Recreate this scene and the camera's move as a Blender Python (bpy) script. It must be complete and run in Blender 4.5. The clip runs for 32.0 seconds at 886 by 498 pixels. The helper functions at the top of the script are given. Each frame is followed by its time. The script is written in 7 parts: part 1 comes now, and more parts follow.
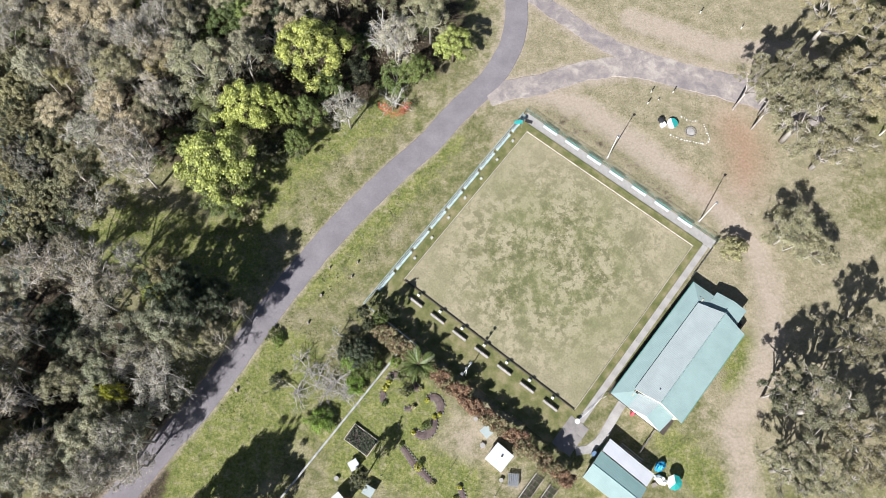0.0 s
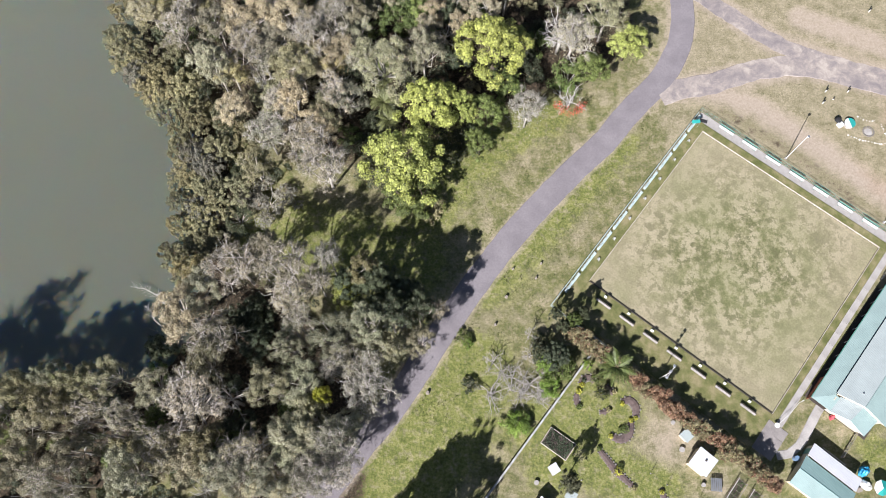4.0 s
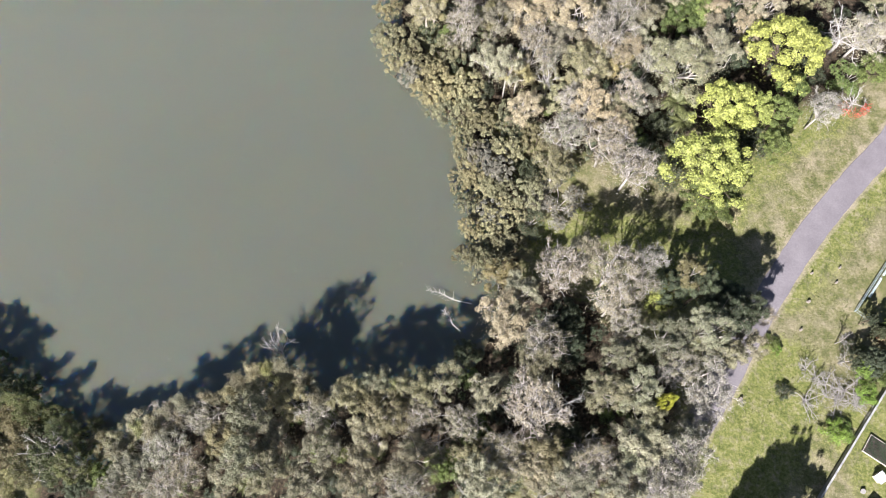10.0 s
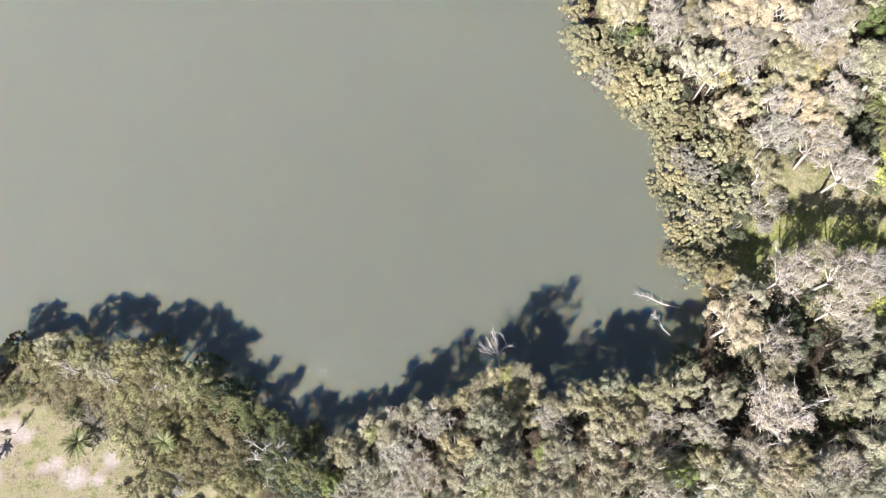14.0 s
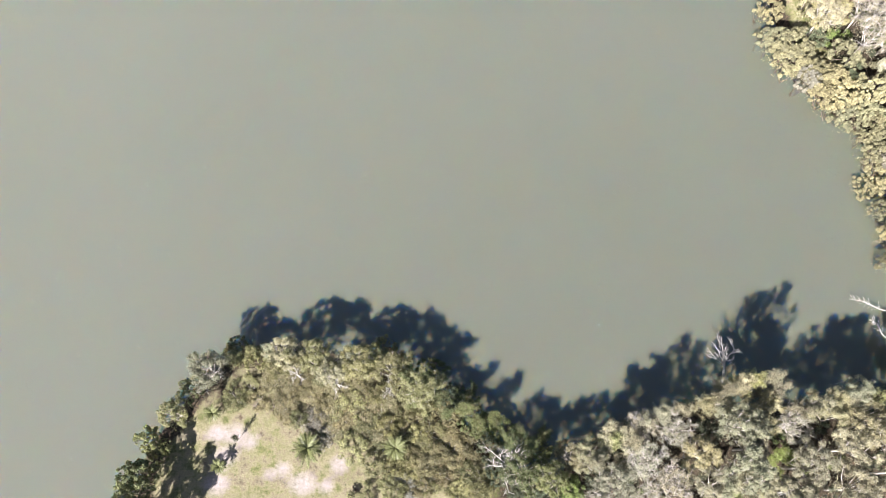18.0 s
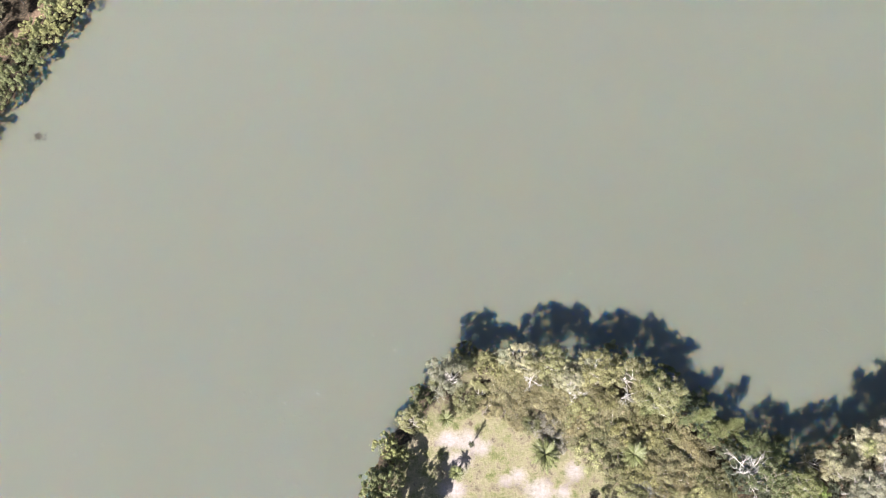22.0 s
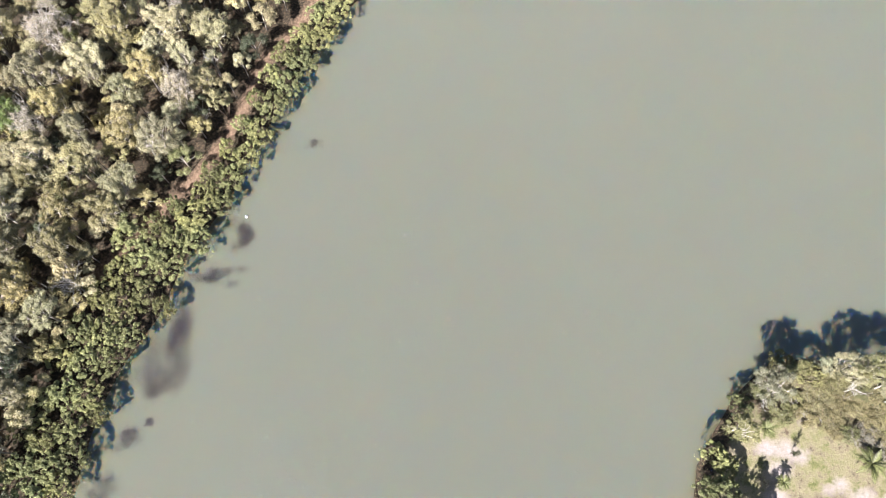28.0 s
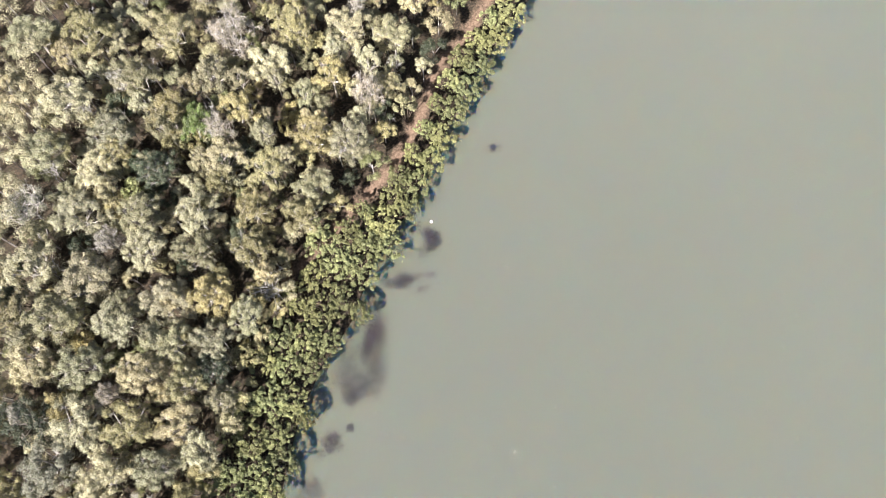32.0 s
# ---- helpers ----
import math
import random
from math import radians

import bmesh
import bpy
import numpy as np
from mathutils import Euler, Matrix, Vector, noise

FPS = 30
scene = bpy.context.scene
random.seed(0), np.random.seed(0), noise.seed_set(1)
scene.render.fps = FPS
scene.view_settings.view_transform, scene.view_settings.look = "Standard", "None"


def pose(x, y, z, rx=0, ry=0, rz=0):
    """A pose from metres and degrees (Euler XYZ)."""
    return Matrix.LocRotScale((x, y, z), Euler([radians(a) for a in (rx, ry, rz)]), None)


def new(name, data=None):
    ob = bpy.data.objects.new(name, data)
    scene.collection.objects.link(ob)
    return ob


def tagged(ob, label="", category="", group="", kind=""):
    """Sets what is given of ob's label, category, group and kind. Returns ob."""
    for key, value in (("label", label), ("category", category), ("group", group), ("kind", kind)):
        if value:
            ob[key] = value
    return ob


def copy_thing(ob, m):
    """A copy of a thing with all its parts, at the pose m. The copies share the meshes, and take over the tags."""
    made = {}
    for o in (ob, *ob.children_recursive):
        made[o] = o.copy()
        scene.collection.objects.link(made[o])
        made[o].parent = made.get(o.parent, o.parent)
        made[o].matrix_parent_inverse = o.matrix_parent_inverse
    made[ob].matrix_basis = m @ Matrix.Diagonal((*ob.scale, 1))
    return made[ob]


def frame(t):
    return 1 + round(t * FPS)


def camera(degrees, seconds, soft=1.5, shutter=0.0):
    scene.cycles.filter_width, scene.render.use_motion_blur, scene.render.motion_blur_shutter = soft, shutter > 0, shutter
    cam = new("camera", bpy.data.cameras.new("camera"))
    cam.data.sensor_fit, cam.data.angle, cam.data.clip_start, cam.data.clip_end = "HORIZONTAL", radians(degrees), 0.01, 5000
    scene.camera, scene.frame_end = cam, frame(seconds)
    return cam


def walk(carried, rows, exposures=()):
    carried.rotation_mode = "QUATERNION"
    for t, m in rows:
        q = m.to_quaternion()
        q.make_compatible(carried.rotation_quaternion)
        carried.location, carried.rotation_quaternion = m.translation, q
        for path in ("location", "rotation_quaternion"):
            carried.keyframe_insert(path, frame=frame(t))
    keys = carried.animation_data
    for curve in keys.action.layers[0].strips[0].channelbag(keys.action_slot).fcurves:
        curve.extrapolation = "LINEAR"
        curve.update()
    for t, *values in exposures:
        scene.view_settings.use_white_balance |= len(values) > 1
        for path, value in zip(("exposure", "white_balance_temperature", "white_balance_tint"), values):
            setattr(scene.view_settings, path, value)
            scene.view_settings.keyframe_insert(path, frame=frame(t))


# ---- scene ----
cam = camera(60.65, 32.0, soft=0.9)
# seconds, eye x, y, z, tilt from straight down, roll, heading
PATH = [
    (0, -0.00, 0.00, 126.24, 18.21, -0.40, -0.36),
    (1, -7.84, 0.31, 125.86, 18.18, -0.39, -0.33),
    (2, -15.74, 0.62, 125.50, 18.16, -0.38, -0.30),
    (2.5, -19.69, 0.77, 125.32, 18.15, -0.37, -0.28),
    (4.5, -35.68, 1.38, 124.65, 18.11, -0.35, -0.23),
    (5, -39.76, 1.54, 124.50, 18.10, -0.35, -0.22),
    (6, -48.05, 1.84, 124.20, 18.08, -0.34, -0.19),
    (7, -56.46, 2.15, 123.91, 18.07, -0.33, -0.17),
    (8, -64.81, 2.45, 123.64, 18.05, -0.32, -0.15),
    (9, -73.21, 2.75, 123.38, 18.04, -0.32, -0.12),
    (10, -81.79, 3.05, 123.14, 18.02, -0.31, -0.10),
    (11, -90.21, 3.34, 122.91, 18.01, -0.30, -0.08),
    (12, -98.72, 3.63, 122.70, 18.00, -0.30, -0.06),
    (13, -107.50, 3.93, 122.50, 17.99, -0.29, -0.05),
    (14, -116.31, 4.22, 122.32, 17.99, -0.29, -0.03),
    (14.5, -120.78, 4.37, 122.23, 17.98, -0.28, -0.02),
    (16.5, -138.54, 4.95, 121.93, 17.97, -0.27, 0.01),
    (17, -142.97, 5.09, 121.86, 17.97, -0.27, 0.01),
    (18, -151.81, 5.37, 121.74, 17.97, -0.27, 0.03),
    (19, -160.74, 5.65, 121.64, 17.97, -0.26, 0.04),
    (20, -169.90, 5.93, 121.55, 17.96, -0.26, 0.05),
    (21, -179.04, 6.21, 121.47, 17.97, -0.26, 0.06),
    (22, -188.05, 6.48, 121.41, 17.97, -0.26, 0.06),
    (23, -196.71, 6.73, 121.36, 17.97, -0.25, 0.07),
    (24, -205.12, 6.97, 121.33, 17.98, -0.25, 0.08),
    (25, -213.38, 7.21, 121.32, 17.98, -0.25, 0.08),
    (25.5, -217.44, 7.32, 121.32, 17.98, -0.25, 0.09),
    (27.5, -233.44, 7.76, 121.35, 18.00, -0.25, 0.09),
    (28, -237.37, 7.86, 121.36, 18.01, -0.25, 0.09),
    (29, -245.30, 8.07, 121.41, 18.02, -0.25, 0.09),
    (30, -253.43, 8.28, 121.47, 18.03, -0.25, 0.09),
    (31, -261.51, 8.49, 121.54, 18.04, -0.25, 0.09),
    (32, -269.23, 8.68, 121.63, 18.05, -0.25, 0.09),
]
EXPOSURES = [(t, stops, kelvin, tint) for t, stops, kelvin, tint in ((0, 0.73, 6080, 11), (3, 0.77, 6110, 13), (6, 0.86, 6160, 17), (9, 1.03, 6160, 16), (10, 1.08, 6170, 16), (11, 1.21, 6190, 16), (13, 1.43, 6210, 18), (17, 1.50, 6260, 17), (19, 1.59, 6280, 16), (26, 1.61, 6300, 16), (32, 1.55, 6300, 16))]
walk(cam, [(t, pose(x, y, z, tilt, 0, turn) @ pose(0, 0, 0, 0, 0, lean)) for t, x, y, z, tilt, lean, turn in PATH], EXPOSURES)

# ---- light ----
SUN_ELEVATION, SUN_FROM = 40.0, 237.5  # degrees; the compass of the plan: 0 is +x, counter-clockwise
sun = new("sun", bpy.data.lights.new("sun", "SUN"))
sun.data.energy, sun.data.angle, sun.data.color = 5.0, radians(0.53), (1.0, 0.97, 0.93)
ce, se = math.cos(radians(SUN_ELEVATION)), math.sin(radians(SUN_ELEVATION))
sun_way = Vector((ce * math.cos(radians(SUN_FROM)), ce * math.sin(radians(SUN_FROM)), se))
sun.rotation_mode = "QUATERNION"
sun.rotation_quaternion = sun_way.to_track_quat("Z", "Y")
world = bpy.data.worlds.new("sky")
scene.world = world
world.use_nodes = True
wn = world.node_tree.nodes
sky = wn.new("ShaderNodeTexSky")
sky.sky_type, sky.sun_disc = "NISHITA", False
sky.sun_elevation, sky.sun_rotation = radians(SUN_ELEVATION), radians(90 - SUN_FROM)
wn["Background"].inputs["Strength"].default_value = 0.035
world.node_tree.links.new(sky.outputs[0], wn["Background"].inputs["Color"])


# ---- materials ----
class Nodes:
    """A node material under construction."""

    def __init__(self, name, rough=0.8, metal=0.0, spec=0.5):
        self.m = bpy.data.materials.new(name)
        self.m.use_nodes = True
        self.t = self.m.node_tree
        self.b = self.t.nodes["Principled BSDF"]
        self.b.inputs["Roughness"].default_value = rough
        self.b.inputs["Metallic"].default_value = metal
        self.b.inputs["Specular IOR Level"].default_value = spec
        self.at = self.t.nodes.new("ShaderNodeTexCoord").outputs["Object"]

    def node(self, kind, **settings):
        n = self.t.nodes.new(kind)
        for key, value in settings.items():
            n.inputs[key].default_value = value
        return n

    def link(self, a, b):
        self.t.links.new(a, b)

    def noise(self, scale, detail=4.0, rough=0.6, at=None, distortion=0.0):
        n = self.node("ShaderNodeTexNoise", Scale=scale, Detail=detail, Roughness=rough, Distortion=distortion)
        self.link(at or self.at, n.inputs["Vector"])
        return n.outputs["Fac"]

    def ramp(self, fac, stops):
        n = self.t.nodes.new("ShaderNodeValToRGB")
        e = n.color_ramp.elements
        while len(e) < len(stops):
            e.new(0.5)
        for el, (pos, col) in zip(e, stops):
            el.position, el.color = pos, (*col, 1) if len(col) == 3 else col
        self.link(fac, n.inputs["Fac"])
        return n.outputs["Color"]

    def grey(self, fac, lo, hi):
        n = self.node("ShaderNodeMapRange")
        n.inputs["From Min"].default_value, n.inputs["From Max"].default_value = lo, hi
        self.link(fac, n.inputs["Value"])
        return n.outputs["Result"]

    def mix(self, fac, a, b, kind="MIX"):
        n = self.t.nodes.new("ShaderNodeMix")
        n.data_type, n.blend_type = "RGBA", kind
        for value, socket in ((fac, n.inputs[0]), (a, n.inputs[6]), (b, n.inputs[7])):
            if isinstance(value, (int, float)):
                socket.default_value = value
            elif isinstance(value, tuple):
                socket.default_value = (*value, 1)
            else:
                self.link(value, socket)
        return n.outputs[2]

    def math(self, op, a, b=0.0):
        n = self.t.nodes.new("ShaderNodeMath")
        n.operation = op
        for value, socket in ((a, n.inputs[0]), (b, n.inputs[1])):
            if isinstance(value, (int, float)):
                socket.default_value = value
            else:
                self.link(value, socket)
        return n.outputs[0]

    def bump(self, height, strength=0.4, distance=0.05):
        n = self.node("ShaderNodeBump", Strength=strength, Distance=distance)
        self.link(height, n.inputs["Height"])
        self.link(n.outputs["Normal"], self.b.inputs["Normal"])

    def color(self, c):
        if isinstance(c, tuple):
            self.b.inputs["Base Color"].default_value = (*c, 1)
        else:
            self.link(c, self.b.inputs["Base Color"])
        return self


def plain(name, col, rough=0.6, metal=0.0, wear=0.25, scale=3.0, bump=0.15):
    """Paint, timber, concrete or metal: one colour with stains at two scales and a fine relief."""
    k = Nodes(name, rough, metal)
    big, fine = k.noise(scale * 0.35, 3), k.noise(scale * 6, 5)
    dark = tuple(c * (1 - wear) for c in col)
    lite = tuple(min(0.9, c * (1 + wear * 0.5)) for c in col)
    base = k.ramp(big, [(0.3, dark), (0.55, col), (0.75, lite)])
    k.color(k.mix(0.5 * wear, base, k.ramp(fine, [(0.35, (0.2, 0.2, 0.2)), (0.65, (0.9, 0.9, 0.9))]), "OVERLAY"))
    if bump:
        k.bump(fine, bump, 0.02)
    return k.m


def leaves(name, spread=0.45, brown=0.0, flower=None, gloss=0.5):
    """Foliage: the thing's own colour, varied leaf by leaf; some light comes through."""
    k = Nodes(name, gloss, spec=0.4)
    info, geo = k.t.nodes.new("ShaderNodeObjectInfo"), k.t.nodes.new("ShaderNodeNewGeometry")
    each = geo.outputs["Random Per Island"]
    tone = k.ramp(each, [(0.0, (1 - spread,) * 3), (0.55, (1.0,) * 3), (1.0, (1 + spread,) * 3)])
    patch = k.ramp(k.noise(0.9, 2), [(0.34, (0.66,) * 3), (0.5, (0.98,) * 3), (0.66, (1.28,) * 3)])
    col = k.mix(1.0, k.mix(1.0, info.outputs["Color"], tone, "MULTIPLY"), patch, "MULTIPLY")
    if brown:
        pick = k.grey(each, 1 - brown, 1.02 - brown)
        col = k.mix(pick, col, flower or (0.16, 0.09, 0.05))
    k.color(col)
    trans = k.t.nodes.new("ShaderNodeBsdfTranslucent")
    both = k.t.nodes.new("ShaderNodeMixShader")
    both.inputs[0].default_value = 0.08
    k.link(col, trans.inputs["Color"])
    k.link(k.b.outputs[0], both.inputs[1])
    k.link(trans.outputs[0], both.inputs[2])
    k.link(both.outputs[0], k.t.nodes["Material Output"].inputs["Surface"])
    return k.m


LEAF = leaves("foliage", 0.28, 0.05, (0.26, 0.20, 0.13))
LEAF_DENSE = leaves("dense_foliage", 0.45)
LEAF_HEDGE = leaves("hedge_foliage", 0.7, 0.16, (0.17, 0.075, 0.045))
BARK = plain("pale_bark", (0.56, 0.515, 0.465), 0.85, wear=0.4, scale=2)
BARK_GUM = plain("grey_gum_bark", (0.42, 0.38, 0.335), 0.85, wear=0.4, scale=2)
BARK_DARK = plain("brown_bark", (0.16, 0.12, 0.09), 0.9, wear=0.4, scale=2)
WOOD_GREY = plain("grey_brushwood", (0.39, 0.36, 0.325), 0.9, wear=0.35, scale=2)
BARK_DEAD = plain("bleached_wood", (0.55, 0.52, 0.48), 0.85, wear=0.3, scale=2)

TINTS = {
    "grey": (0.312, 0.296, 0.192), "brown": (0.366, 0.324, 0.214), "olive": (0.290, 0.272, 0.150), "pale": (0.396, 0.360, 0.266),
    "dark": (0.078, 0.092, 0.050), "mauve": (0.262, 0.248, 0.192), "lime": (0.350, 0.378, 0.100), "green": (0.135, 0.172, 0.048),
    # deep: green leaves with the peninsula's shaded north-east side put into the colour
    "yellow": (0.430, 0.420, 0.060), "fresh": (0.215, 0.305, 0.058), "scrub": (0.196, 0.192, 0.084), "deep": (0.112, 0.128, 0.048), "garden": (0.120, 0.130, 0.080), "golden": (0.335, 0.300, 0.142), "straw": (0.200, 0.178, 0.088), "palm": (0.170, 0.184, 0.070),
    "mang": (0.242, 0.250, 0.106), "bush": (0.250, 0.230, 0.128), "sage": (0.266, 0.262, 0.160), "cream": (0.405, 0.372, 0.222),
}
TINT_WORDS = {
    "grey": "grey-green", "brown": "brownish grey", "olive": "olive green", "pale": "pale grey", "dark": "dark green", "mauve": "mauve-grey",
    "lime": "bright lime-green", "green": "fresh green", "yellow": "bright yellow", "fresh": "vivid green", "scrub": "dark olive", "deep": "shade-darkened green", "garden": "dark grey-green", "golden": "golden olive", "straw": "straw-coloured", "palm": "green",
    "mang": "olive green", "bush": "dull olive", "sage": "sage green", "cream": "pale creamy green",
}


# ---- mesh helpers ----
def part(name, bm, material, parent=None, label=""):
    """Links a bmesh, or a ready mesh, as one object under a thing or a part."""
    if isinstance(bm, bmesh.types.BMesh):
        me = bpy.data.meshes.new(name)
        bm.to_mesh(me)
        bm.free()
    else:
        me = bm
    if material and not me.materials:
        me.materials.append(material)
    ob = new(name, me)
    if parent:
        ob.parent = parent
    if label:
        tagged(ob, label)
    return ob


def thing(name, m, label, category, group="", kind=""):
    ob = new(name)
    ob.matrix_basis = m
    return tagged(ob, label, category, group, kind)


def add_box(bm, x0, x1, y0, y1, z0, z1, bevel=0.0):
    made = bmesh.ops.create_cube(bm, size=1.0, matrix=Matrix.Translation(((x0 + x1) / 2, (y0 + y1) / 2, (z0 + z1) / 2)) @ Matrix.Diagonal((x1 - x0, y1 - y0, z1 - z0, 1)))
    if bevel:
        edges = list({e for v in made["verts"] for e in v.link_edges})
        bmesh.ops.bevel(bm, geom=edges, offset=bevel, segments=1, affect="EDGES")
    return made["verts"]


def box(x0, x1, y0, y1, z0, z1, bevel=0.0):
    bm = bmesh.new()
    add_box(bm, x0, x1, y0, y1, z0, z1, bevel)
    return bm


def add_tube(bm, points, radii, sides=6):
    """A tapered tube along points."""
    rings = []
    for i, p in enumerate(points):
        a, b = points[max(i - 1, 0)], points[min(i + 1, len(points) - 1)]
        turn = (Vector(b) - Vector(a)).to_track_quat("Z", "Y")
        rings.append([bm.verts.new(Vector(p) + turn @ Vector((radii[i] * math.cos(2 * math.pi * s / sides), radii[i] * math.sin(2 * math.pi * s / sides), 0))) for s in range(sides)])
    for low, high in zip(rings, rings[1:]):
        for s in range(sides):
            bm.faces.new((low[s], low[(s + 1) % sides], high[(s + 1) % sides], high[s]))
    bm.faces.new(rings[0][::-1])
    bm.faces.new(rings[-1])
    return bm


def tube(points, radii, sides=6):
    return add_tube(bmesh.new(), points, radii, sides)


def slab(outline, z0, z1):
    """A flat piece of any outline, counter-clockwise from above."""
    bm = bmesh.new()
    low, high = [bm.verts.new((x, y, z0)) for x, y in outline], [bm.verts.new((x, y, z1)) for x, y in outline]
    bm.faces.new(high)
    bm.faces.new(low[::-1])
    n = len(outline)
    for i in range(n):
        bm.faces.new((low[i], low[(i + 1) % n], high[(i + 1) % n], high[i]))
    bmesh.ops.recalc_face_normals(bm, faces=bm.faces)
    return bm


def sheet(corners, thick=0.06):
    """A thin roof sheet through corners in space, with a lower face."""
    bm = bmesh.new()
    top = [bm.verts.new(c) for c in corners]
    low = [bm.verts.new((c[0], c[1], c[2] - thick)) for c in corners]
    bm.faces.new(top)
    bm.faces.new(low[::-1])
    n = len(corners)
    for i in range(n):
        bm.faces.new((low[i], low[(i + 1) % n], top[(i + 1) % n], top[i]))
    bmesh.ops.recalc_face_normals(bm, faces=bm.faces)
    return bm


def smooth_line(points, step=1.0):
    """A curve through points, as points about step apart (Catmull-Rom)."""
    p = [np.array(q, float) for q in points]
    p = [2 * p[0] - p[1], *p, 2 * p[-1] - p[-2]]
    out = []
    for a, b, c, d in zip(p, p[1:], p[2:], p[3:]):
        n = max(1, int(np.linalg.norm(c - b) / step))
        for t in np.arange(n) / n:
            out.append(0.5 * (2 * b + (c - a) * t + (2 * a - 5 * b + 4 * c - d) * t**2 + (3 * b - a - 3 * c + d) * t**3))
    return np.array(out + [p[-2]])


def leaf_mesh(name, centres, normals, length, width, rng, blade=False):
    """Many small folded leaf sprays, each an island of its own."""
    n = len(centres)
    normals = normals / np.linalg.norm(normals, axis=1, keepdims=True)
    u = np.cross(normals, rng.normal(size=(n, 3)))
    u /= np.linalg.norm(u, axis=1, keepdims=True)
    v = np.cross(normals, u)
    s = rng.uniform(0.6, 1.3, (n, 1))
    bend = normals * length * 0.25 * s
    if blade:
        verts = np.stack([centres - u * length * s - v * width * s, centres - u * length * s * 0.6 + v * width * s, centres + u * length * s - bend], 1).reshape(-1, 3)
    else:
        verts = np.stack([centres - u * length * s - bend, centres + v * width * s, centres + u * length * s - bend, centres - v * width * s], 1).reshape(-1, 3)
    k = 3 if blade else 4
    me = bpy.data.meshes.new(name)
    me.from_pydata(verts.tolist(), [], np.arange(k * n).reshape(-1, k).tolist())
    return me


# ---- trees ----
KINDS = {}


def crown_clumps(rng, n, radius, base, rise, lo, hi):
    """Centres and radii of the clumps of a crown: spread over a dome with uneven edge."""
    ang, far = rng.uniform(0, 2 * math.pi, n), np.sqrt(rng.uniform(0, 1, n)) * radius * 0.84
    far *= 1 + 0.18 * np.sin(3 * ang + rng.uniform(0, 6)) * (far / radius)
    z = base + rise * (1 - (far / radius) ** 2) + rng.normal(0, 0.12 * rise, n)
    return np.stack([far * np.cos(ang), far * np.sin(ang), z], 1), rng.uniform(lo, hi, n) * radius


def lobed_clumps(rng, lobes, per, r, base, rise, lo, hi):
    """A crown of several domed lobes, each with its own clumps; the ends of the limbs, the clumps and their radii."""
    k = np.arange(lobes) + 0.5
    far, ang = np.sqrt(k / lobes) * r * 0.74, k * 2.39996 + rng.uniform(0, 6)
    far, ang = far * rng.uniform(0.82, 1.12, lobes), ang + rng.normal(0, 0.2, lobes)
    z = base + rise * (1 - (far / r) ** 2) + rng.normal(0, 0.16 * rise, lobes)
    hubs = np.stack([far * np.cos(ang), far * np.sin(ang), z], 1)
    c, cr = [], []
    for q in hubs:
        size = r * rng.uniform(0.22, 0.36) * (11 / lobes) ** 0.5
        d = rng.normal(size=(per, 3))
        d[:, 2] = np.abs(d[:, 2]) * 0.9 - 0.15
        d /= np.linalg.norm(d, axis=1, keepdims=True)
        c.append(q + d * size * rng.uniform(0.55, 1.0, (per, 1)) * (1, 1, 0.8))
        cr.append(rng.uniform(lo, hi, per) * r)
    return hubs, np.concatenate(c), np.concatenate(cr)


def clump_leaves(rng, centres, radii, each, flat=0.7, jitter=0.6, below=-0.35, lift=0.35):
    where, way = [], []
    for c, r in zip(centres, radii):
        n = max(8, int(each * (r / radii.mean()) ** 2))
        d = rng.normal(size=(n * 2, 3))
        d /= np.linalg.norm(d, axis=1, keepdims=True)
        d = d[d[:, 2] > below][:n]
        where.append(c + d * (r * rng.uniform(0.55, 1.08, (len(d), 1))) * (1, 1, flat))
        way.append(d + rng.normal(0, jitter, d.shape) + (0, 0, lift))
    return np.concatenate(where), np.concatenate(way)


def limb_points(rng, a, b, sag=0.12):
    a, b = np.array(a), np.array(b)
    mid = (a + b) / 2 + rng.normal(0, sag * np.linalg.norm(b - a), 3) * (1, 1, 0.4)
    return [a, (a + mid) / 2 + (0, 0, 0.1), mid, (mid + b) / 2, b]


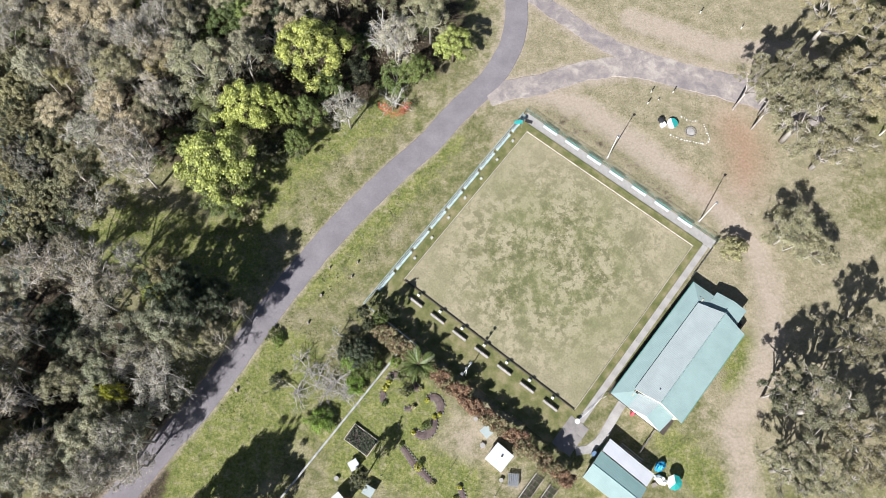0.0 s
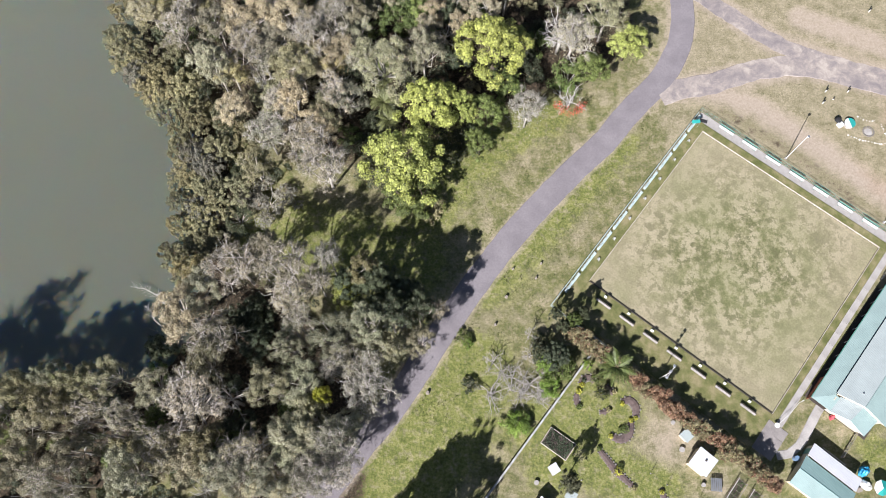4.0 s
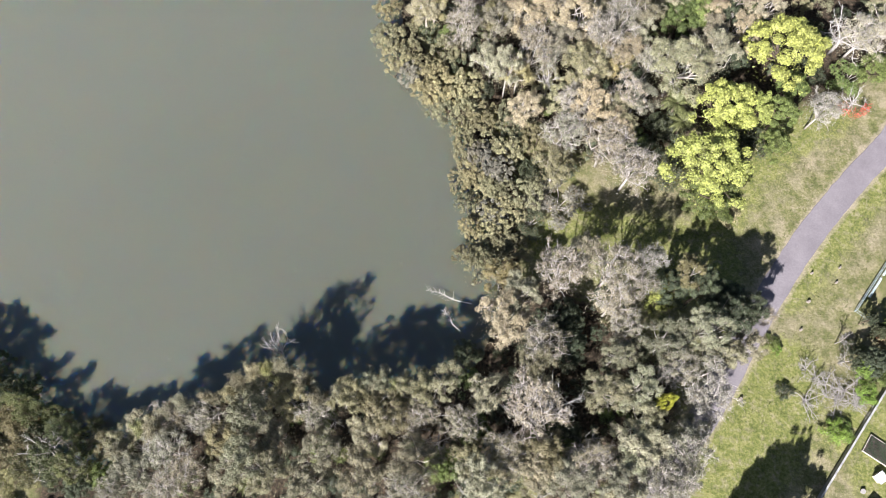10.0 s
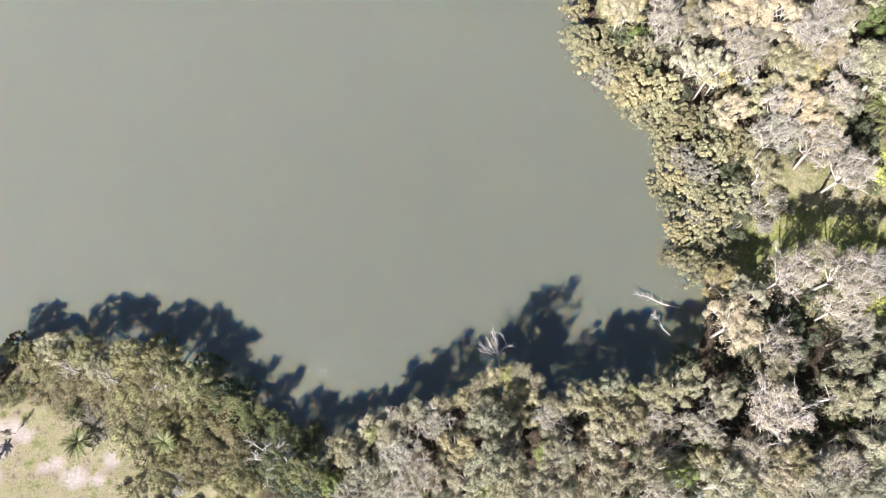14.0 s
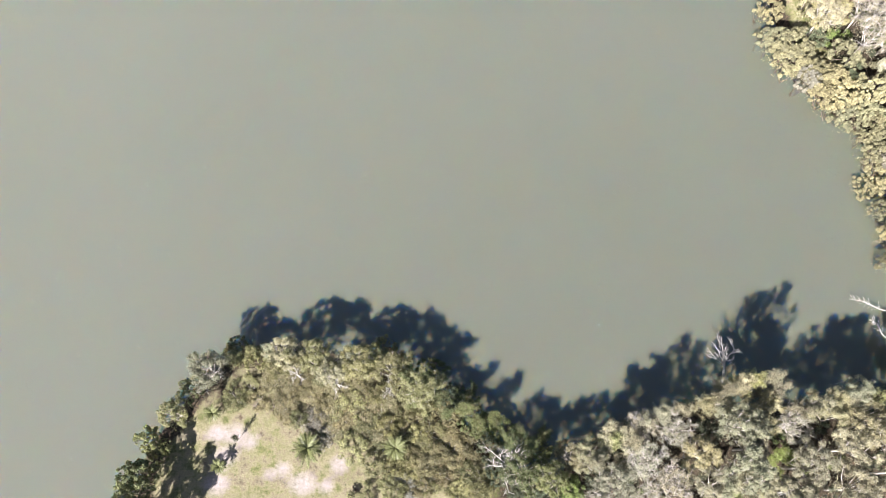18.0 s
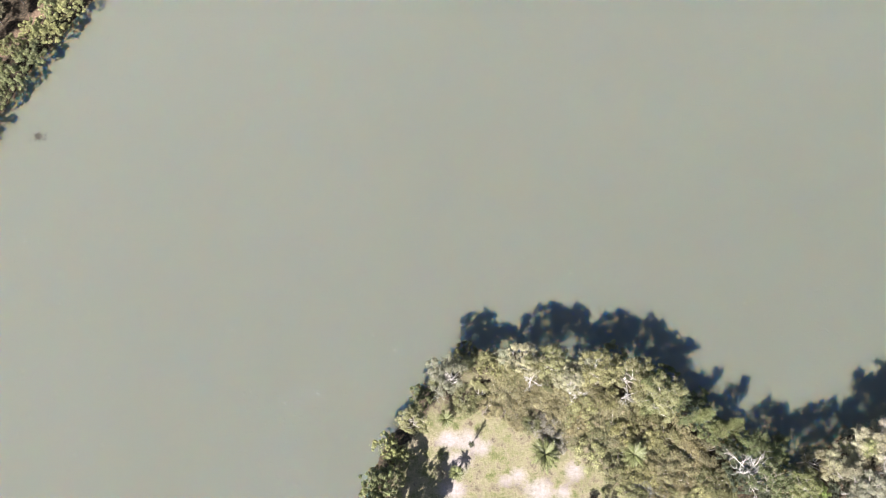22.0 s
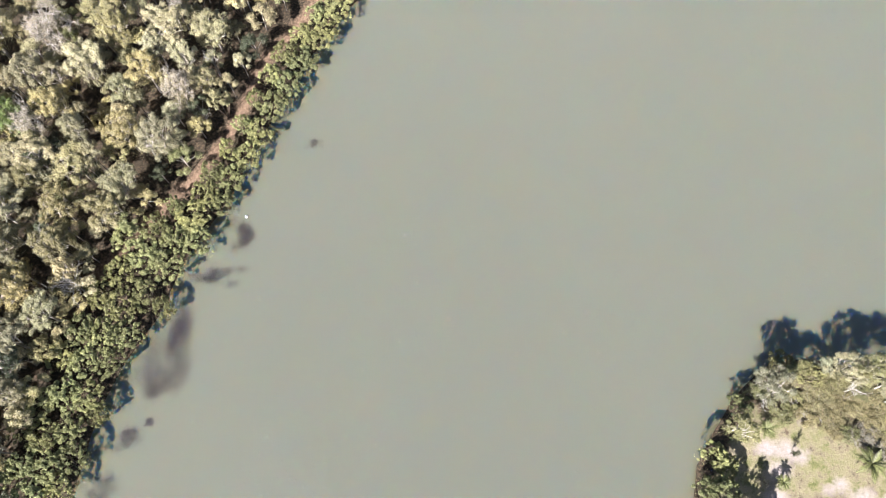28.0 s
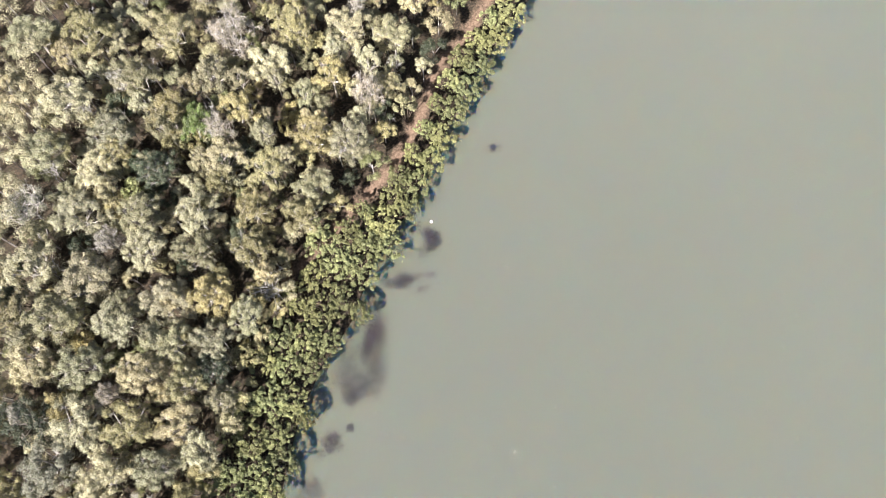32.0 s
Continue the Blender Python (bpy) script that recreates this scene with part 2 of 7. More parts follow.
def make_kind(kind, variant):
    """One tree of a kind, 1 m in crown radius and 1 m high before scaling: trunk with limbs, crown."""
    rng = np.random.default_rng(sum(map(ord, kind)) * 7 + variant)
    nominal = {"gum": (4.6, 12.0), "mangrove": (3.4, 4.8), "broadleaf": (5.5, 11.0), "shrub": (3.0, 2.5), "dead": (3.4, 11.0), "big_gum": (8.0, 15.0), "sapling": (2.6, 6.5), "low_bush": (2.6, 4.0), "she_oak": (2.0, 10.0)}[kind]
    r, h = nominal
    wood = bmesh.new()
    if kind == "gum":
        bare = variant < 3  # thin leaves, many pale twigs
        hubs, c, cr = lobed_clumps(rng, 11 if bare else 13, 7, r, h * 0.56, h * 0.32, 0.07, 0.15)
        p, d = clump_leaves(rng, c, cr, 50 if bare else 112, 0.95, 0.5, -0.25, 0.25)
        p = p + rng.normal(0, 0.11, p.shape)
        inner = rng.normal(0, 0.42, (700, 3)).clip(-0.75, 0.75) * (r, r, h * 0.12) + (0, 0, h * 0.54)
        p, d = np.concatenate([p, inner]), np.concatenate([d, rng.normal(size=inner.shape) + (0, 0, 0.8)])
        me = leaf_mesh("crown", p, d, 0.155, 0.052, rng, True)
        fork = np.array([rng.normal(0, 0.2), rng.normal(0, 0.2), h * 0.42])
        add_tube(wood, [(0, 0, -0.3), fork * 0.5, fork], [0.26, 0.2, 0.17], 7)
        for q in hubs:
            add_tube(wood, limb_points(rng, fork, q, 0.16), [0.11, 0.095, 0.08, 0.06, 0.04], 5)
        for q, s in zip(c, cr):
            hub = min(hubs, key=lambda b: np.linalg.norm(b - q))
            add_tube(wood, limb_points(rng, hub, q + (0, 0, s * (0.9 if bare else 0.4)), 0.16), [0.042, 0.038, 0.033, 0.026, 0.014], 3)
            for _ in range(4 if bare else 1):
                e = rng.normal(size=3)
                e[2] = abs(e[2]) + 0.1
                e /= np.linalg.norm(e)
                add_tube(wood, [q, q + e * s * 0.7 + rng.normal(0, 0.12, 3), q + e * s * rng.uniform(1.1, 1.6)], [0.032, 0.024, 0.010], 3)
        if bare:
            for hub in hubs:
                for k in range(4):
                    a = rng.uniform(0, 2 * math.pi)
                    way, q = np.array((math.cos(a), math.sin(a), 0.45)), hub + (0, 0, 0.3)
                    pts = [q]
                    for _ in range(4):
                        way = way + rng.normal(0, 0.32, 3)
                        way /= np.linalg.norm(way)
                        q = q + way * r * 0.09
                        pts.append(q)
                        e = way + rng.normal(0, 0.8, 3)
                        add_tube(wood, [q, q + e * 0.22, q + e * 0.5 + rng.normal(0, 0.08, 3)], [0.026, 0.02, 0.009], 3)
                    add_tube(wood, pts, [0.058, 0.05, 0.042, 0.032, 0.016], 4)
        leaf, bark = LEAF, BARK
    elif kind == "big_gum":
        hubs, c, cr = lobed_clumps(rng, 22, 8, r, h * 0.54, h * 0.34, 0.045, 0.085)
        p, d = clump_leaves(rng, c, cr, 135, 0.9, 0.5, -0.2, 0.2)
        p = p + rng.normal(0, 0.13, p.shape)
        me = leaf_mesh("crown", p, d, 0.16, 0.052, rng, True)
        fork = np.array([rng.normal(0, 0.3), rng.normal(0, 0.3), h * 0.36])
        add_tube(wood, [(0, 0, -0.3), fork * 0.5, fork], [0.48, 0.38, 0.32], 8)
        mains = hubs[::4]
        for q in mains:
            add_tube(wood, limb_points(rng, fork, q, 0.14), [0.26, 0.22, 0.18, 0.14, 0.1], 6)
        for q in hubs:
            near = min((m for m in mains), key=lambda b: np.linalg.norm(b - q))
            if near is not q:
                add_tube(wood, [a + (0, 0, b) for a, b in zip(limb_points(rng, (near + fork) / 2, q, 0.2), (0, 0.2, 0.5, 0.4, 0.2))], [0.15, 0.13, 0.11, 0.09, 0.06], 5)
        for q, s in zip(c, cr):
            near = min(hubs, key=lambda b: np.linalg.norm(b - q))
            add_tube(wood, [a + (0, 0, b) for a, b in zip(limb_points(rng, near, q + (0, 0, s), 0.2), (0, 0.2, 0.3, 0.2, 0))], [0.06, 0.052, 0.044, 0.034, 0.016], 4)
            for _ in range(2):
                e = rng.normal(size=3)
                e[2] = abs(e[2]) + 0.2
                e /= np.linalg.norm(e)
                add_tube(wood, [q, q + e * s * 0.65, q + e * s * rng.uniform(1.05, 1.3)], [0.04, 0.03, 0.014], 3)
        leaf, bark = LEAF, BARK_GUM
    elif kind == "mangrove":
        c, cr = crown_clumps(rng, 92, r, h * 0.55, h * 0.36, 0.04, 0.13)
        p, d = clump_leaves(rng, c, cr, 64, 0.9, 0.55, -0.35, 0.2)
        inner = rng.normal(0, 0.42, (260, 3)).clip(-0.75, 0.75) * (r, r, h * 0.12) + (0, 0, h * 0.45)
        p, d = np.concatenate([p, inner]), np.concatenate([d, rng.normal(size=inner.shape) + (0, 0, 0.8)])
        me = leaf_mesh("crown", p, d, 0.115, 0.068, rng)
        for k in range(9):
            a = rng.normal(0, 0.5, 3) * (1, 1, 0)
            add_tube(wood, limb_points(rng, a - (0, 0, 1.3), c[k] + (0, 0, 0.2)), [0.09, 0.07, 0.06, 0.04, 0.02], 4)
        leaf, bark = LEAF_DENSE, BARK_DARK
    elif kind == "broadleaf":
        c, cr = crown_clumps(rng, 95, r, h * 0.50, h * 0.42, 0.09, 0.17)
        p, d = clump_leaves(rng, c, cr, 112, 0.85, 0.35, -0.25, 0.2)
        inner = rng.normal(0, 0.40, (500, 3)).clip(-0.75, 0.75) * (r, r, h * 0.14) + (0, 0, h * 0.5)
        p, d = np.concatenate([p, inner]), np.concatenate([d, rng.normal(size=inner.shape) + (0, 0, 0.8)])
        me = leaf_mesh("crown", p, d, 0.155, 0.098, rng)
        add_tube(wood, [(0, 0, -0.3), (0.1, 0, h * 0.2), (0, 0.1, h * 0.4)], [0.4, 0.32, 0.25], 8)
        for q in c[:16]:
            add_tube(wood, limb_points(rng, (0, 0.1, h * 0.38), q), [0.14, 0.1, 0.08, 0.05, 0.02], 4)
        leaf, bark = LEAF_DENSE, BARK_DARK
    elif kind == "sapling":
        c, cr = crown_clumps(rng, 17, r, h * 0.55, h * 0.36, 0.15, 0.30)
        p, d = clump_leaves(rng, c, cr, 170, 0.95, 0.45, -0.2, 0.2)
        p = p + rng.normal(0, 0.10, p.shape)
        me = leaf_mesh("crown", p, d, 0.15, 0.054, rng, True)
        add_tube(wood, [(0, 0, -0.3), (0.05, 0, h * 0.4), (0, 0, h * 0.6)], [0.11, 0.08, 0.05], 5)
        for q, s in zip(c[:4], cr):
            add_tube(wood, [(0, 0, h * 0.4), q * 0.5 + (0, 0, h * 0.25), q + (0, 0, s * 0.7)], [0.05, 0.04, 0.02], 3)
        leaf, bark = LEAF, BARK
    elif kind == "she_oak":
        add_tube(wood, [(0, 0, -0.3), (0.08, 0, h * 0.5), (0, 0.05, h * 0.95)], [0.13, 0.09, 0.02], 5)
        p, d = [], []
        for k in range(34):
            t = rng.uniform(0.28, 0.97)
            a, reach = rng.uniform(0, 2 * math.pi), r * (1.15 - 0.85 * t) * rng.uniform(0.6, 1.15)
            root = np.array((0.04, 0.02, h * t))
            tip = root + (math.cos(a) * reach, math.sin(a) * reach, reach * rng.uniform(0.5, 1.1))
            pts = limb_points(rng, root, tip, 0.08)
            add_tube(wood, pts, [0.035, 0.03, 0.024, 0.018, 0.008], 3)
            n = 120
            f = rng.uniform(0.25, 1.1, (n, 1))
            p.append(root + (tip - root) * f + rng.normal(0, 0.17, (n, 3)))
            d.append(rng.normal(size=(n, 3)) + (0, 0, 0.5))
        me = leaf_mesh("crown", np.concatenate(p), np.concatenate(d), 0.15, 0.03, rng, True)
        leaf, bark = LEAF, BARK_DARK
    elif kind == "low_bush":
        c, cr = crown_clumps(rng, 18, r, h * 0.45, h * 0.42, 0.17, 0.28)
        p, d = clump_leaves(rng, c, cr, 84, 0.85, 0.4, -0.2, 0.2)
        me = leaf_mesh("crown", p, d, 0.135, 0.085, rng)
        for q in c[:6]:
            add_tube(wood, [(0, 0, -0.2), q * 0.6, q], [0.06, 0.045, 0.02], 4)
        leaf, bark = LEAF_DENSE, BARK_DARK
    elif kind == "shrub":
        c, cr = crown_clumps(rng, 26, r, h * 0.30, h * 0.42, 0.16, 0.27)
        p, d = clump_leaves(rng, c, cr, 100, 0.6, 0.6)
        me = leaf_mesh("crown", p, d, 0.15, 0.06, rng)
        for q in c[:12]:
            add_tube(wood, limb_points(rng, (0, 0, -0.2), q), [0.05, 0.045, 0.04, 0.03, 0.015], 4)
        leaf, bark = LEAF, BARK
    else:
        me, leaf, bark = None, None, BARK_DEAD

        def branch(a, way, length, thick, depth):
            way = way / np.linalg.norm(way)
            pts, q = [a], a
            for k in range(4):
                way = way + rng.normal(0, 0.16, 3) + (0, 0, 0.05)
                way /= np.linalg.norm(way)
                q = q + way * length / 4
                pts.append(q)
            add_tube(wood, pts, [thick * f for f in (1, 0.85, 0.7, 0.55, 0.35)], 4)
            if depth:
                for k in range(4 if depth > 1 else 3):
                    side = way + rng.normal(0, 0.75, 3)
                    branch(pts[1 + k % 4], side, length * rng.uniform(0.45, 0.7), thick * 0.5, depth - 1)

        add_tube(wood, [(0, 0, -0.3), (0.05, 0, h * 0.25), (0, 0.1, h * 0.42)], [0.24, 0.2, 0.16], 6)
        for k in range(5):
            a = 2 * math.pi * (k + rng.uniform(0, 0.6)) / 5
            branch(np.array((0, 0.1, h * rng.uniform(0.3, 0.42))), np.array((math.cos(a), math.sin(a), 0.9)), r * 0.75, 0.11, 3)
    wm = bpy.data.meshes.new("trunk")
    wood.to_mesh(wm)
    wood.free()
    wm.materials.append(bark)
    for f in wm.polygons:
        f.use_smooth = True
    if me:
        me.materials.append(leaf)
    return wm, me, r, h


TREE_NAMES = {"big_gum": "spreading_gum_tree", "gum": "gum_tree", "mangrove": "mangrove_tree", "broadleaf": "broadleaf_tree", "shrub": "shrub", "dead": "dead_tree", "palm": "palm_tree", "sapling": "sapling", "low_bush": "bush", "she_oak": "she_oak_tree"}
TREE_WORDS = {
    "big_gum": "large spreading {} gum tree with pale bare limbs",
    "gum": "{} gum tree with an airy crown and pale limbs", "mangrove": "dense {} mangrove at the water's edge", "broadleaf": "{} broadleaf tree with a dense rounded crown",
    "shrub": "low {} shrub growing on the ground", "dead": "bleached dead tree with bare white branches", "palm": "{} palm with a rosette of arching fronds",
    "sapling": "{} gum sapling between larger trees", "she_oak": "slender {} she-oak with feathery drooping foliage", "low_bush": "{} leafy bush under the trees",
}
TREE_GROUPS = {"big_gum": "spreading gum trees beside the track", "gum": "gum trees of the woods", "mangrove": "mangroves along the banks", "broadleaf": "broadleaf trees", "shrub": "shrubs", "dead": "dead trees", "palm": "palms", "sapling": "undergrowth", "low_bush": "undergrowth", "she_oak": "she-oaks along the shore"}
VARIANTS = {"big_gum": 3, "gum": 7, "mangrove": 5, "broadleaf": 3, "shrub": 4, "dead": 3, "sapling": 6, "low_bush": 4, "she_oak": 4}
tree_rng = random.Random(11)


def frond_mesh(variant):
    """One arching palm frond, 1 m long: a rib with leaflets on both sides."""
    rng = np.random.default_rng(70 + variant)
    verts, faces = [], []
    for i in range(22):
        t = 0.12 + 0.88 * i / 21
        x, z = t * (1 - 0.12 * t), 0.55 * t - 0.75 * t * t
        reach = 0.17 * math.sin(math.pi * min(1, 0.15 + 0.85 * t)) + 0.03
        for side in (-1, 1):
            b = len(verts)
            tip = (x + reach * 0.7, side * reach, z - reach * 0.30 + rng.normal(0, 0.02))
            verts += [(x - 0.019, 0, z), (x + 0.019, 0, z), tip]
            faces.append((b, b + 1, b + 2))
    for i in range(8):
        t, s = i / 8, (i + 1) / 8
        b = len(verts)
        for q in (t, s):
            verts += [(q * (1 - 0.12 * q), -0.012, 0.55 * q - 0.75 * q * q + 0.004), (q * (1 - 0.12 * q), 0.012, 0.55 * q - 0.75 * q * q + 0.004)]
        faces.append((b, b + 1, b + 3, b + 2))
    me = bpy.data.meshes.new("frond")
    me.from_pydata(verts, [], faces)
    me.materials.append(LEAF_DENSE)
    return me


def palm(x, y, r, h, tint):
    if "palm" not in KINDS:
        KINDS["palm"] = [frond_mesh(k) for k in range(3)]
    ob = thing("palm_tree", pose(x, y, ground_z(x, y), 0, 0, tree_rng.uniform(0, 360)), TREE_WORDS["palm"].format(TINT_WORDS[tint]), "palm", TREE_GROUPS["palm"])
    part("trunk", tube([(0, 0, -0.3), (0.05, 0, h * 0.45), (0, 0, h * 0.86)], [0.2, 0.16, 0.13], 8), BARK_DARK, ob)
    for k in range(22):
        f = part("frond", KINDS["palm"][k % 3], None, ob)
        f.matrix_basis = pose(0, 0, h * 0.84, 0, tree_rng.uniform(-48, 22), k * 137.5) @ Matrix.Scale(r * tree_rng.uniform(0.9, 1.15), 4)
        f.color = (*TINTS[tint], 1)
    return ob


def tree(kind, x, y, r, h, tint):
    """A tree or shrub of a kind with its crown's radius, its height and the colour of its leaves."""
    if kind == "palm":
        return palm(x, y, r, h, tint)
    pick = tree_rng.randrange(VARIANTS[kind])
    if kind == "gum":  # pale and greyish crowns are the thin, twiggy ones
        pick = tree_rng.choice((0, 1, 2) if tint in ("pale", "mauve") else (0, 1, 2, 3, 4, 5, 6) if tint in ("grey", "brown") else (3, 4, 5, 6))
    key = (kind, pick)
    if key not in KINDS:
        KINDS[key] = make_kind(*key)
    wood, crown, r0, h0 = KINDS[key]
    words = "{} paperbark tree with thin foliage and white twigs" if kind == "gum" and pick < 3 else TREE_WORDS[kind]
    if kind == "dead" and tint == "grey":
        words = "heap of bare grey brushwood on the grass"
    name = "paperbark_tree" if kind == "gum" and pick < 3 else TREE_NAMES[kind]
    ob = thing(name, pose(x, y, ground_z(x, y), 0, 0, tree_rng.uniform(0, 360)), words.format(TINT_WORDS[tint]), "shrub" if kind in ("shrub", "low_bush") else "tree", TREE_GROUPS[kind])
    slim = tree_rng.uniform(0.82, 1.05)
    size = Matrix.Diagonal((r / r0, r / r0 * slim, h / h0, 1))
    if kind == "dead" and tint == "grey":
        wood = wood.copy()
        wood.materials[0] = WOOD_GREY
    part("trunk", wood, None, ob).matrix_basis = size
    if crown:
        c = part("crown", crown, None, ob)
        c.matrix_basis = size
        own = random.Random(round(x * 10) * 7919 + round(y * 10))
        v = own.uniform(0.92, 1.12) if tint in ("lime", "yellow") else own.uniform(0.70, 1.34)
        w = own.uniform(0.95, 1.06)
        c.color = (TINTS[tint][0] * v * w, TINTS[tint][1] * v, TINTS[tint][2] * v / w, 1)
    return ob


# ---- ground ----
EAST_BANK = [(-97, 130), (-90, 100), (-88.5, 85), (-85.5, 77), (-81, 70.5), (-75.5, 65), (-73, 60), (-71.5, 55), (-71, 48), (-71.5, 40), (-72.5, 30), (-77, 22), (-86, 19), (-98, 18), (-112, 18), (-120, 16.5), (-126, 14.5), (-131.5, 10), (-136, 6), (-142, 9), (-146, 13.5), (-151, 18), (-156, 22), (-161, 25.5), (-169, 27), (-179, 28.5), (-186, 27), (-191.5, 22), (-195, 16.5), (-198, 12), (-199.5, 4), (-200, -12), (-190, -60)]
WEST_BANK = [(-311.3, -60), (-298.3, -10), (-294.8, 8), (-293.3, 16), (-291.8, 22), (-289.3, 28), (-284.3, 36.5), (-281.8, 45), (-278.8, 50), (-274.3, 58), (-271.3, 66), (-267.3, 74), (-263.3, 83), (-258.3, 91), (-251.3, 101), (-236.3, 130)]
WATER_LEVEL = -1.0
ROAD = [(-66, -18), (-47.4, 6.0), (-39.3, 16.0), (-32.7, 26.0), (-25.9, 36.0), (-17.9, 46.0), (-8.5, 56.0), (-2.2, 62.0), (3.4, 68.6), (9.4, 74.8), (13.0, 80.6), (14.9, 86.5), (15.3, 93), (15, 105), (12, 130)]


def line_distance(px, py, line):
    """Distance of many places to an open line."""
    best = np.full(px.shape, 1e9)
    for (ax, ay), (bx, by) in zip(line, line[1:]):
        dx, dy = bx - ax, by - ay
        t = np.clip(((px - ax) * dx + (py - ay) * dy) / (dx * dx + dy * dy), 0, 1)
        best = np.minimum(best, np.hypot(px - ax - t * dx, py - ay - t * dy))
    return best


def inside(px, py, poly):
    odd = np.zeros(px.shape, bool)
    for (ax, ay), (bx, by) in zip(poly, poly[1:] + poly[:1]):
        cross = (ay > py) != (by > py)
        odd ^= cross & (px < (bx - ax) * (py - ay) / (by - ay + 1e-12) + ax)
    return odd


LAKE = EAST_BANK + [(-190, -3500), (-310, -3500)] + WEST_BANK + [(-235, 3500), (-97, 3500)]


def bank_height(px, py):
    """Ground height: level land, banks that fall to the lake bed."""
    px, py = np.asarray(px, float), np.asarray(py, float)
    d = np.minimum(line_distance(px, py, EAST_BANK + [(-190, -3500)]), line_distance(px, py, [(-310, -3500)] + WEST_BANK + [(-235, 3500)]))
    d = np.minimum(d, line_distance(px, py, [(-97, 3500), (-97, 130)]))
    d = np.where(inside(px, py, LAKE), -d, d)
    return np.clip(-0.95 + 0.24 * d, -3.0, 0.0)


def ground_z(x, y):
    return float(bank_height(np.array([x]), np.array([y]))[0])


def spaced(lo, hi, step, far):
    inner = np.arange(lo, hi + step / 2, step)
    grow = np.cumsum(step * 1.5 ** np.arange(1, 18))
    grow = grow[grow < far]
    return np.concatenate([lo - grow[::-1], inner, hi + grow])


GREEN = [(16.1, 63.9), (-6.3, 36.4), (21.3, 13.6), (44.0, 41.4)]


def quad_distance(px, py, poly):
    d = line_distance(px, py, poly + poly[:1])
    return np.where(inside(px, py, poly), -d, d)


def soft(d, edge, width):
    return np.clip((edge - d) / width + 0.5, 0, 1)


gx, gy = np.meshgrid(spaced(-362, 100, 0.9, 3000), spaced(-14, 112, 0.9, 3000), indexing="ij")
gz = bank_height(gx, gy)
gz = gz + 0.03 * np.sin(gx * 0.31 + np.cos(gy * 0.27) * 2) * (np.abs(quad_distance(gx, gy, GREEN)) > 6) * (line_distance(gx, gy, ROAD) > 5)
rows, cols = gx.shape
index = np.arange(rows * cols).reshape(rows, cols)
faces = np.stack([index[:-1, :-1], index[1:, :-1], index[1:, 1:], index[:-1, 1:]], -1).reshape(-1, 4)
gme = bpy.data.meshes.new("ground")
gme.from_pydata(np.stack([gx, gy, gz], -1).reshape(-1, 3).tolist(), [], faces.tolist())
# what covers the ground: red channel bare earth, green channel lush grass, blue channel leaf litter and mud
TRACKS = [[(17, 73), (20.7, 71.9), (27, 68.9), (33.1, 63.8), (39, 58.7), (44.8, 53.1), (50.4, 48.3), (55.5, 39.7)], [(55.5, 39.7), (56, 35), (56.4, 30.3), (55.7, 25.8), (52.4, 18.2), (47, 9.9), (48.1, 2.8), (46, -8)], [(54, 66), (56, 60), (54.5, 52)], [(44, 78), (57, 74), (70, 71)]]
bare = np.zeros(gx.shape)
for line, wide in zip(TRACKS, (2.6, 2.9, 4.6, 3.0)):
    bare = np.maximum(bare, (0.92 if wide == 2.6 else 0.80) * soft(line_distance(gx, gy, line), wide, 9.0 if wide == 4.6 else 4.0))
bare = np.maximum(bare, 0.62 * soft(np.hypot(gx - 4.5, (gy - 9)), 4.0, 7.0))
road_far = line_distance(gx, gy, ROAD)
bare = np.maximum(bare, 0.6 * soft(road_far, 3.0, 1.2))
for side_road in ([(13, 73), (23.7, 75.5), (36.8, 77.4), (53.4, 72.7), (72, 66)], [(19.8, 92.9), (31.4, 83.2), (48.7, 75.7)], [(38, 88), (54, 81), (70, 80)]):
    bare = np.maximum(bare, 0.80 * soft(line_distance(gx, gy, side_road), 2.9, 2.4))
for sx, sy, sr in ((-187.3, 14.6, 1.7), (-184.6, 14.4, 1.9), (-182.2, 13.4, 1.4), (-181.4, 18.2, 0.4), (-181.3, 20.1, 0.5), (-176.8, 9.2, 1.3), (-173.6, 7.0, 2.0), (-178.8, 8.4, 0.8), (-186.0, 11.0, 2.0), (-187.0, 7.0, 2.0), (-168.0, 9.8, 1.5), (-170.0, 6.5, 1.2)):
    bare = np.maximum(bare, 0.78 * soft(np.hypot(gx - sx, (gy - sy) * 1.2), sr + 0.2, 2.2))
bare = np.maximum(bare, 0.62 * soft(line_distance(gx, gy, [(-256, 104), (-262.2, 95.4), (-265.4, 89.2), (-269.6, 84.4), (-272.2, 76.3), (-275.6, 68.4), (-278.5, 63.0), (-285.6, 54.1), (-296, 42)]), 1.5, 3.0))
bare = np.maximum(bare, 0.5 * soft(np.hypot(gx - 11.5, gy - 2.0), 3.0, 4.0))
bare = np.maximum(bare, 0.45 * soft(np.hypot(gx - 42.5, gy - 12.0), 2.5, 4.0))
bare = np.maximum(bare, 0.5 * soft(line_distance(gx, gy, [(-72, 47), (-66, 50), (-60, 50)]), 2.0, 3.0))
lush = np.zeros(gx.shape)
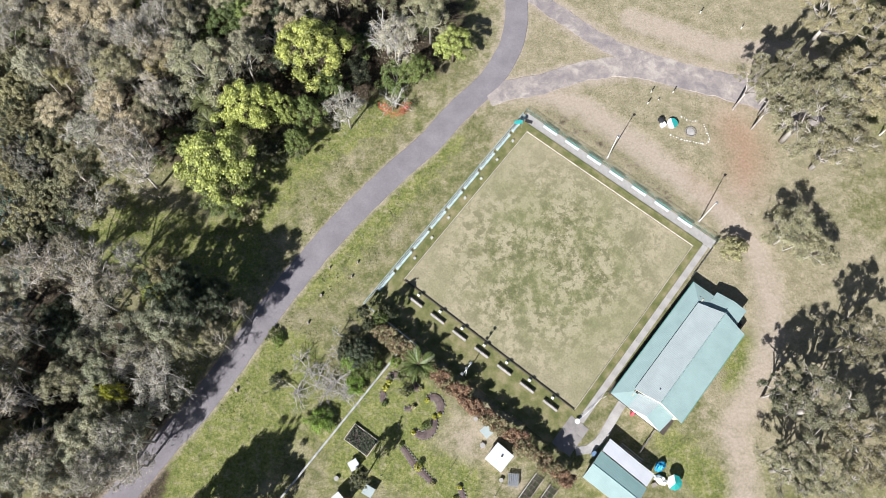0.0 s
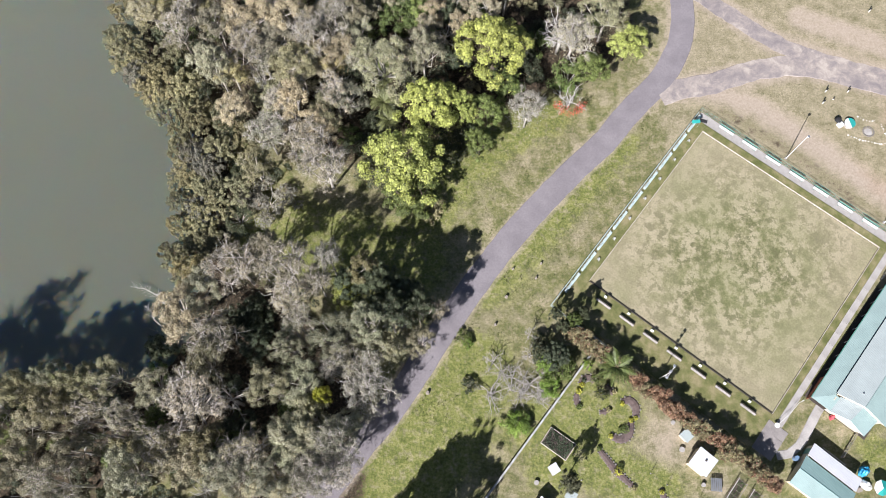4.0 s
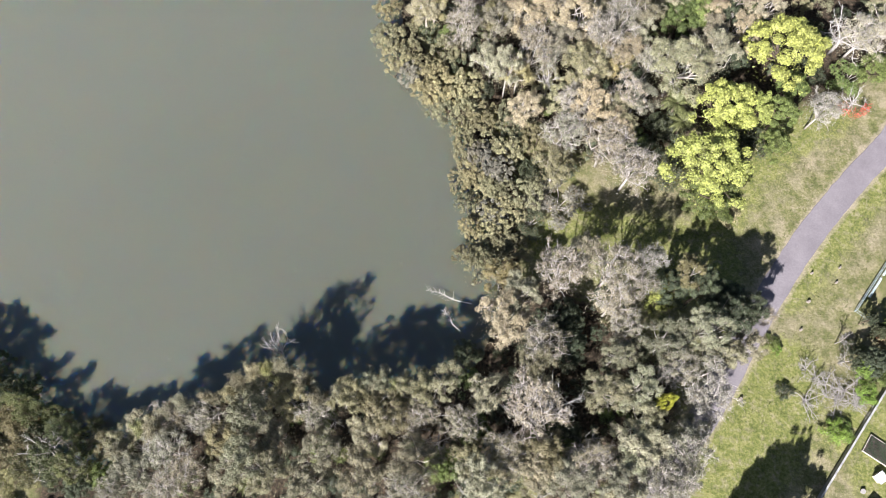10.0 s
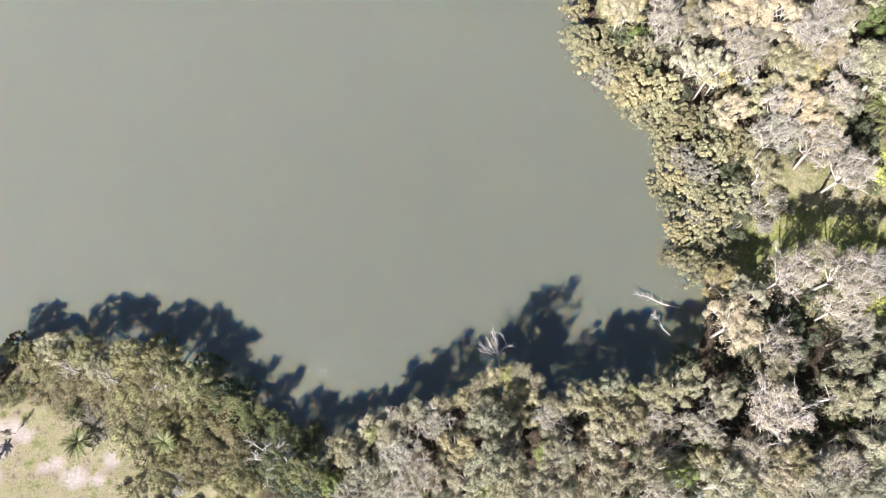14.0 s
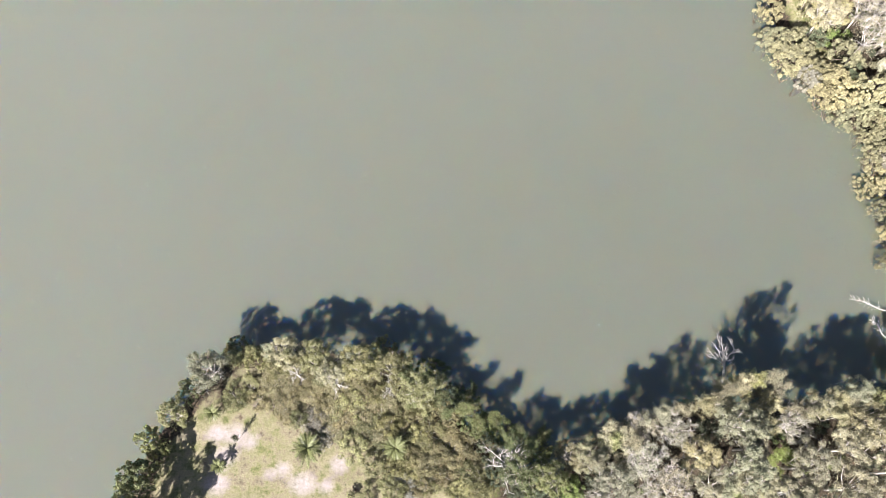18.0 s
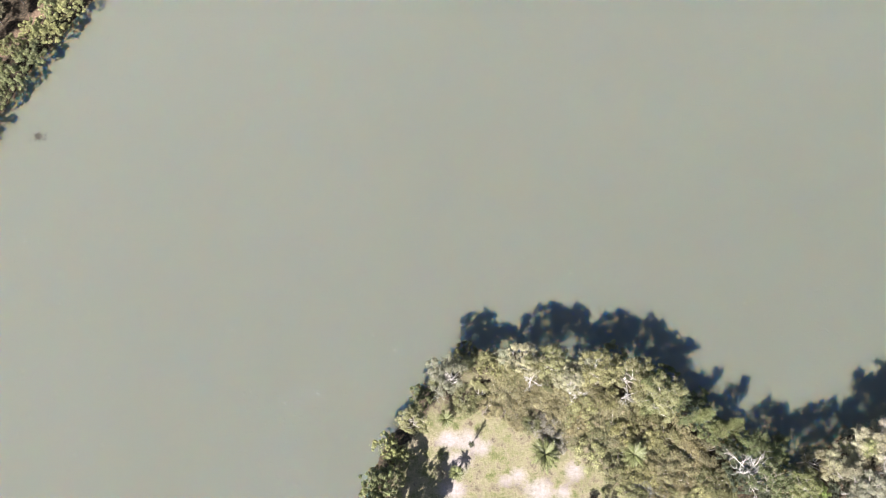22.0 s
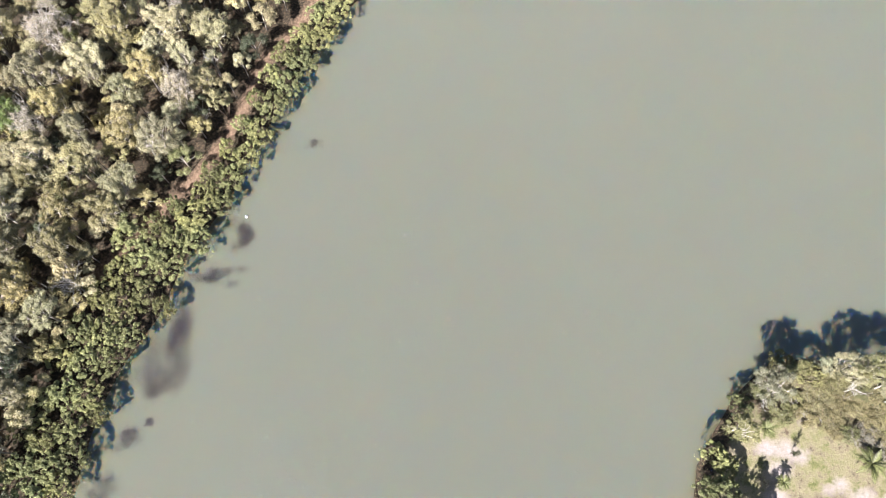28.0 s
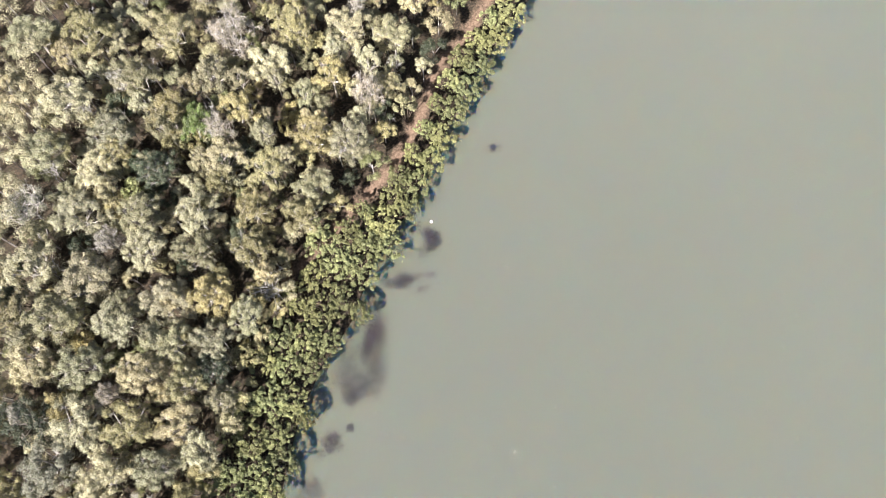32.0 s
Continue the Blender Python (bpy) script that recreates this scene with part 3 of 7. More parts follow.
for line, wide in (([(-35, 47), (-28, 57), (-21, 63), (-12, 68)], 4.0), ([(-60, 45), (-48, 42), (-38, 40)], 7), ([(-44, -2), (-33, 10), (-27, 20)], 7.5), ([(-24, 34), (-16, 42), (-8, 51), (2, 62)], 2.4), ([(-18, 12), (-8, 16)], 4.0), ([(-14, 6), (-4, 14)], 4.5), ([(-8, 6), (2, 2)], 4.0), ([(48.7, 18.3), (51, 23.7)], 2.6), ([(37.2, 6.9), (40, 3.9), (42.2, 0.9)], 3.0)):
    lush = np.maximum(lush, soft(line_distance(gx, gy, line), wide, 6.0))
litter = np.maximum((gx < -250) * 1.0, soft(bank_height(gx, gy), -0.35, 0.5))
litter = np.maximum(litter, soft(line_distance(gx, gy, [(-70, 90), (-62, 78), (-50, 72), (-40, 78), (-25, 80), (-8, 88)]), 13.0, 8.0))
litter = np.maximum(litter, soft(line_distance(gx, gy, [(-135, 0), (-120, 6), (-100, 10), (-82, 14), (-66, 26), (-56, 18), (-55, 5)]), 11.0, 6.0))
dryness = np.maximum(0.8 * soft(np.hypot(gx - 44, (gy - 74) * 0.9), 36.0, 14.0), 0.44 * soft(np.hypot((gx + 175) * 0.6, gy - 12), 18.0, 10.0))
dryness = np.maximum(dryness, soft(np.hypot(gx - 62, gy - 25), 22.0, 10.0))
dryness = np.maximum(dryness, 0.6 * soft(np.hypot(gx - 4, gy - 10), 8.0, 8.0))
litter = np.maximum(litter, 0.5 * soft(line_distance(gx, gy, [(-190, 22), (-176, 21), (-160, 19), (-150, 12)]), 5.0, 6.0))
litter = np.maximum(litter, 0.5 * soft(line_distance(gx, gy, [(20.4, 68.3), (33.9, 58.4), (42, 50)]), 1.2, 2.4))
litter = np.maximum(litter, 0.36 * soft(np.hypot((gx + 172) * 0.6, gy - 10), 14.0, 8.0))
litter = np.maximum(litter, 0.42 * soft(np.hypot(gx + 166.5, gy - 9.5), 4.0, 4.0))
cover = gme.color_attributes.new("cover", "FLOAT_COLOR", "POINT")
cover.data.foreach_set("color", np.stack([bare, lush, litter, dryness], -1).reshape(-1).astype(np.float32))
gme.shade_smooth()
k = Nodes("ground_cover", 0.95, spec=0.2)
attr = k.t.nodes.new("ShaderNodeVertexColor")
attr.layer_name = "cover"
split = k.t.nodes.new("ShaderNodeSeparateColor")
k.link(attr.outputs["Color"], split.inputs["Color"])
wide_n, mid_n, fine_n, blade = k.noise(0.07, 4), k.noise(0.45, 5, 0.65), k.noise(2.2, 5, 0.7), k.noise(9.0, 3, 0.7)
dry = k.ramp(k.mix(0.45, mid_n, fine_n), [(0.37, (0.085, 0.098, 0.034)), (0.5, (0.165, 0.160, 0.070)), (0.61, (0.290, 0.250, 0.150))])
green = k.ramp(k.mix(0.4, fine_n, mid_n), [(0.36, (0.068, 0.088, 0.022)), (0.5, (0.166, 0.182, 0.052)), (0.62, (0.290, 0.272, 0.112))])
straw = k.ramp(k.mix(0.45, mid_n, fine_n), [(0.37, (0.195, 0.174, 0.100)), (0.5, (0.275, 0.240, 0.152)), (0.61, (0.370, 0.315, 0.216))])
rust = k.node("ShaderNodeVectorMath")
rust.operation = "DISTANCE"
rust.inputs[1].default_value = (55.5, 60.0, 0.0)
k.link(k.at, rust.inputs[0])
earth_tone = k.grey(k.math("ADD", rust.outputs["Value"], k.math("MULTIPLY", mid_n, 8.0)), 8.0, 18.0)
place = k.t.nodes.new("ShaderNodeSeparateXYZ")
k.link(k.at, place.inputs[0])
earth_tone = k.math("MULTIPLY", earth_tone, k.grey(place.outputs["X"], -245.0, -235.0))
earth = k.mix(earth_tone, k.ramp(fine_n, [(0.3, (0.230, 0.145, 0.090)), (0.7, (0.385, 0.265, 0.185))]), k.ramp(fine_n, [(0.3, (0.310, 0.252, 0.192)), (0.7, (0.435, 0.364, 0.288))]))
sandy = k.ramp(fine_n, [(0.3, (0.270, 0.225, 0.205)), (0.7, (0.400, 0.352, 0.330))])
earth = k.mix(k.math("MULTIPLY", k.grey(place.outputs["X"], -150.0, -160.0), k.grey(place.outputs["X"], -245.0, -235.0)), earth, sandy)
leafy = k.ramp(fine_n, [(0.34, (0.018, 0.016, 0.011)), (0.5, (0.052, 0.041, 0.027)), (0.64, (0.125, 0.088, 0.058))])


def worn(channel, lo=0.35, hi=0.65):
    return k.grey(k.math("ADD", channel, k.math("MULTIPLY", k.math("SUBTRACT", k.mix(0.6, fine_n, mid_n), 0.5), 2.3)), lo, hi)


col = k.mix(k.math("MULTIPLY", k.grey(wide_n, 0.45, 0.75), 0.6), dry, green)
col = k.mix(k.math("MULTIPLY", k.grey(k.noise(0.22, 4, 0.65), 0.48, 0.66), 0.75), col, straw)
col = k.mix(k.grey(k.math("ADD", attr.outputs["Alpha"], k.math("MULTIPLY", k.math("SUBTRACT", mid_n, 0.5), 1.2)), 0.25, 0.65), col, straw)
col = k.mix(worn(split.outputs["Green"]), col, green)
col = k.mix(k.math("MULTIPLY", k.grey(k.noise(0.85, 6, 0.75), 0.51, 0.60), 0.55), col, straw)
col = k.mix(worn(split.outputs["Blue"]), col, leafy)
bareness = k.grey(k.math("ADD", split.outputs["Red"], k.math("MULTIPLY", k.math("SUBTRACT", k.mix(0.65, fine_n, mid_n), 0.5), 1.1)), 0.25, 0.85)
col = k.mix(bareness, col, earth)
weeds = k.math("MULTIPLY", k.grey(k.noise(1.4, 3, 0.7), 0.62, 0.70), k.math("MULTIPLY", k.math("SUBTRACT", 1.0, bareness), 0.6))
col = k.mix(weeds, col, (0.055, 0.068, 0.026))
col = k.mix(k.math("SUBTRACT", 0.7, k.math("MULTIPLY", bareness, 0.4)), col, k.ramp(blade, [(0.3, (0.25, 0.25, 0.25)), (0.7, (0.8, 0.8, 0.8))]), "OVERLAY")
k.color(col)
k.bump(k.math("MULTIPLY", k.math("ADD", blade, k.math("MULTIPLY", fine_n, 2.0)), k.math("SUBTRACT", 1.0, k.math("MULTIPLY", bareness, 0.75))), 0.7, 0.08)
tagged(part("ground", gme, k.m), "patchy dry and green grass with bare earth tracks", "ground", kind="structure")

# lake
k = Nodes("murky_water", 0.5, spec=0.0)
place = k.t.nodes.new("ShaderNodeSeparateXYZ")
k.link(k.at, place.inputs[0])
x_tone = k.math("ADD", k.grey(place.outputs["X"], -80.0, -220.0), k.math("MULTIPLY", k.math("SUBTRACT", k.noise(0.02, 3), 0.5), 0.5))  # darker towards the bay, varied by noise
k.color(k.ramp(x_tone, [(0.0, (0.1255, 0.135, 0.105)), (0.9, (0.1505, 0.1595, 0.1265))]))
k.b.inputs["Coat Weight"].default_value = 1.0
k.b.inputs["Coat IOR"].default_value = 1.62
k.b.inputs["Coat Roughness"].default_value = 0.08
gust = k.math("MULTIPLY", k.grey(k.noise(0.05, 2), 0.36, 0.52), k.grey(k.noise(1.3, 2), 0.60, 0.74))
chop = k.math("MULTIPLY", k.noise(4.2, 1, 0.5), k.math("MULTIPLY", gust, 0.50))
skin = k.node("ShaderNodeBump", Strength=1.0, Distance=0.3)
k.link(k.math("ADD", k.math("MULTIPLY", k.noise(1.1, 4, 0.6), 0.02), chop), skin.inputs["Height"])
k.link(skin.outputs["Normal"], k.b.inputs["Coat Normal"])
k.b.inputs["Subsurface Weight"].default_value = 1.0
k.b.inputs["Subsurface Radius"].default_value = (0.38, 0.85, 2.1)
k.b.inputs["Subsurface Scale"].default_value = 5.0
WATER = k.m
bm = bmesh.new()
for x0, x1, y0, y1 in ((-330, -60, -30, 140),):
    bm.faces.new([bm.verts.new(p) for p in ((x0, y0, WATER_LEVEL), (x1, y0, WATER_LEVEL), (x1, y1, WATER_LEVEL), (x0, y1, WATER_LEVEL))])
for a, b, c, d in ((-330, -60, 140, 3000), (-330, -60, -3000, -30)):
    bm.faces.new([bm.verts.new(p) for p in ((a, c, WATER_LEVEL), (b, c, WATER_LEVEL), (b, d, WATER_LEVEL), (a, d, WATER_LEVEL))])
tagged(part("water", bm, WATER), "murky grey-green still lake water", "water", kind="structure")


# roads
def ribbon(line, width, z, crown=0.03, ragged=0.0, seed=0):
    """A strip of paving along a smooth line, higher in the middle, with a skirt at its edges."""
    pts = smooth_line(line, 1.2)
    way = np.gradient(pts, axis=0)
    way /= np.linalg.norm(way, axis=1, keepdims=True)
    side = np.stack([-way[:, 1], way[:, 0]], -1)
    rng = np.random.default_rng(seed)
    bm, rings = bmesh.new(), []
    for p, s in zip(pts, side):
        l, r = width / 2 + rng.normal(0, ragged), width / 2 + rng.normal(0, ragged)
        rings.append([bm.verts.new((*(p + s * d), h)) for d, h in ((l + 0.15, z - 0.12), (l, z), (0, z + crown), (-r, z), (-r - 0.15, z - 0.12))])
    for a, b in zip(rings, rings[1:]):
        for i in range(4):
            bm.faces.new((a[i], a[i + 1], b[i + 1], b[i]))
    bmesh.ops.recalc_face_normals(bm, faces=bm.faces)
    return bm


def asphalt(name, lo, mid, hi):
    k = Nodes(name, 0.9, spec=0.3)
    a, b, c = k.noise(0.25, 4), k.noise(3.0, 5), k.noise(25, 3)
    base = k.ramp(a, [(0.3, lo), (0.5, mid), (0.72, hi)])
    base = k.mix(0.2, base, k.ramp(b, [(0.3, (0.3, 0.3, 0.3)), (0.7, (0.75, 0.75, 0.75))]), "OVERLAY")
    k.color(k.mix(0.35, base, k.ramp(c, [(0.3, (0.3, 0.3, 0.3)), (0.7, (0.75, 0.75, 0.75))]), "OVERLAY"))
    k.bump(c, 0.4, 0.02)
    return k.m


ASPHALT = asphalt("worn_asphalt", (0.185, 0.166, 0.174), (0.212, 0.191, 0.199), (0.245, 0.222, 0.228))
k = Nodes("broken_seal", 0.95, spec=0.2)
old, grit, wash = k.noise(0.55, 6, 0.72, distortion=0.5), k.noise(14, 4, 0.7), k.noise(0.16, 3)
base = k.ramp(k.mix(0.35, old, wash), [(0.38, (0.215, 0.190, 0.188)), (0.47, (0.270, 0.236, 0.224)), (0.54, (0.340, 0.295, 0.264)), (0.62, (0.440, 0.385, 0.335))])
k.color(k.mix(0.4, base, k.ramp(grit, [(0.3, (0.3, 0.3, 0.3)), (0.7, (0.75, 0.75, 0.75))]), "OVERLAY"))
k.bump(k.math("ADD", grit, old), 0.5, 0.03)
GRAVEL = k.m
tagged(part("road", ribbon(ROAD, 4.4, 0.06, 0.05, 0.05, 3), ASPHALT), "narrow worn grey-mauve asphalt road", "road", kind="structure")
tagged(part("road", ribbon([(9, 71.5), (13, 73), (17.7, 73.8), (23.7, 75.5), (30.3, 77.3), (36.8, 77.4), (45.1, 75.2), (53.4, 72.7), (60, 70.2), (72, 66)], 4.2, 0.045, 0.03, 0.13, 4), GRAVEL), "pale gravel side road with ragged edges", "road", kind="structure")
tagged(part("road", ribbon([(14, 100), (19.8, 92.9), (25.6, 88), (31.4, 83.2), (39.7, 78.8), (48.7, 75.7), (56.3, 73.7), (72, 70)], 3.5, 0.035, 0.03, 0.13, 5), GRAVEL), "pale gravel track with ragged edges", "road", kind="structure")

# ---- bowling green ----
PAINT_WHITE = plain("white_paint", (0.78, 0.77, 0.74), 0.55, wear=0.15)
BENCH_WHITE = plain("weathered_white_paint", (0.52, 0.48, 0.46), 0.7, wear=0.3)
PAINT_GREEN = plain("green_paint", (0.10, 0.26, 0.21), 0.5, wear=0.25)
PAINT_PALE = plain("pale_blue_green_paint", (0.50, 0.62, 0.62), 0.5, wear=0.25)
PAINT_TEAL = plain("teal_cloth", (0.02, 0.30, 0.27), 0.7, wear=0.2)
CONCRETE = plain("weathered_concrete", (0.40, 0.375, 0.35), 0.9, wear=0.3, scale=1.2, bump=0.3)
TIMBER = plain("grey_timber", (0.30, 0.26, 0.22), 0.85, wear=0.35)
# also colours two shaded places: the south-west ditch edging and the verandah floor
TIMBER_DARK_AND_SHADE = plain("dark_timber_and_shade", (0.07, 0.055, 0.045), 0.85, wear=0.3)
STEEL = plain("galvanised_steel", (0.55, 0.56, 0.57), 0.4, 0.8, wear=0.2)
STONE = plain("garden_stone", (0.22, 0.20, 0.175), 0.9, wear=0.35, scale=4, bump=0.5)
MULCH = plain("bark_mulch", (0.13, 0.095, 0.085), 0.95, wear=0.45, scale=6, bump=0.8)
RUBBER = plain("black_rubber", (0.025, 0.025, 0.027), 0.8, wear=0.2)
EDGE_PALE = plain("pale_edging_timber", (0.50, 0.45, 0.38), 0.8, wear=0.35)
TURN = -38.9


def local(x, y, z=0.0, turn=0.0):
    """A pose in the green's own plan: its middle at 0, 0, its sides along x and y."""
    return pose(18.8, 38.8, 0, 0, 0, TURN) @ pose(x, y, z, 0, 0, turn)


HALF = 17.85
k = Nodes("bowling_turf", 0.95, spec=0.15)
big, blot, grain, spot = k.noise(0.10, 3), k.noise(0.27, 7, 0.70), k.noise(3.5, 5, 0.7), k.noise(0.75, 5, 0.68, distortion=0.3)
turf = k.ramp(blot, [(0.40, (0.125, 0.128, 0.058)), (0.475, (0.235, 0.220, 0.122)), (0.545, (0.355, 0.315, 0.205))])
turf = k.mix(k.math("MULTIPLY", k.grey(spot, 0.50, 0.58), 0.8), turf, (0.120, 0.118, 0.060))
span = k.node("ShaderNodeVectorMath")
span.operation = "LENGTH"
k.link(k.at, span.inputs[0])
edge = k.grey(k.math("ADD", span.outputs["Value"], k.math("MULTIPLY", big, 14.0)), 16.0, 27.0)
turf = k.mix(k.math("MULTIPLY", edge, 0.68), turf, (0.335, 0.290, 0.195))
turf = k.mix(k.math("MULTIPLY", k.grey(big, 0.42, 0.62), 0.4), turf, (0.19, 0.20, 0.09))
k.color(k.mix(0.4, turf, k.ramp(grain, [(0.3, (0.28, 0.28, 0.28)), (0.7, (0.75, 0.75, 0.75))]), "OVERLAY"))
k.bump(grain, 0.5, 0.03)
part_green = tagged(part("bowling_green", slab([(-HALF, -HALF), (HALF, -HALF), (HALF, HALF), (-HALF, HALF)], 0.004, 0.05), k.m), "square bowling green of patchy dry turf", "lawn", kind="structure")
part_green.matrix_basis = local(0, 0)

k = Nodes("bank_grass", 0.95, spec=0.15)
a, b = k.noise(0.5, 4), k.noise(7, 4, 0.7)
g = k.ramp(a, [(0.34, (0.105, 0.115, 0.040)), (0.5, (0.165, 0.162, 0.068)), (0.64, (0.245, 0.212, 0.115))])
k.color(k.mix(0.45, g, k.ramp(b, [(0.3, (0.25, 0.25, 0.25)), (0.7, (0.8, 0.8, 0.8))]), "OVERLAY"))
k.bump(b, 0.6, 0.05)
BANK_GRASS = k.m
# raised banks round the ditch
for name, x0, x1, y0, y1 in (("bank_north_west", -20.3, -HALF - 0.18, -25.4, 19.4), ("bank_north_east", -HALF - 0.18, 19.2, HALF + 0.18, 19.4), ("bank_south_east", HALF + 0.18, 19.2, -19.0, HALF + 0.18), ("bank_south_west", -HALF - 0.18, HALF + 0.18, -25.0, -HALF - 0.32)):
    ob = tagged(part(name, box(x0, x1, y0, y1, -0.2, 0.24, 0.04), BANK_GRASS), "mown grass bank beside the bowling green", "lawn", kind="structure")
    ob.matrix_basis = local(0, 0)
for name, x0, x1, y0, y1, mat, word in (
    ("edging_north_west", -HALF - 0.18, -HALF - 0.07, -HALF - 0.18, HALF + 0.18, EDGE_PALE, "pale"),
    ("edging_north_east", -HALF - 0.07, HALF + 0.07, HALF + 0.07, HALF + 0.18, EDGE_PALE, "pale"),
    ("edging_south_east", HALF + 0.07, HALF + 0.18, -HALF - 0.18, HALF + 0.18, EDGE_PALE, "pale"),
    # this side is coloured dark to carry the shade in the ditch
    ("edging_south_west", -HALF, HALF, -HALF - 0.32, -HALF - 0.14, TIMBER_DARK_AND_SHADE, "dark"),
):
    ob = tagged(part(name, box(x0, x1, y0, y1, 0.0, 0.27, 0.015), mat), word + "-coloured timber edging of the bowling green ditch", "edging", kind="structure")
    ob.matrix_basis = local(0, 0)


def paving(name, x0, x1, y0, y1, step, along, label, top=0.10):
    """A concrete path of separate slabs with open joints."""
    base = tagged(part(name, box(x0 + 0.05, x1 - 0.05, y0 + 0.05, y1 - 0.05, -0.1, top - 0.05), TIMBER), label, "path", kind="structure")
    base.matrix_basis = local(0, 0)
    span = (x1 - x0) if along == "x" else (y1 - y0)
    n = max(1, round(span / step))
    s = span / n
    me = None
    for i in range(n):
        if me is None:
            ob = part("slab", box(0, s - 0.03, 0, y1 - y0, -0.1, 0, 0.012) if along == "x" else box(0, x1 - x0, 0, s - 0.03, -0.1, 0, 0.012), CONCRETE, base)
            me = ob.data
        else:
            ob = part("slab", me, None, base)
        ob.matrix_basis = pose(x0 + i * s, y0, top) if along == "x" else pose(x0, y0 + i * s, top)
    return base


paving("path_north_east", -20.2, 20.9, 19.45, 21.2, 2.4, "x", "pale concrete path of long slabs")
paving("path_south_east", 19.25, 20.35, -19.0, 19.4, 2.4, "y", "pale concrete path beside the clubhouse")
CONCRETE = plain("brown_concrete", (0.27, 0.245, 0.23), 0.9, wear=0.3, scale=1.2, bump=0.3)
paving("gate_paving", 17.4, 21.6, -24.6, -19.1, 1.8, "y", "grey concrete apron at the garden gate", 0.09)
CONCRETE = bpy.data.materials["weathered_concrete"]
ob = tagged(part("path_to_clubhouse", ribbon([(21.2, 6.9), (23.3, 7.2), (25.0, 8.4), (26.6, 10.4), (28.6, 13.4), (30.2, 15.4)], 1.3, 0.07, 0.01, 0.03, 8), CONCRETE), "narrow curved concrete garden path", "path", kind="structure")


def fence(length, m, mat, label, height=1.1, gap=2.4, wires=5, thick=0.03):
    """A pipe fence: posts, top and bottom rail, wires."""
    ob = thing("fence", m, label, "fence")
    n = round(length / gap)
    post = None
    for i in range(n + 1):
        if post is None:
            p = part("post", tube([(0, 0, -0.2), (0, 0, height)], [thick, thick], 6), mat, ob)
            post = p.data
        else:
            p = part("post", post, None, ob)
        p.matrix_basis = pose(length * i / n, 0, 0)
    for z in (height, 0.15):
        part("rail", tube([(0, 0, z), (length, 0, z)], [thick * 0.9] * 2, 6), mat, ob)
    for i in range(wires):
        z = 0.15 + (height - 0.15) * (i + 1) / (wires + 1)
        part("wire", tube([(0, 0, z), (length, 0, z)], [0.008] * 2, 3), STEEL, ob)
    return ob


fence(46, local(-20.6, -25.7, 0, 90), PAINT_PALE, "pale green pipe fence along the bowling green", 1.1, 2.2, thick=0.05)
fence(41.6, local(-20.6, 21.4), PAINT_GREEN, "dark green pipe fence beside the concrete path", 1.1, 1.4)
fence(12, local(-20.6, -25.7), PAINT_PALE, "pale wire fence at the corner of the lawn", 1.0, 2.4)
fence(8.5, local(20.9, 12.8, 0, 90), TIMBER_DARK_AND_SHADE, "low dark fence between path and clubhouse yard", 1.0, 2.0)
fence(4.6, local(30.0, -17.3, 0, 90), TIMBER, "weathered timber fence beside the clubhouse", 1.2, 1.5, thick=0.05)


def bench(length, m, seat_mat, frame_mat, label, group, back=True, depth=0.42):
    """A long park bench: planks on frames, with or without a back."""
    ob = thing("bench", m, label, "bench", group)
    n = 3
    for i in range(n):
        w = depth / n
        part("plank", box(-length / 2, length / 2, -depth / 2 + i * w + 0.01, -depth / 2 + (i + 1) * w - 0.01, 0.42, 0.46, 0.008), seat_mat, ob)
    for x in (-length / 2 + 0.25, 0, length / 2 - 0.25):
        part("leg", box(x - 0.03, x + 0.03, -depth / 2 + 0.03, depth / 2 - 0.03, 0, 0.42), frame_mat, ob)
        if back:
            part("back_post", tube([(x, depth / 2, 0.3), (x, depth / 2 + 0.10, 0.92)], [0.025] * 2, 5), frame_mat, ob)
    if back:
        for z in (0.62, 0.80):
            part("backrest", box(-length / 2, length / 2, depth / 2 + 0.04, depth / 2 + 0.075, z, z + 0.12, 0.008), frame_mat, ob)
    return ob


for i in range(7):
    bench(2.9, local(-14.7 + 4.87 * i, 20.6, 0.10), PAINT_WHITE, PAINT_GREEN, "white slatted bench with green frame on the path", "benches on the path", depth=0.5)
for i in range(9):
    bench(4.2, local(-20.0, -20.3 + 4.8 * i, 0.24, 90), PAINT_PALE, PAINT_WHITE, "pale blue-green bench along the fence", "benches along the fence", depth=0.4)
for i in range(7):
    ob = bench(2.8, local(-13.8 + 4.7 * i, -20.1, 0.24), BENCH_WHITE, TIMBER_DARK_AND_SHADE, "long white plank bench on the grass bank", "white benches by the hedge", back=False, depth=0.36)
    part("backboard", box(-1.4, 1.4, 0.25, 0.30, 0.1, 0.62, 0.01), TIMBER_DARK_AND_SHADE, ob, "dark backboard")


def rink_marker(m):
    """A small white number stand; its figures are too small to read."""
    ob = thing("rink_marker", m, "small white rink number stand on the bank", "marker", "rink markers")
    bm = bmesh.new()
    for s in (-1, 1):
        vs = add_box(bm, -0.24, 0.24, -0.012, 0.012, 0, 0.5)
        bmesh.ops.rotate(bm, verts=vs, cent=(0, 0, 0.5), matrix=Matrix.Rotation(s * 0.45, 3, "X"))
    part("board", bm, PAINT_WHITE, ob)
    part("figure", box(-0.05, 0.05, 0.10, 0.13, 0.2, 0.36), RUBBER, ob)
    return ob


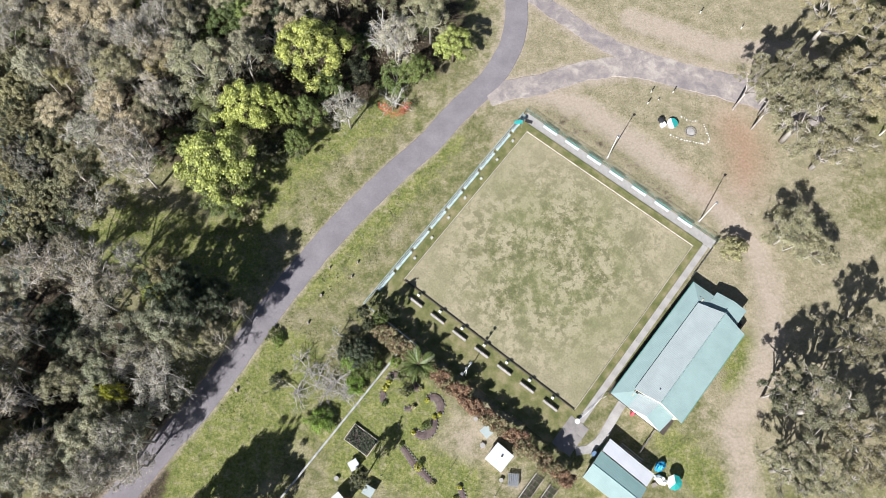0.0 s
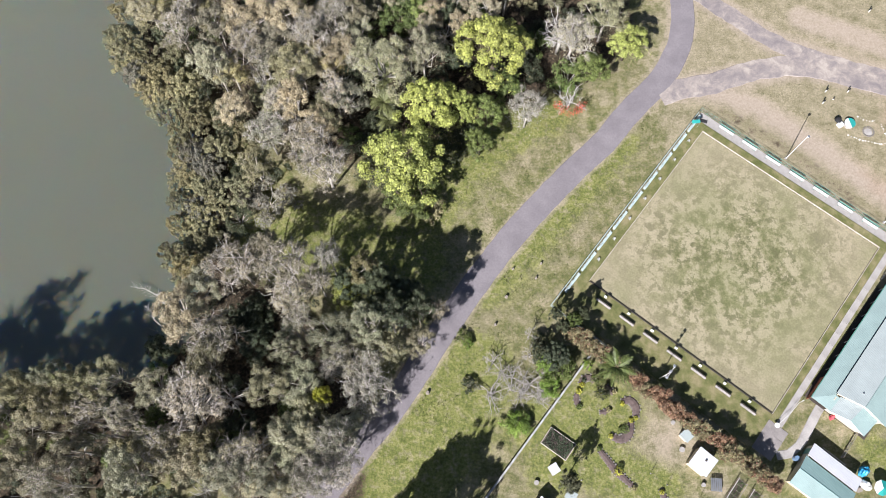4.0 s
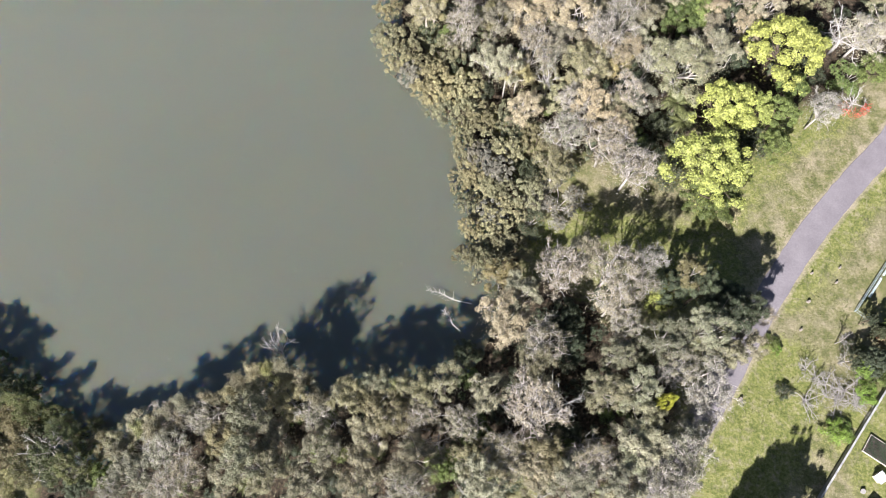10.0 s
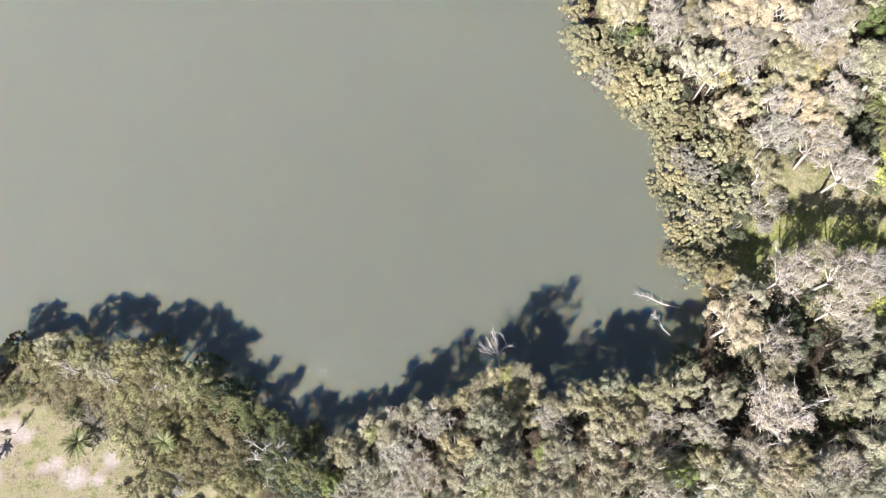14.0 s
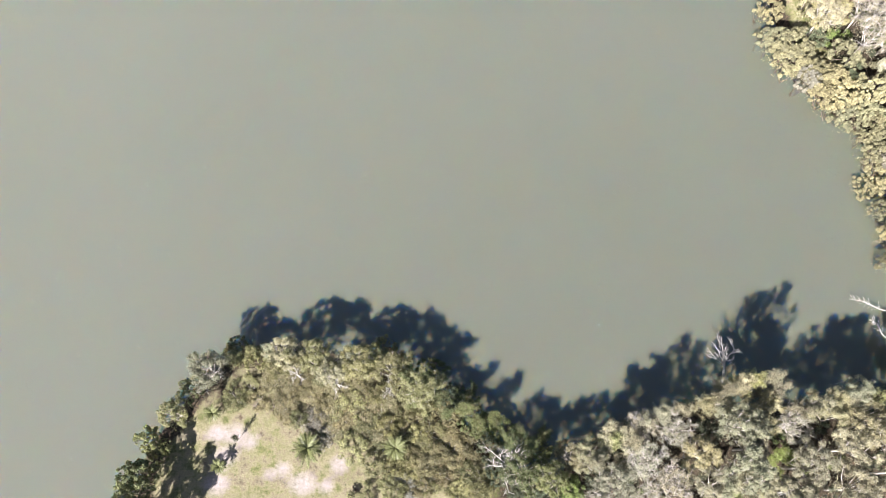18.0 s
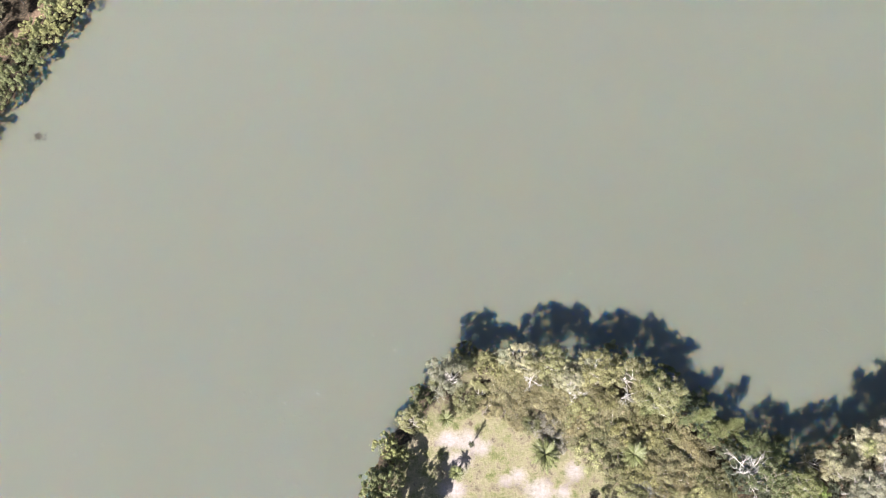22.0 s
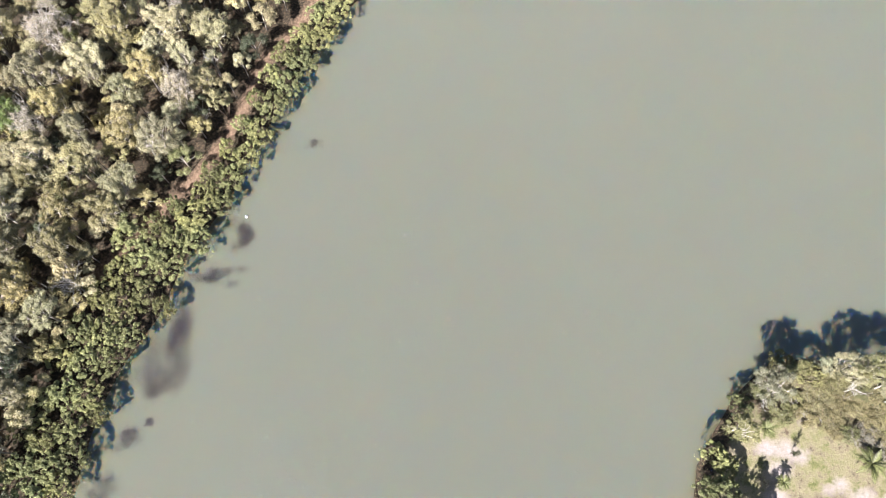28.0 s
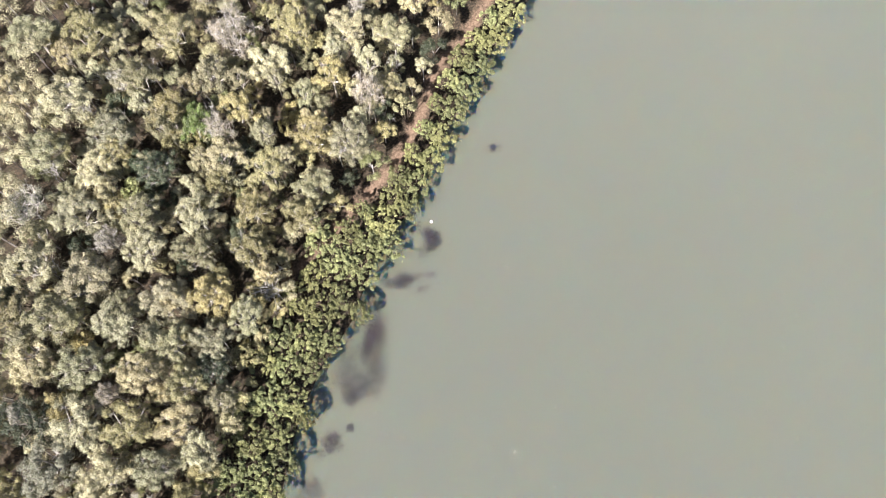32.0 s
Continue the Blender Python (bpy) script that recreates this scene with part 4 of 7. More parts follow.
marker = rink_marker(local(-18.95, -14.0, 0.24, 90))
for i in range(1, 7):
    copy_thing(marker, local(-18.95, -14.0 + 4.78 * i, 0.24, 90))
for i in range(7):
    copy_thing(marker, local(-14.2 + 4.7 * i, -18.7, 0.24))
    ob = thing("scoreboard", local(-13.8 + 4.7 * i, -18.15, 0.0), "small dark scoreboard at the ditch", "scoreboard", "scoreboards")
    part("board", box(-0.28, 0.28, -0.03, 0.03, 0.3, 0.62, 0.01), RUBBER, ob)
    part("stake", box(-0.03, 0.03, -0.03, 0.03, -0.1, 0.3), TIMBER, ob)


def lamp_post(x, y, h, turn, arms):
    ob = thing("lamp_post", pose(x, y, 0, 0, 0, turn), "slender white steel floodlight post", "lamp post", "floodlight posts")
    part("pole", tube([(0, 0, -0.2), (0, 0, h * 0.5), (0, 0, h)], [0.09, 0.075, 0.055], 8), PAINT_WHITE, ob)
    part("base", box(-0.22, 0.22, -0.22, 0.22, -0.1, 0.12, 0.02), CONCRETE, ob)
    if arms:
        part("crossarm", box(-1.2, 1.2, -0.05, 0.05, h - 0.06, h + 0.04), PAINT_WHITE, ob)
    for x0 in ((-1.1, 0.0, 1.1) if arms else (0.0,)):
        lamp = part("floodlight", box(x0 - 0.2, x0 + 0.2, -0.12, 0.3, h, h + 0.22, 0.03), STEEL, ob)
        part("lens", box(x0 - 0.17, x0 + 0.17, 0.3, 0.315, h + 0.03, h + 0.19), PAINT_WHITE, lamp)
    return ob


lamp_post(30.5, 58.6, 8.7, -129, False)
lamp_post(45.8, 46.1, 8.8, -129, False)
lamp_post(3.75, 19.3, 7.0, 51, True)
ob = thing("shelter", local(-19.9, 17.6, 0.24, 45), "small teal canvas shelter beside the path", "shelter")
part("canopy", sheet([(-0.75, -0.3, 1.9), (0.75, -0.3, 1.9), (0.75, 0.3, 2.1), (-0.75, 0.3, 2.1)], 0.03), PAINT_TEAL, ob)
for x in (-0.7, 0.7):
    for y in (-0.25, 0.25):
        part("post", tube([(x, y, 0), (x, y, 2.0)], [0.025] * 2, 5), STEEL, ob)
ob = thing("doormat", local(-19.0, 19.9, 0.10, 20), "black rubber mat at the corner gate", "mat")
part("mat", box(-0.7, 0.7, -0.35, 0.35, 0, 0.03, 0.01), RUBBER, ob)

# ---- clubhouse ----
def roofing(name, col, scale=1.0):
    """Painted ribbed steel: fine ribs across the fall, faint dirt."""
    k = Nodes(name, 0.38, 0.0, 0.5)
    wave = k.node("ShaderNodeTexWave", Scale=1.6)
    wave.bands_direction = "X"
    k.link(k.at, wave.inputs["Vector"])
    n, f = k.noise(0.4, 4), k.noise(8, 4)
    base = k.ramp(n, [(0.3, tuple(c * 0.88 for c in col)), (0.6, col), (0.8, tuple(min(0.9, c * 1.05) for c in col))])
    k.color(k.mix(0.12, base, k.ramp(f, [(0.3, (0.2, 0.2, 0.2)), (0.7, (0.8, 0.8, 0.8))]), "OVERLAY"))
    k.bump(wave.outputs["Fac"], 0.5, 0.04)
    return k.m


ROOF_GREEN = roofing("pale_green_roofing", (0.305, 0.405, 0.385))
# grey of the small stores; on the clubhouse it paints a slope's sheen
ROOF_GREY_AND_SHEEN = roofing("grey_and_sheen_roofing", (0.395, 0.445, 0.435))
# darker copy of the green roofing, with the shade of the far slope in it
ROOF_GREEN_SHADED = roofing("shaded_green_roofing", (0.24, 0.36, 0.345))
ROOF_WHITE = roofing("white_roofing", (0.60, 0.61, 0.63))
WALL_CREAM = plain("cream_boards", (0.62, 0.55, 0.42), 0.7, wear=0.2, scale=1)
BRICK_RED = plain("red_painted_boards", (0.36, 0.12, 0.07), 0.75, wear=0.3)
GLASS = Nodes("window_glass", 0.05, 0.0, 0.8).color((0.03, 0.04, 0.05)).m

club = thing("clubhouse", local(20.95, -12.6, 0.0, 0) @ pose(0, 0, 0, 0, 0, -1.2), "single-storey clubhouse with a pale green steel roof", "clubhouse")
# own plan: x across from the verandah edge, y along


def wall(x0, x1, y0, y1, z1, mat=WALL_CREAM, parent=club):
    return part("wall", box(x0, x1, y0, y1, -0.1, z1), mat, parent)


wall(2.75, 2.9, 1.6, 22.4, 3.0)
wall(10.6, 10.75, 3.5, 21.3, 2.85)
wall(2.9, 10.6, 3.35, 3.5, 2.9)
wall(2.9, 10.6, 21.3, 21.45, 2.9)
wall(3.2, 9.2, 0.4, 0.55, 2.5)
wall(4.3, 9.2, 24.6, 24.75, 2.5)
wall(4.3, 4.45, 21.45, 24.6, 2.5)
wall(9.05, 9.2, 21.45, 24.6, 2.5)
wall(9.05, 9.2, 0.55, 3.35, 2.5)
wall(3.2, 3.35, 0.55, 3.35, 2.5)
# dark colour holds the shade under the verandah roof
part("shade_dark_floor", box(-0.35, 10.7, 0.3, 24.0, -0.05, 0.12), TIMBER_DARK_AND_SHADE, club)
part("verandah_roof", sheet([(0, -0.1, 2.45), (2.65, 2.4, 3.05), (2.65, 21.3, 3.05), (0, 24.1, 2.45)]), ROOF_GREEN, club)
part("verandah_end", sheet([(0, -0.1, 2.45), (3.4, -0.15, 2.45), (3.4, 2.4, 3.05), (2.65, 2.4, 3.05)]), ROOF_GREEN, club)
part("verandah_end", sheet([(0, 24.1, 2.45), (2.65, 21.3, 3.05), (4.2, 21.3, 3.05), (4.2, 24.2, 2.45)]), ROOF_GREEN, club)
# the two slopes differ in colour to put the sheen of this one in
part("main_roof", sheet([(2.45, 2.6, 3.45), (6.9, 3.3, 4.15), (6.9, 22.2, 4.15), (2.45, 21.1, 3.45)]), ROOF_GREY_AND_SHEEN, club)
part("main_roof", sheet([(6.9, 3.3, 4.15), (11.35, 3.0, 3.05), (11.35, 21.6, 3.05), (6.9, 22.2, 4.15)]), ROOF_GREEN, club)
part("gable", sheet([(2.6, 2.85, 3.25), (6.9, 3.5, 3.95), (11.2, 3.25, 2.9), (11.2, 3.2, 2.6), (2.6, 2.8, 2.6)], 0.02), WALL_CREAM, club)
part("gable", sheet([(2.6, 20.9, 3.25), (6.9, 21.9, 3.95), (11.2, 21.4, 2.9), (11.2, 21.45, 2.6), (2.6, 20.95, 2.6)], 0.02), WALL_CREAM, club)
part("ridge_cap", tube([(6.9, 3.2, 4.16), (6.9, 22.3, 4.16)], [0.09] * 2, 6), ROOF_GREEN, club)
# same painted sheen on the annex's north-west half
part("annex_roof", sheet([(3.4, -0.2, 2.5), (6.4, 0.3, 3.2), (6.9, 3.35, 3.5), (3.4, 2.7, 2.9)]), ROOF_GREY_AND_SHEEN, club)
part("annex_roof", sheet([(6.4, 0.3, 3.2), (9.5, -0.2, 2.5), (9.9, 3.1, 2.75), (6.9, 3.35, 3.5)]), ROOF_GREEN, club)
part("annex_gable", sheet([(3.4, -0.15, 2.46), (6.4, 0.32, 3.14), (9.5, -0.15, 2.46)], 0.02), PAINT_WHITE, club)
part("annex_roof", sheet([(4.0, 22.0, 2.75), (6.8, 22.0, 3.3), (6.8, 25.2, 3.2), (4.0, 25.0, 2.6)]), ROOF_GREEN, club)
part("annex_roof", sheet([(6.8, 22.0, 3.3), (9.6, 22.0, 2.75), (9.6, 25.4, 2.6), (6.8, 25.2, 3.2)]), ROOF_GREEN, club)
part("step_flashing", box(2.5, 2.62, 2.7, 21.0, 3.06, 3.36), TIMBER_DARK_AND_SHADE, club)
for i in range(9):
    part("verandah_post", tube([(0.15, 0.4 + 2.9 * i, 0), (0.15, 0.4 + 2.9 * i, 2.42)], [0.05] * 2, 6), PAINT_WHITE, club)
part("gutter", box(-0.12, 0.02, -0.1, 24.1, 2.34, 2.44), PAINT_GREEN, club)
part("gutter", box(11.33, 11.46, 3.0, 21.6, 2.92, 3.02), PAINT_GREEN, club)
part("front_screen", box(0.1, 0.16, 0.0, 4.4, 0.1, 2.2), BRICK_RED, club, "red-painted screen wall")
for i in range(5):
    w = part("window", box(2.70, 2.745, 4.2 + 3.5 * i, 5.9 + 3.5 * i, 1.0, 2.1), PAINT_WHITE, club)
    part("pane", box(2.68, 2.695, 4.3 + 3.5 * i, 5.8 + 3.5 * i, 1.08, 2.02), GLASS, w)
d = part("door", box(2.70, 2.745, 2.3, 3.3, 0.14, 2.18), PAINT_GREEN, club)
part("door_handle", tube([(2.66, 2.42, 1.1), (2.66, 2.42, 1.25)], [0.015] * 2, 5), STEEL, d)
part("vent", tube([(5.6, 5.0, 3.9), (5.6, 5.0, 4.15)], [0.12, 0.12], 10), STEEL, club)
part("water_pipe", tube([(2.2, 22.3, 2.9), (4.0, 27.0, 0.3)], [0.05] * 2, 5), TIMBER, club)

shed = thing("shed", local(24.9, -18.7, 0, 0), "shed with a green gable roof and white lean-to", "shed")
for x0, x1, y0, y1, z in ((0.15, 8.3, -7.1, -6.95, 2.4), (0.15, 8.3, -0.35, -0.2, 2.5), (0.15, 0.3, -7.0, -0.3, 2.4), (8.2, 8.35, -7.0, -0.3, 2.4)):
    part("wall", box(x0, x1, y0, y1, -0.1, z), WALL_CREAM, shed)
# north-east half coloured darker, as the slope turned from the sun
part("roof", sheet([(-0.1, -2.4, 2.5), (8.7, -2.7, 2.5), (8.7, -5.0, 3.05), (-0.1, -4.9, 3.05)]), ROOF_GREEN_SHADED, shed)
part("roof", sheet([(-0.1, -4.9, 3.05), (8.7, -5.0, 3.05), (8.7, -7.5, 2.4), (-0.1, -7.5, 2.4)]), ROOF_GREEN, shed)
part("lean_to_roof", sheet([(-0.05, 0.0, 2.55), (8.5, -0.3, 2.5), (8.5, -2.55, 2.75), (-0.05, -2.3, 2.8)]), ROOF_WHITE, shed)
part("ridge_cap", tube([(-0.1, -4.9, 3.07), (8.7, -5.0, 3.07)], [0.07] * 2, 5), ROOF_GREEN_SHADED, shed)
part("door", box(0.08, 0.13, -1.8, -0.8, 0.05, 2.05), PAINT_GREEN, shed)
part("water_butt", tube([(-0.5, -3.2, 0), (-0.5, -3.2, 1.1)], [0.42, 0.42], 14), plain("blue_plastic", (0.16, 0.25, 0.38), 0.4), shed)
ob = thing("ladder", local(27.0, -17.9, 0.0, -2), "aluminium ladder lying on the grass", "ladder")
for y in (-0.2, 0.2):
    part("rail", box(0, 4.2, y - 0.03, y + 0.03, 0.3, 0.36), PAINT_WHITE, ob)
for i in range(11):
    part("rung", tube([(0.3 + 0.36 * i, -0.2, 0.33), (0.3 + 0.36 * i, 0.2, 0.33)], [0.02] * 2, 5), STEEL, ob)
for s in (0.1, 4.0):
    part("block", box(s - 0.1, s + 0.1, -0.25, 0.25, 0, 0.3), TIMBER, ob)


def crumpled(radius, height, seed, squash=1.0):
    """A draped lump: a dome with folds."""
    bm = bmesh.new()
    bmesh.ops.create_icosphere(bm, subdivisions=3, radius=1.0)
    for v in bm.verts:
        n = noise.noise(v.co * 2.3 + Vector((seed, 0, 0))) * 0.28 + noise.noise(v.co * 6 + Vector((0, seed, 0))) * 0.10
        v.co = Vector((v.co.x * radius * (1 + n), v.co.y * radius * squash * (1 + n), max(0.0, (v.co.z + 0.1) * height * (1 + n))))
    return bm


ob = thing("tarpaulin", pose(34.5, 4.4, 0, 0, 0, 40), "crumpled bright blue tarpaulin over stored goods", "tarpaulin")
part("cover", crumpled(1.0, 1.1, 3.0, 0.7), plain("blue_tarpaulin", (0.03, 0.30, 0.55), 0.45, wear=0.4, scale=5), ob)
ob = thing("beach_umbrella", pose(36.0, 2.1, 0, 8, 4, 0), "teal and white beach umbrella beside the shed", "umbrella")
part("pole", tube([(0, 0, 0), (0, 0, 2.1)], [0.025] * 2, 6), STEEL, ob)
for i in range(8):
    a0, a1 = math.pi * i / 4, math.pi * (i + 1) / 4
    part("canopy_panel", sheet([(0, 0, 2.15), (1.25 * math.cos(a0), 1.25 * math.sin(a0), 1.75), (1.25 * math.cos(a1), 1.25 * math.sin(a1), 1.75)], 0.015), PAINT_TEAL if i in (5, 6, 7, 0, 1) else PAINT_WHITE, ob)
ob = thing("tarpaulin", pose(34.4, 2.3, 0, 0, 0, -30), "white cover lying over stored goods", "tarpaulin")
part("cover", crumpled(1.1, 0.8, 9.0, 0.6), PAINT_WHITE, ob)
ob = thing("storage_crate", pose(33.3, 1.6, 0, 0, 0, 20), "grey plastic crate beside the shed", "crate")
part("crate", box(-0.4, 0.4, -0.3, 0.3, 0, 0.5, 0.03), TIMBER, ob)
ob = thing("wheeled_cart", pose(31.0, 12.9, 0, 0, 0, 50), "pink-red covered cart by the clubhouse door", "cart")
part("cover", crumpled(0.65, 0.8, 5.0, 0.6), plain("faded_red_cloth", (0.55, 0.09, 0.11), 0.8, wear=0.3), ob)
for y in (-0.4, 0.4):
    part("wheel", tube([(0, y - 0.05, 0.2), (0, y + 0.05, 0.2)], [0.2] * 2, 12), RUBBER, ob)
rail = thing("handrail", local(19.35, -19.4, 0.1, 0), "white curved handrail with a round end plate", "handrail")
part("plate", tube([(0, 0, 0.0), (0, 0, 0.75), (0, 0, 0.8)], [0.10, 0.10, 0.42], 18), PAINT_WHITE, rail)
part("rail", tube([(0.1, 0.5, 0.9), (0.7, 3.2, 0.9), (0.9, 5.2, 0.9), (1.4, 6.2, 0.9)], [0.035] * 4, 6), PAINT_WHITE, rail)
for x, y in ((0.1, 0.5), (0.7, 3.2), (1.4, 6.2)):
    part("post", tube([(x, y, 0), (x, y, 0.9)], [0.03] * 2, 6), PAINT_WHITE, rail)

# ---- hedge ----
def hedge_mesh(seed, length=2.6, depth=2.4, height=4.6):
    rng = np.random.default_rng(seed)
    n = 34
    c = np.stack([rng.uniform(-length / 2, length / 2, n), rng.uniform(-depth / 2, depth / 2, n) * 0.8, height * rng.uniform(0.45, 0.92, n)], 1)
    p, d = clump_leaves(rng, c, rng.uniform(0.28, 0.55, n), 110, 1.0, 0.5, -0.8)
    me = leaf_mesh("foliage", p, d, 0.12, 0.075, rng)
    me.materials.append(LEAF_HEDGE)
    return me


hedge_rng = random.Random(5)
hedge_meshes = [hedge_mesh(31 + i) for i in range(5)]
for i in range(17):
    ob = thing("hedge_shrub", local(-14.6 + 2.3 * i, -28.0 + hedge_rng.uniform(-0.25, 0.25), 0, hedge_rng.choice((0, 180))), "tall clipped hedge shrub with bronze and red leaves", "hedge", "hedge beside the lawn")
    part("stem", tube([(0, 0, -0.2), (0.05, 0, 1.5), (0, 0.05, 3.2)], [0.09, 0.07, 0.03], 6), BARK_DARK, ob)
    f = part("foliage", hedge_meshes[i % 5], None, ob)
    s = hedge_rng.uniform(0.85, 1.12)
    f.matrix_basis = Matrix.Diagonal((1.2, s * 1.15, s, 1))
    warm = hedge_rng.random()
    f.color = (0.235, 0.205, 0.105, 1) if warm < 0.55 or i < 4 else (0.265, 0.165, 0.095, 1)

# ---- garden ----
PALING = plain("weathered_grey_paling", (0.36, 0.36, 0.34), 0.8, wear=0.4, scale=4)
gf = fence(30, pose(-25.8, 0.3, 0, 0, 0, 51.2), TIMBER, "weathered grey paling fence of the garden", 0.9, 2.2, 2, thick=0.06)
part("top_board", box(0, 30, -0.19, 0.10, 1.12, 1.17, 0.01), plain("grey_white_board", (0.40, 0.40, 0.38), 0.7, wear=0.4), gf)
paling = None
for i in range(120):
    p = part("paling", paling or box(0, 0.235, 0.10, 0.125, 0.02, 1.15, 0.006), None if paling else PALING, gf)
    paling = p.data
    p.matrix_basis = pose(0.25 * i, 0, 0.03 * math.sin(i * 2.3), 0, 0, 1.2 * math.sin(i * 1.7))


def stone_mesh(seed):
    bm = bmesh.new()
    bmesh.ops.create_icosphere(bm, subdivisions=1, radius=0.5)
    rng = random.Random(seed)
    for v in bm.verts:
        v.co = Vector((v.co.x * rng.uniform(0.8, 1.2), v.co.y * rng.uniform(0.7, 1.1), v.co.z * rng.uniform(0.55, 0.8)))
    me = bpy.data.meshes.new("stone")
    bm.to_mesh(me)
    bm.free()
    me.materials.append(STONE)
    return me


STONES = [stone_mesh(i) for i in range(4)]


def flower_bed(line, width, label, plants):
    """A mulched bed along a bent line, edged with stones, with tufts of plants."""
    pts = smooth_line(line, 0.45)
    cx, cy = pts.mean(0)
    ob = thing("flower_bed", pose(cx, cy, 0), label, "flower bed", "garden beds")
    way = np.gradient(pts, axis=0)
    way /= np.linalg.norm(way, axis=1, keepdims=True)
    side = np.stack([-way[:, 1], way[:, 0]], -1)
    n = len(pts)
    swell = 0.55 + 0.45 * np.sin(np.linspace(0.25, math.pi - 0.25, n))
    bm, rings = bmesh.new(), []
    for p, s, w in zip(pts - (cx, cy), side, swell * width / 2):
        rings.append([bm.verts.new((*(p + s * w * f), h)) for f, h in ((1, 0.0), (0.7, 0.16), (0, 0.24), (-0.7, 0.16), (-1, 0.0))])
    for a, b in zip(rings, rings[1:]):
        for i in range(4):
            bm.faces.new((a[i], a[i + 1], b[i + 1], b[i]))
    bmesh.ops.recalc_face_normals(bm, faces=bm.faces)
    part("mulch", bm, MULCH, ob)
    rng = random.Random(int(cx * 10))
    edge = [(p + s * w * f) for p, s, w in zip(pts - (cx, cy), side, swell * width / 2) for f in (1.0, -1.0)] + [pts[0] - (cx, cy), pts[-1] - (cx, cy)]
    for i, (x, y) in enumerate(edge):
        st = part("stone", STONES[i % 4], None, ob)
        st.matrix_basis = pose(x, y, 0.08, 0, 0, rng.uniform(0, 360)) @ Matrix.Scale(rng.uniform(0.22, 0.45), 4)
    for x, y, r, tint in plants:
        nr = np.random.default_rng(int(abs(x * 31 + y * 7)))
        p, d = clump_leaves(nr, np.array([[0, 0, r * 0.45]]), np.array([r]), 160, 0.8, 0.7)
        me = leaf_mesh("plant", p, d, 0.13, 0.06, nr)
        me.materials.append(LEAF_DENSE)
        q = part("plant", me, None, ob)
        q.matrix_basis = pose(x - cx, y - cy, 0.1)
        q.color = (*TINTS[tint], 1)
    return ob


flower_bed([(-2.6, 15.6), (-1.4, 15.9), (-0.5, 14.8), (-0.6, 13.3)], 1.5, "kidney-shaped mulched bed with stone edging", [(-2.7, 15.3, 0.4, "yellow"), (-0.7, 13.0, 0.35, "yellow")])
flower_bed([(-4.8, 10.3), (-3.4, 9.7), (-2.0, 10.5), (-1.4, 12.4)], 1.5, "curved mulched bed with green plants and stones", [(-4.9, 10.2, 0.4, "yellow"), (-2.6, 11.2, 0.7, "green"), (-1.5, 12.6, 0.4, "yellow"), (-3.2, 11.2, 0.5, "green")])
flower_bed([(-6.8, 8.0), (-5.6, 6.4), (-4.6, 5.0), (-3.2, 3.6), (-1.9, 2.4)], 1.25, "long narrow mulched bed with yellow flowers", [(-4.2, 4.8, 0.75, "yellow"), (-1.9, 2.2, 0.45, "golden"), (-3.7, 5.5, 0.5, "green"), (-6.9, 8.3, 0.4, "green")])
flower_bed([(-9.2, 18.6), (-8.6, 19.4), (-7.6, 19.6), (-6.9, 18.9)], 1.2, "small mulched bed ringed with stones", [(-9.0, 18.4, 0.45, "yellow"), (-8.6, 19.2, 0.4, "dark")])
flower_bed([(-9.9, 17.0), (-10.0, 16.0), (-9.8, 15.0)], 1.1, "small mulched bed with yellow-green tufts", [(-9.6, 17.4, 0.5, "yellow"), (-9.7, 14.8, 0.5, "green")])
flower_bed([(-6.4, 14.0), (-5.6, 14.0), (-5.0, 14.4)], 0.9, "small mulched bed with pale stones", [(-4.9, 14.3, 0.4, "golden")])
flower_bed([(-5.0, 18.2), (-4.4, 17.4), (-3.9, 17.0)], 1.2, "small mulched bed under the palm", [(-3.8, 17.2, 0.4, "golden")])
flower_bed([(2.2, 2.0), (2.8, 0.6), (3.2, -1.0)], 1.0, "narrow bed with yellow flowers", [(1.6, -0.3, 0.5, "yellow"), (2.4, 1.6, 0.4, "yellow")])

bed = thing("raised_bed", pose(-13.4, 9.1, 0, 0, 0, -36), "timber raised vegetable bed with dark leafy rows", "raised bed")
for x0, x1, y0, y1 in ((-2.4, 2.4, -1.55, -1.45), (-2.4, 2.4, 1.45, 1.55), (-2.4, -2.3, -1.45, 1.45), (2.3, 2.4, -1.45, 1.45)):
    part("board", box(x0, x1, y0, y1, 0, 0.45, 0.01), plain("pale_timber", (0.48, 0.44, 0.37), 0.8) if x0 == -2.4 and y0 == -1.55 else bpy.data.materials["pale_timber"], bed)
part("soil", box(-2.3, 2.3, -1.45, 1.45, 0, 0.34), MULCH, bed)
for i in range(7):
    nr = np.random.default_rng(400 + i)
    c = np.stack([np.linspace(-2.0, 2.0, 12), nr.normal(0, 0.06, 12), np.full(12, 0.5)], 1)
    p, d = clump_leaves(nr, c, nr.uniform(0.14, 0.24, 12), 26, 1.0, 0.7)
    me = leaf_mesh("plant_row", p, d, 0.09, 0.05, nr)
    me.materials.append(LEAF_DENSE)
    q = part("plant_row", me, None, bed)
    q.matrix_basis = pose(0, -1.2 + 0.4 * i, 0)
    q.color = (0.06, 0.09, 0.045, 1)


